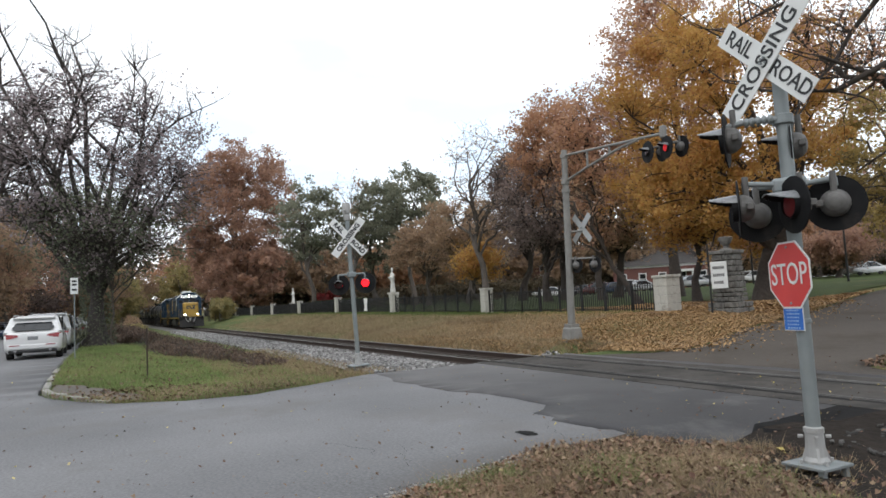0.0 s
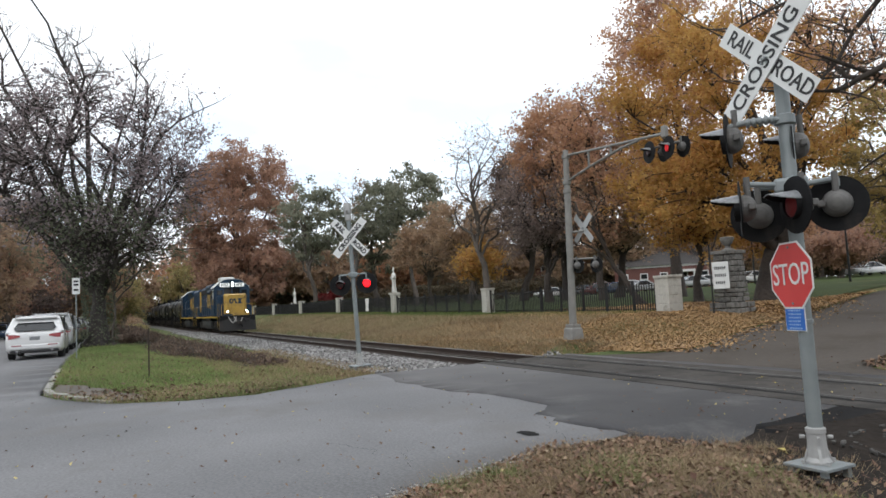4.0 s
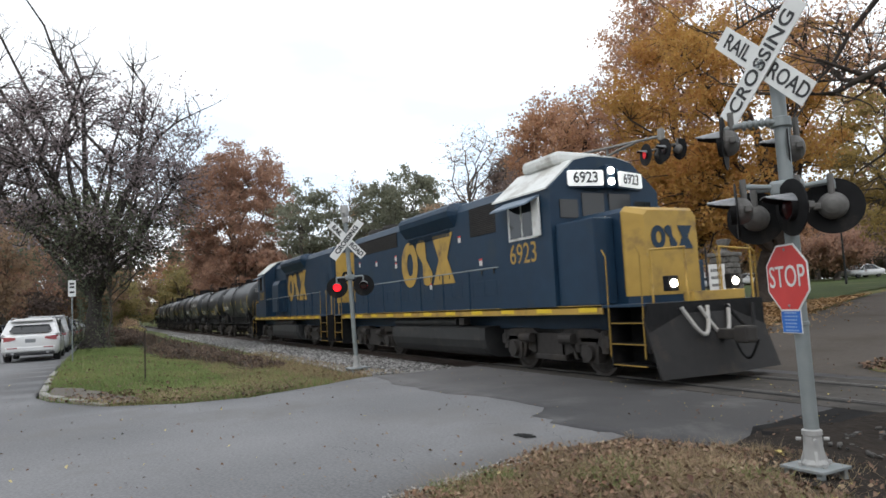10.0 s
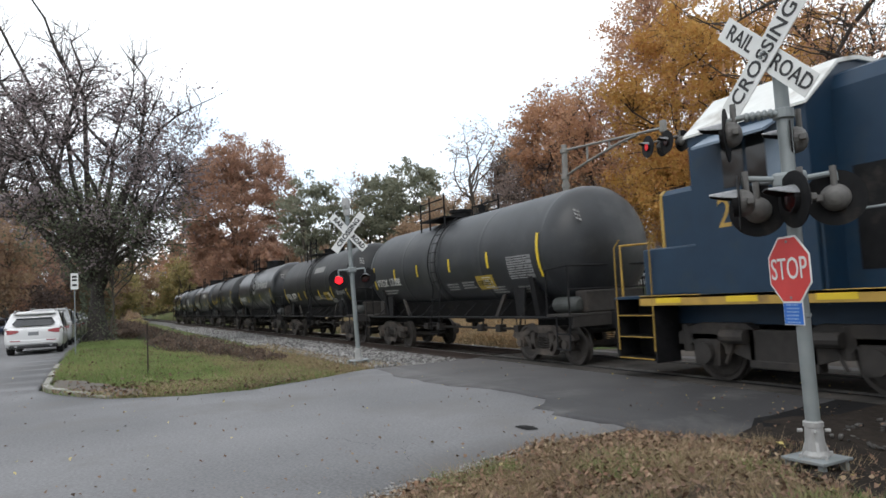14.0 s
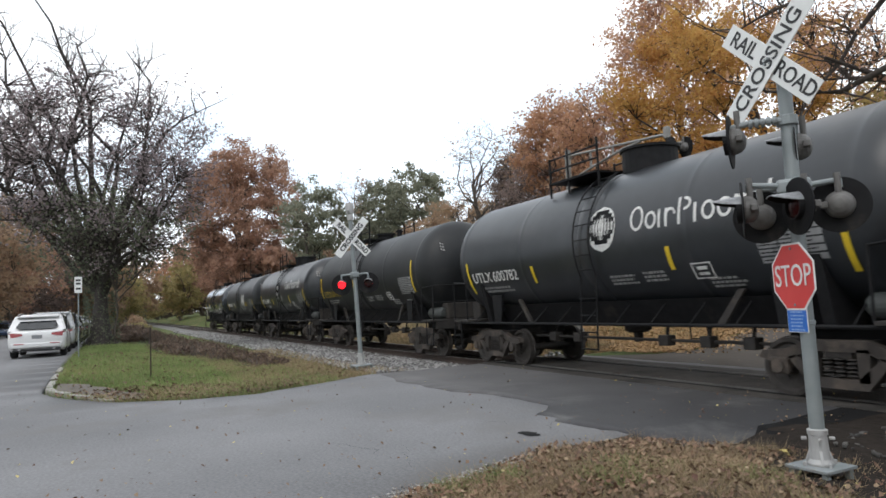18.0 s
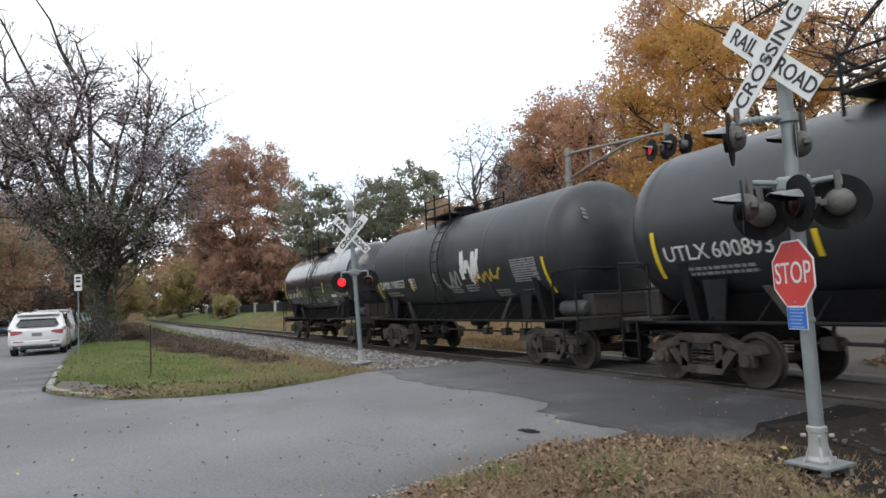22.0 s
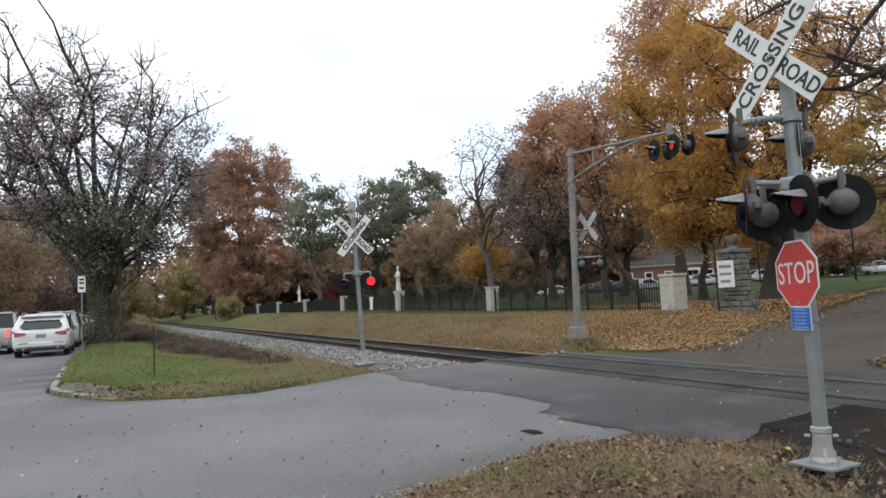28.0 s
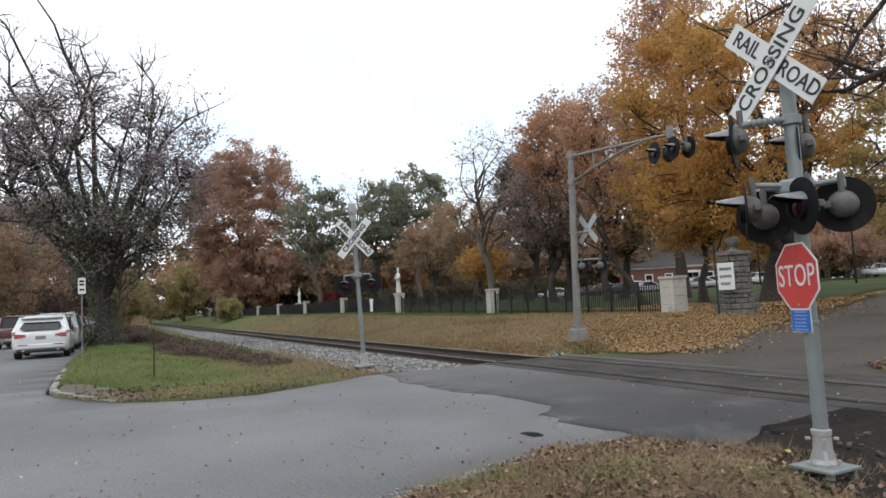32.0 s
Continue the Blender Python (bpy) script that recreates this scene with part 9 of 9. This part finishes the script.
def stones(name, label, pts, rng, size, paint_, parent=None):
    """Broken ballast: squashed eight-cornered lumps."""
    n = len(pts)
    base = np.array([(-1, -1, -1), (1, -1, -1), (1, 1, -1), (-1, 1, -1), (-1, -1, 1), (1, -1, 1), (1, 1, 1), (-1, 1, 1)], float)
    v = base[None] * rng.uniform(0.5, 1.0, (n, 8, 3)) * (size * rng.uniform(0.5, 1.2, (n, 1, 1)))
    a = rng.uniform(0, math.pi, n)
    ca, sa = np.cos(a)[:, None], np.sin(a)[:, None]
    x, y, z = v[..., 0], v[..., 1], v[..., 2] * 0.7
    tl = rng.normal(0, 0.5, (n, 1))
    v = np.stack((x * ca - y * sa, x * sa + y * ca, z + tl * x * 0.7), 2) + pts[:, None]
    f = np.array([(0, 3, 2, 1), (4, 5, 6, 7), (0, 1, 5, 4), (1, 2, 6, 5), (2, 3, 7, 6), (3, 0, 4, 7)])
    f = (f[None] + (np.arange(n) * 8)[:, None, None]).reshape(-1, 4)
    ob = raw_mesh(name, v.reshape(-1, 3), f, paint_, parent)
    return tagged(ob, label, "ballast", kind="stuff")


L_FALLEN = leaf_mat("fallen_brown_leaves", [(0.042, 0.03, 0.023), (0.12, 0.08, 0.056), (0.2, 0.132, 0.09), (0.1, 0.054, 0.039), (0.27, 0.2, 0.13), (0.15, 0.1, 0.07)], 0.05, 0.8)
L_CURLED = leaf_mat("curled_red_brown_leaves", [(0.045, 0.03, 0.024), (0.115, 0.074, 0.054), (0.185, 0.12, 0.083), (0.095, 0.05, 0.038), (0.25, 0.18, 0.12)], 0.05, 0.8)
L_RUSSET = leaf_mat("fallen_russet_leaves", [(0.1, 0.055, 0.038), (0.17, 0.095, 0.062), (0.26, 0.165, 0.11), (0.36, 0.28, 0.19), (0.06, 0.038, 0.028)], 0.05, 0.8)
L_FALLEN_GOLD = leaf_mat("fallen_golden_leaves", [(0.15, 0.095, 0.055), (0.31, 0.195, 0.1), (0.45, 0.29, 0.14), (0.22, 0.135, 0.08), (0.38, 0.28, 0.17)], 0.05, 0.8)
L_PALE = leaf_mat("pale_fallen_leaves", [(0.3, 0.26, 0.16), (0.5, 0.42, 0.2), (0.45, 0.36, 0.08), (0.12, 0.07, 0.05)], 0.05, 0.8)
G_DRY = leaf_mat("dry_grass_blades", [(0.17, 0.128, 0.078), (0.28, 0.21, 0.13), (0.37, 0.29, 0.18), (0.15, 0.13, 0.065)], 0.2, 0.8)
G_GREEN = leaf_mat("green_grass_blades", [(0.115, 0.155, 0.055), (0.175, 0.235, 0.085), (0.24, 0.295, 0.115), (0.33, 0.285, 0.14)], 0.25, 0.8)
G_LAWN = leaf_mat("lawn_grass_blades", [(0.07, 0.1, 0.03), (0.11, 0.15, 0.045), (0.17, 0.175, 0.07)], 0.2, 0.8)

# the near verge, thick with brown leaves and dead grass
# little grows on the dark soil past the mast
verge_keep = lambda x, y, rng: not paved(x, y) and y < -3.2 and (rng.uniform() < 0.12 or y < -4.75 - 0.35 * max(0.0, x + 4.2) or x < -4.6)
near_keep = lambda x, y, rng: not paved(x, y) and y < -3.2
def tufts(n, per, seed, box, keep, spread):
    """Places for blades that stand in separate tufts."""
    pts, rng = scatter(n, seed, *box, keep)
    p = np.repeat(pts, per, axis=0)
    p[:, :2] += rng.normal(0, spread, (len(p), 2))
    p[:, 2] = [land(x, y) for x, y in p[:, :2]]
    return p, rng


NEAR = (-6.2, 3.5, -9.6, -3.6)
straw_keep = lambda x, y, rng: verge_keep(x, y, rng) and rng.uniform() < smoothstep(-6.0, -4.7, x) * (1.0 - 0.9 * smoothstep(-4.3, -3.7, x)) * (0.35 + 0.65 * (math.sin(x * 2.3 + 0.7) * math.cos(y * 1.9) > -0.1))
litter_keep = lambda x, y, rng: verge_keep(x, y, rng) and rng.uniform() < 1.0 - 0.2 * smoothstep(-5.6, -4.5, x)
pts, rng = scatter(12000, 1, *NEAR, litter_keep)
fallen_leaves("leaf_litter", "brown fallen leaves on the near verge", pts, rng, 0.036, L_FALLEN, 0.045, 0.45)
pts, rng = scatter(1800, 15, *NEAR, verge_keep)
fallen_leaves("leaf_litter", "larger curled leaves on the near verge", pts, rng, 0.05, L_CURLED, 0.05, 0.5)
pts, rng = tufts(3400, 16, 2, NEAR, verge_keep, 0.03)
blades("dry_grass", "dead grass tufts on the near verge", pts, rng, 0.12, 0.006, G_DRY, 0.6)
pts, rng = tufts(450, 20, 26, NEAR, straw_keep, 0.04)
blades("dry_grass", "long straw coloured grass round the mast", pts, rng, 0.17, 0.005, G_DRY, 0.8)
pts, rng = scatter(22000, 16, *NEAR, verge_keep)
blades("dry_grass", "short matted dead grass on the near verge", pts, rng, 0.05, 0.005, G_DRY, 1.3)
pts, rng = tufts(560, 28, 3, (-5.6, 0.5, -9.6, -5.0), lambda x, y, r: not paved(x, y) and math.sin(x * 3.1 + y) * math.cos(y * 2.7) > 0.2, 0.05)
blades("green_grass", "green grass tufts on the near verge", pts, rng, 0.13, 0.007, G_GREEN, 0.5)
pts, rng = scatter(130, 4, -6.0, 2.0, -9.0, -2.5, lambda x, y, r: near_keep(x, y, r) and (x > -3.8 or r.uniform() < 0.3))
fallen_leaves("yellow_leaves", "bright yellow leaves on the near verge", pts, rng, 0.08, L_PALE, 0.03, 0.45)
pts, rng = scatter(1500, 19, -6.2, -4.0, -8.6, -3.9, lambda x, y, r: not paved(x, y) and r.uniform() < 0.35 + 0.65 * (math.sin(x * 4.3 + 1) * math.sin(y * 3.7) > 0))
fallen_leaves("leaf_litter", "dull red brown leaves on the verge beside the street", pts, rng, 0.038, L_RUSSET, 0.055, 0.5)
pts, rng = scatter(420, 17, -4.5, 3.5, -5.4, -1.9, lambda x, y, r: not paved(x, y))
fallen_leaves("leaf_litter", "leaf scraps strewn on the dark soil", pts, rng, 0.05, L_CURLED, 0.03, 0.4)
# the corner verge by the far mast
left_keep = lambda x, y, rng: not paved(x, y)
pts, rng = scatter(60000, 5, -40, -13.6, -11.2, -3.6, lambda x, y, r: not paved(x, y) and r.uniform() < smoothstep(-45, -16, x) + 0.15 and (y < -5.2 or r.uniform() < 0.1) and (not inside(x, y, CORNER_SOIL) or r.uniform() < 0.04))
blades("green_grass", "green grass on the corner verge", pts, rng, 0.13, 0.014, G_GREEN, 0.45)
pts, rng = scatter(26000, 6, -30, -13.6, -11.2, -3.0, lambda x, y, r: not paved(x, y) and (y > -7.0 or x > -15.6 or r.uniform() < 0.1) and not (y > -3.6 and x < -16) and (not inside(x, y, CORNER_SOIL) or r.uniform() < 0.1))
blades("dry_grass", "dead tan grass along the road edge", pts, rng, 0.15, 0.012, G_DRY, 0.5)
pts, rng = scatter(1500, 7, -30, -13.6, -11.2, -3.4, left_keep)
fallen_leaves("leaf_litter", "brown leaves scattered on the corner verge", pts, rng, 0.07, L_FALLEN, 0.05)
pts, rng = scatter(1500, 8, -16.8, -13.6, -11.1, -6.0, left_keep)
fallen_leaves("leaf_litter", "brown leaves along the kerb", pts, rng, 0.07, L_FALLEN, 0.03)
# the bank before the fence
pts, rng = scatter(150000, 9, -34, -12.5, 2.7, 17, lambda x, y, r: not paved(x, y) and r.uniform() < smoothstep(-36, -22, x) * smoothstep(2.5, 3.2, y) + 0.04)
fallen_leaves("leaf_carpet", "golden brown leaves thick on the bank", pts, rng, 0.052, L_FALLEN_GOLD, 0.03)
pts, rng = scatter(15000, 10, -30, -17, 14, 30, lambda x, y, r: not paved(x, y) and (y < 19.5 or x > -21))
fallen_leaves("leaf_carpet", "golden brown leaves under the maple", pts, rng, 0.11, L_FALLEN_GOLD, 0.03)
pts, rng = scatter(4000, 13, -9.5, 12, 3.0, 16, lambda x, y, r: not paved(x, y))
fallen_leaves("leaf_litter", "brown leaves beside the drive", pts, rng, 0.09, L_FALLEN, 0.03)
pts, rng = scatter(5000, 18, -8.6, -3.5, 2.3, 7.0, lambda x, y, r: not paved(x, y))
fallen_leaves("leaf_litter", "tan leaves heaped along the edge of the drive", pts, rng, 0.06, L_FALLEN, 0.03, 0.4)
pts, rng = scatter(46000, 11, -90, -16, 2.9, 12, lambda x, y, r: not paved(x, y) and r.uniform() < smoothstep(-100, -25, x) and y < 8.6 and (x < -21 or y < 4.2))
blades("dry_grass", "tan grass on the track side bank", pts, rng, 0.2, 0.03, G_DRY, 0.5)
pts, rng = scatter(16000, 24, -40, -15.7, 2.5, 4.4, lambda x, y, r: not paved(x, y))
blades("dry_grass", "dead grass at the foot of the bank", pts, rng, 0.13, 0.022, G_DRY, 0.6)
pts, rng = scatter(38000, 12, -90, -22, 7.5, 13.5, lambda x, y, r: r.uniform() < smoothstep(-100, -25, x))
blades("lawn_grass", "green lawn grass before the fence", pts, rng, 0.13, 0.03, G_LAWN, 0.4)
# ballast
def bed(x, y):
    return -0.2 - 0.06 * max(0.0, abs(y) - 1.45) / 0.85 - 0.1 * max(0.0, abs(y) - 2.3)
rng = np.random.default_rng(20)
n = 24000
bx = -15.6 - 62 * rng.uniform(0, 1, n) ** 1.9
by = rng.uniform(-4.0, -0.9, n)
by = np.where(rng.uniform(size=n) < 0.2, rng.uniform(0.9, 2.5, n), by)
bz = np.array([max(bed(x, y), land(x, y)) + 0.01 for x, y in zip(bx, by)])
stones("ballast_stones", "loose grey ballast stones beside the rails", np.stack((bx, by, bz), 1), rng, 0.05, M_BALLAST)
n = 5000
bx = rng.uniform(-4.6, 6.0, n)
by = rng.uniform(-3.6, 3.4, n)
bz = np.array([max(bed(x, y), land(x, y)) + 0.01 for x, y in zip(bx, by)])
stones("ballast_stones", "dark ballast stones beside the crossing", np.stack((bx, by, bz), 1), rng, 0.03, M_DARK_STONE)
# gravel spilling from the near verge over the street's edge
n = 1400
t_ = rng.uniform(0, 1, n)
gxs = -5.85 + 0.75 * t_ + rng.normal(0, 0.07, n)
gys = -6.1 - 2.6 * t_ + rng.normal(0, 0.05, n)
stones("verge_gravel", "pale gravel along the edge of the street", np.stack((gxs, gys, np.array([land(x, y) for x, y in zip(gxs, gys)]) + 0.004), 1), rng, 0.016, M_BALLAST)
# leaves and pits on the road
rng = np.random.default_rng(21)
out = []
while len(out) < 1500:
    x, y = rng.uniform(-24, -2), rng.uniform(-16, 5)
    if paved(x, y) and rng.uniform() < 0.25 + 0.75 * smoothstep(-9, -5.5, x):
        out.append((x, y, land(x, y) + 0.006))
fallen_leaves("road_leaves", "scattered leaf scraps on the asphalt", np.array(out[:1000]), rng, 0.036, L_FALLEN)
fallen_leaves("road_leaves", "pale leaves scattered on the asphalt", np.array(out[1000:1220]), rng, 0.034, L_PALE)

# leaves straying from the bank over the edge of the drive
edge = [(-13.4, 3.4), (-13.7, 5.4), (-14.6, 7.0), (-15.9, 9.9), (-17.0, 13.2), (-18.1, 17), (-19.3, 21)]
rng = np.random.default_rng(22)
out = []
for k in range(1500):
    i = rng.integers(0, 6)
    t = rng.uniform()
    x = edge[i][0] + (edge[i + 1][0] - edge[i][0]) * t + rng.exponential(0.5) - 0.25
    y = edge[i][1] + (edge[i + 1][1] - edge[i][1]) * t
    out.append((x, y, land(x, y) + 0.006))
fallen_leaves("road_leaves", "golden leaves straying over the edge of the drive", np.array(out), rng, 0.08, L_FALLEN_GOLD)


# ---- what moves ----
BEAT, LONG, FIRST, STOP_AT = 1.349, 0.735, 0.79, 28.95


def motions():
    for ob, s9 in TRAIN:
        walk(ob, [(t, pose(s9 + SPEED * (t - 9), 0, 0)) for t in (0, 8, 16, 24, 32)])
    # wheels roll without slipping
    for hub, x, radius in ROLLING:
        walk(hub, [(k / 15, pose(x, 0, radius) @ Matrix.Rotation(SPEED * k / 15 / radius, 4, "Y")) for k in range(481)])
    for ob, t0 in MOVING_CARS:
        walk(ob, [(t, pose(-36 - 9.0 * (t - t0), -14.9, land(-36 - 9.0 * (t - t0), -14.9))) for t in (0, 8, 16, 20, 22, 24, 26, 28, 30, 32)])
    # each lamp turns its bright face out in turn, two at a time, until the crossing clears; the turn stands in for
    # switching its light
    for lens, m, pair in FLASHERS:
        rows, t = [], FIRST - BEAT
        marks = []
        while t < STOP_AT:
            marks.append((t, math.pi if pair == 2 else 0.0))
            if t + LONG < STOP_AT:
                marks.append((t + LONG, 0.0 if pair == 2 else math.pi))
            t += BEAT
        marks.append((STOP_AT, 0.0))
        state = marks[0][1]
        for t, a in marks:
            if t > 0:
                if not rows:
                    rows.append((0.0, state))
                if a != state:
                    rows += [(t - 0.05 + 0.0334 * j, state + (a - state) * j / 3) for j in range(4)]
            state = a
        rows.append((32.0, 0.0))
        walk(lens, [(t, m @ Matrix.Rotation(a, 4, "Z")) for t, a in rows])


motions()
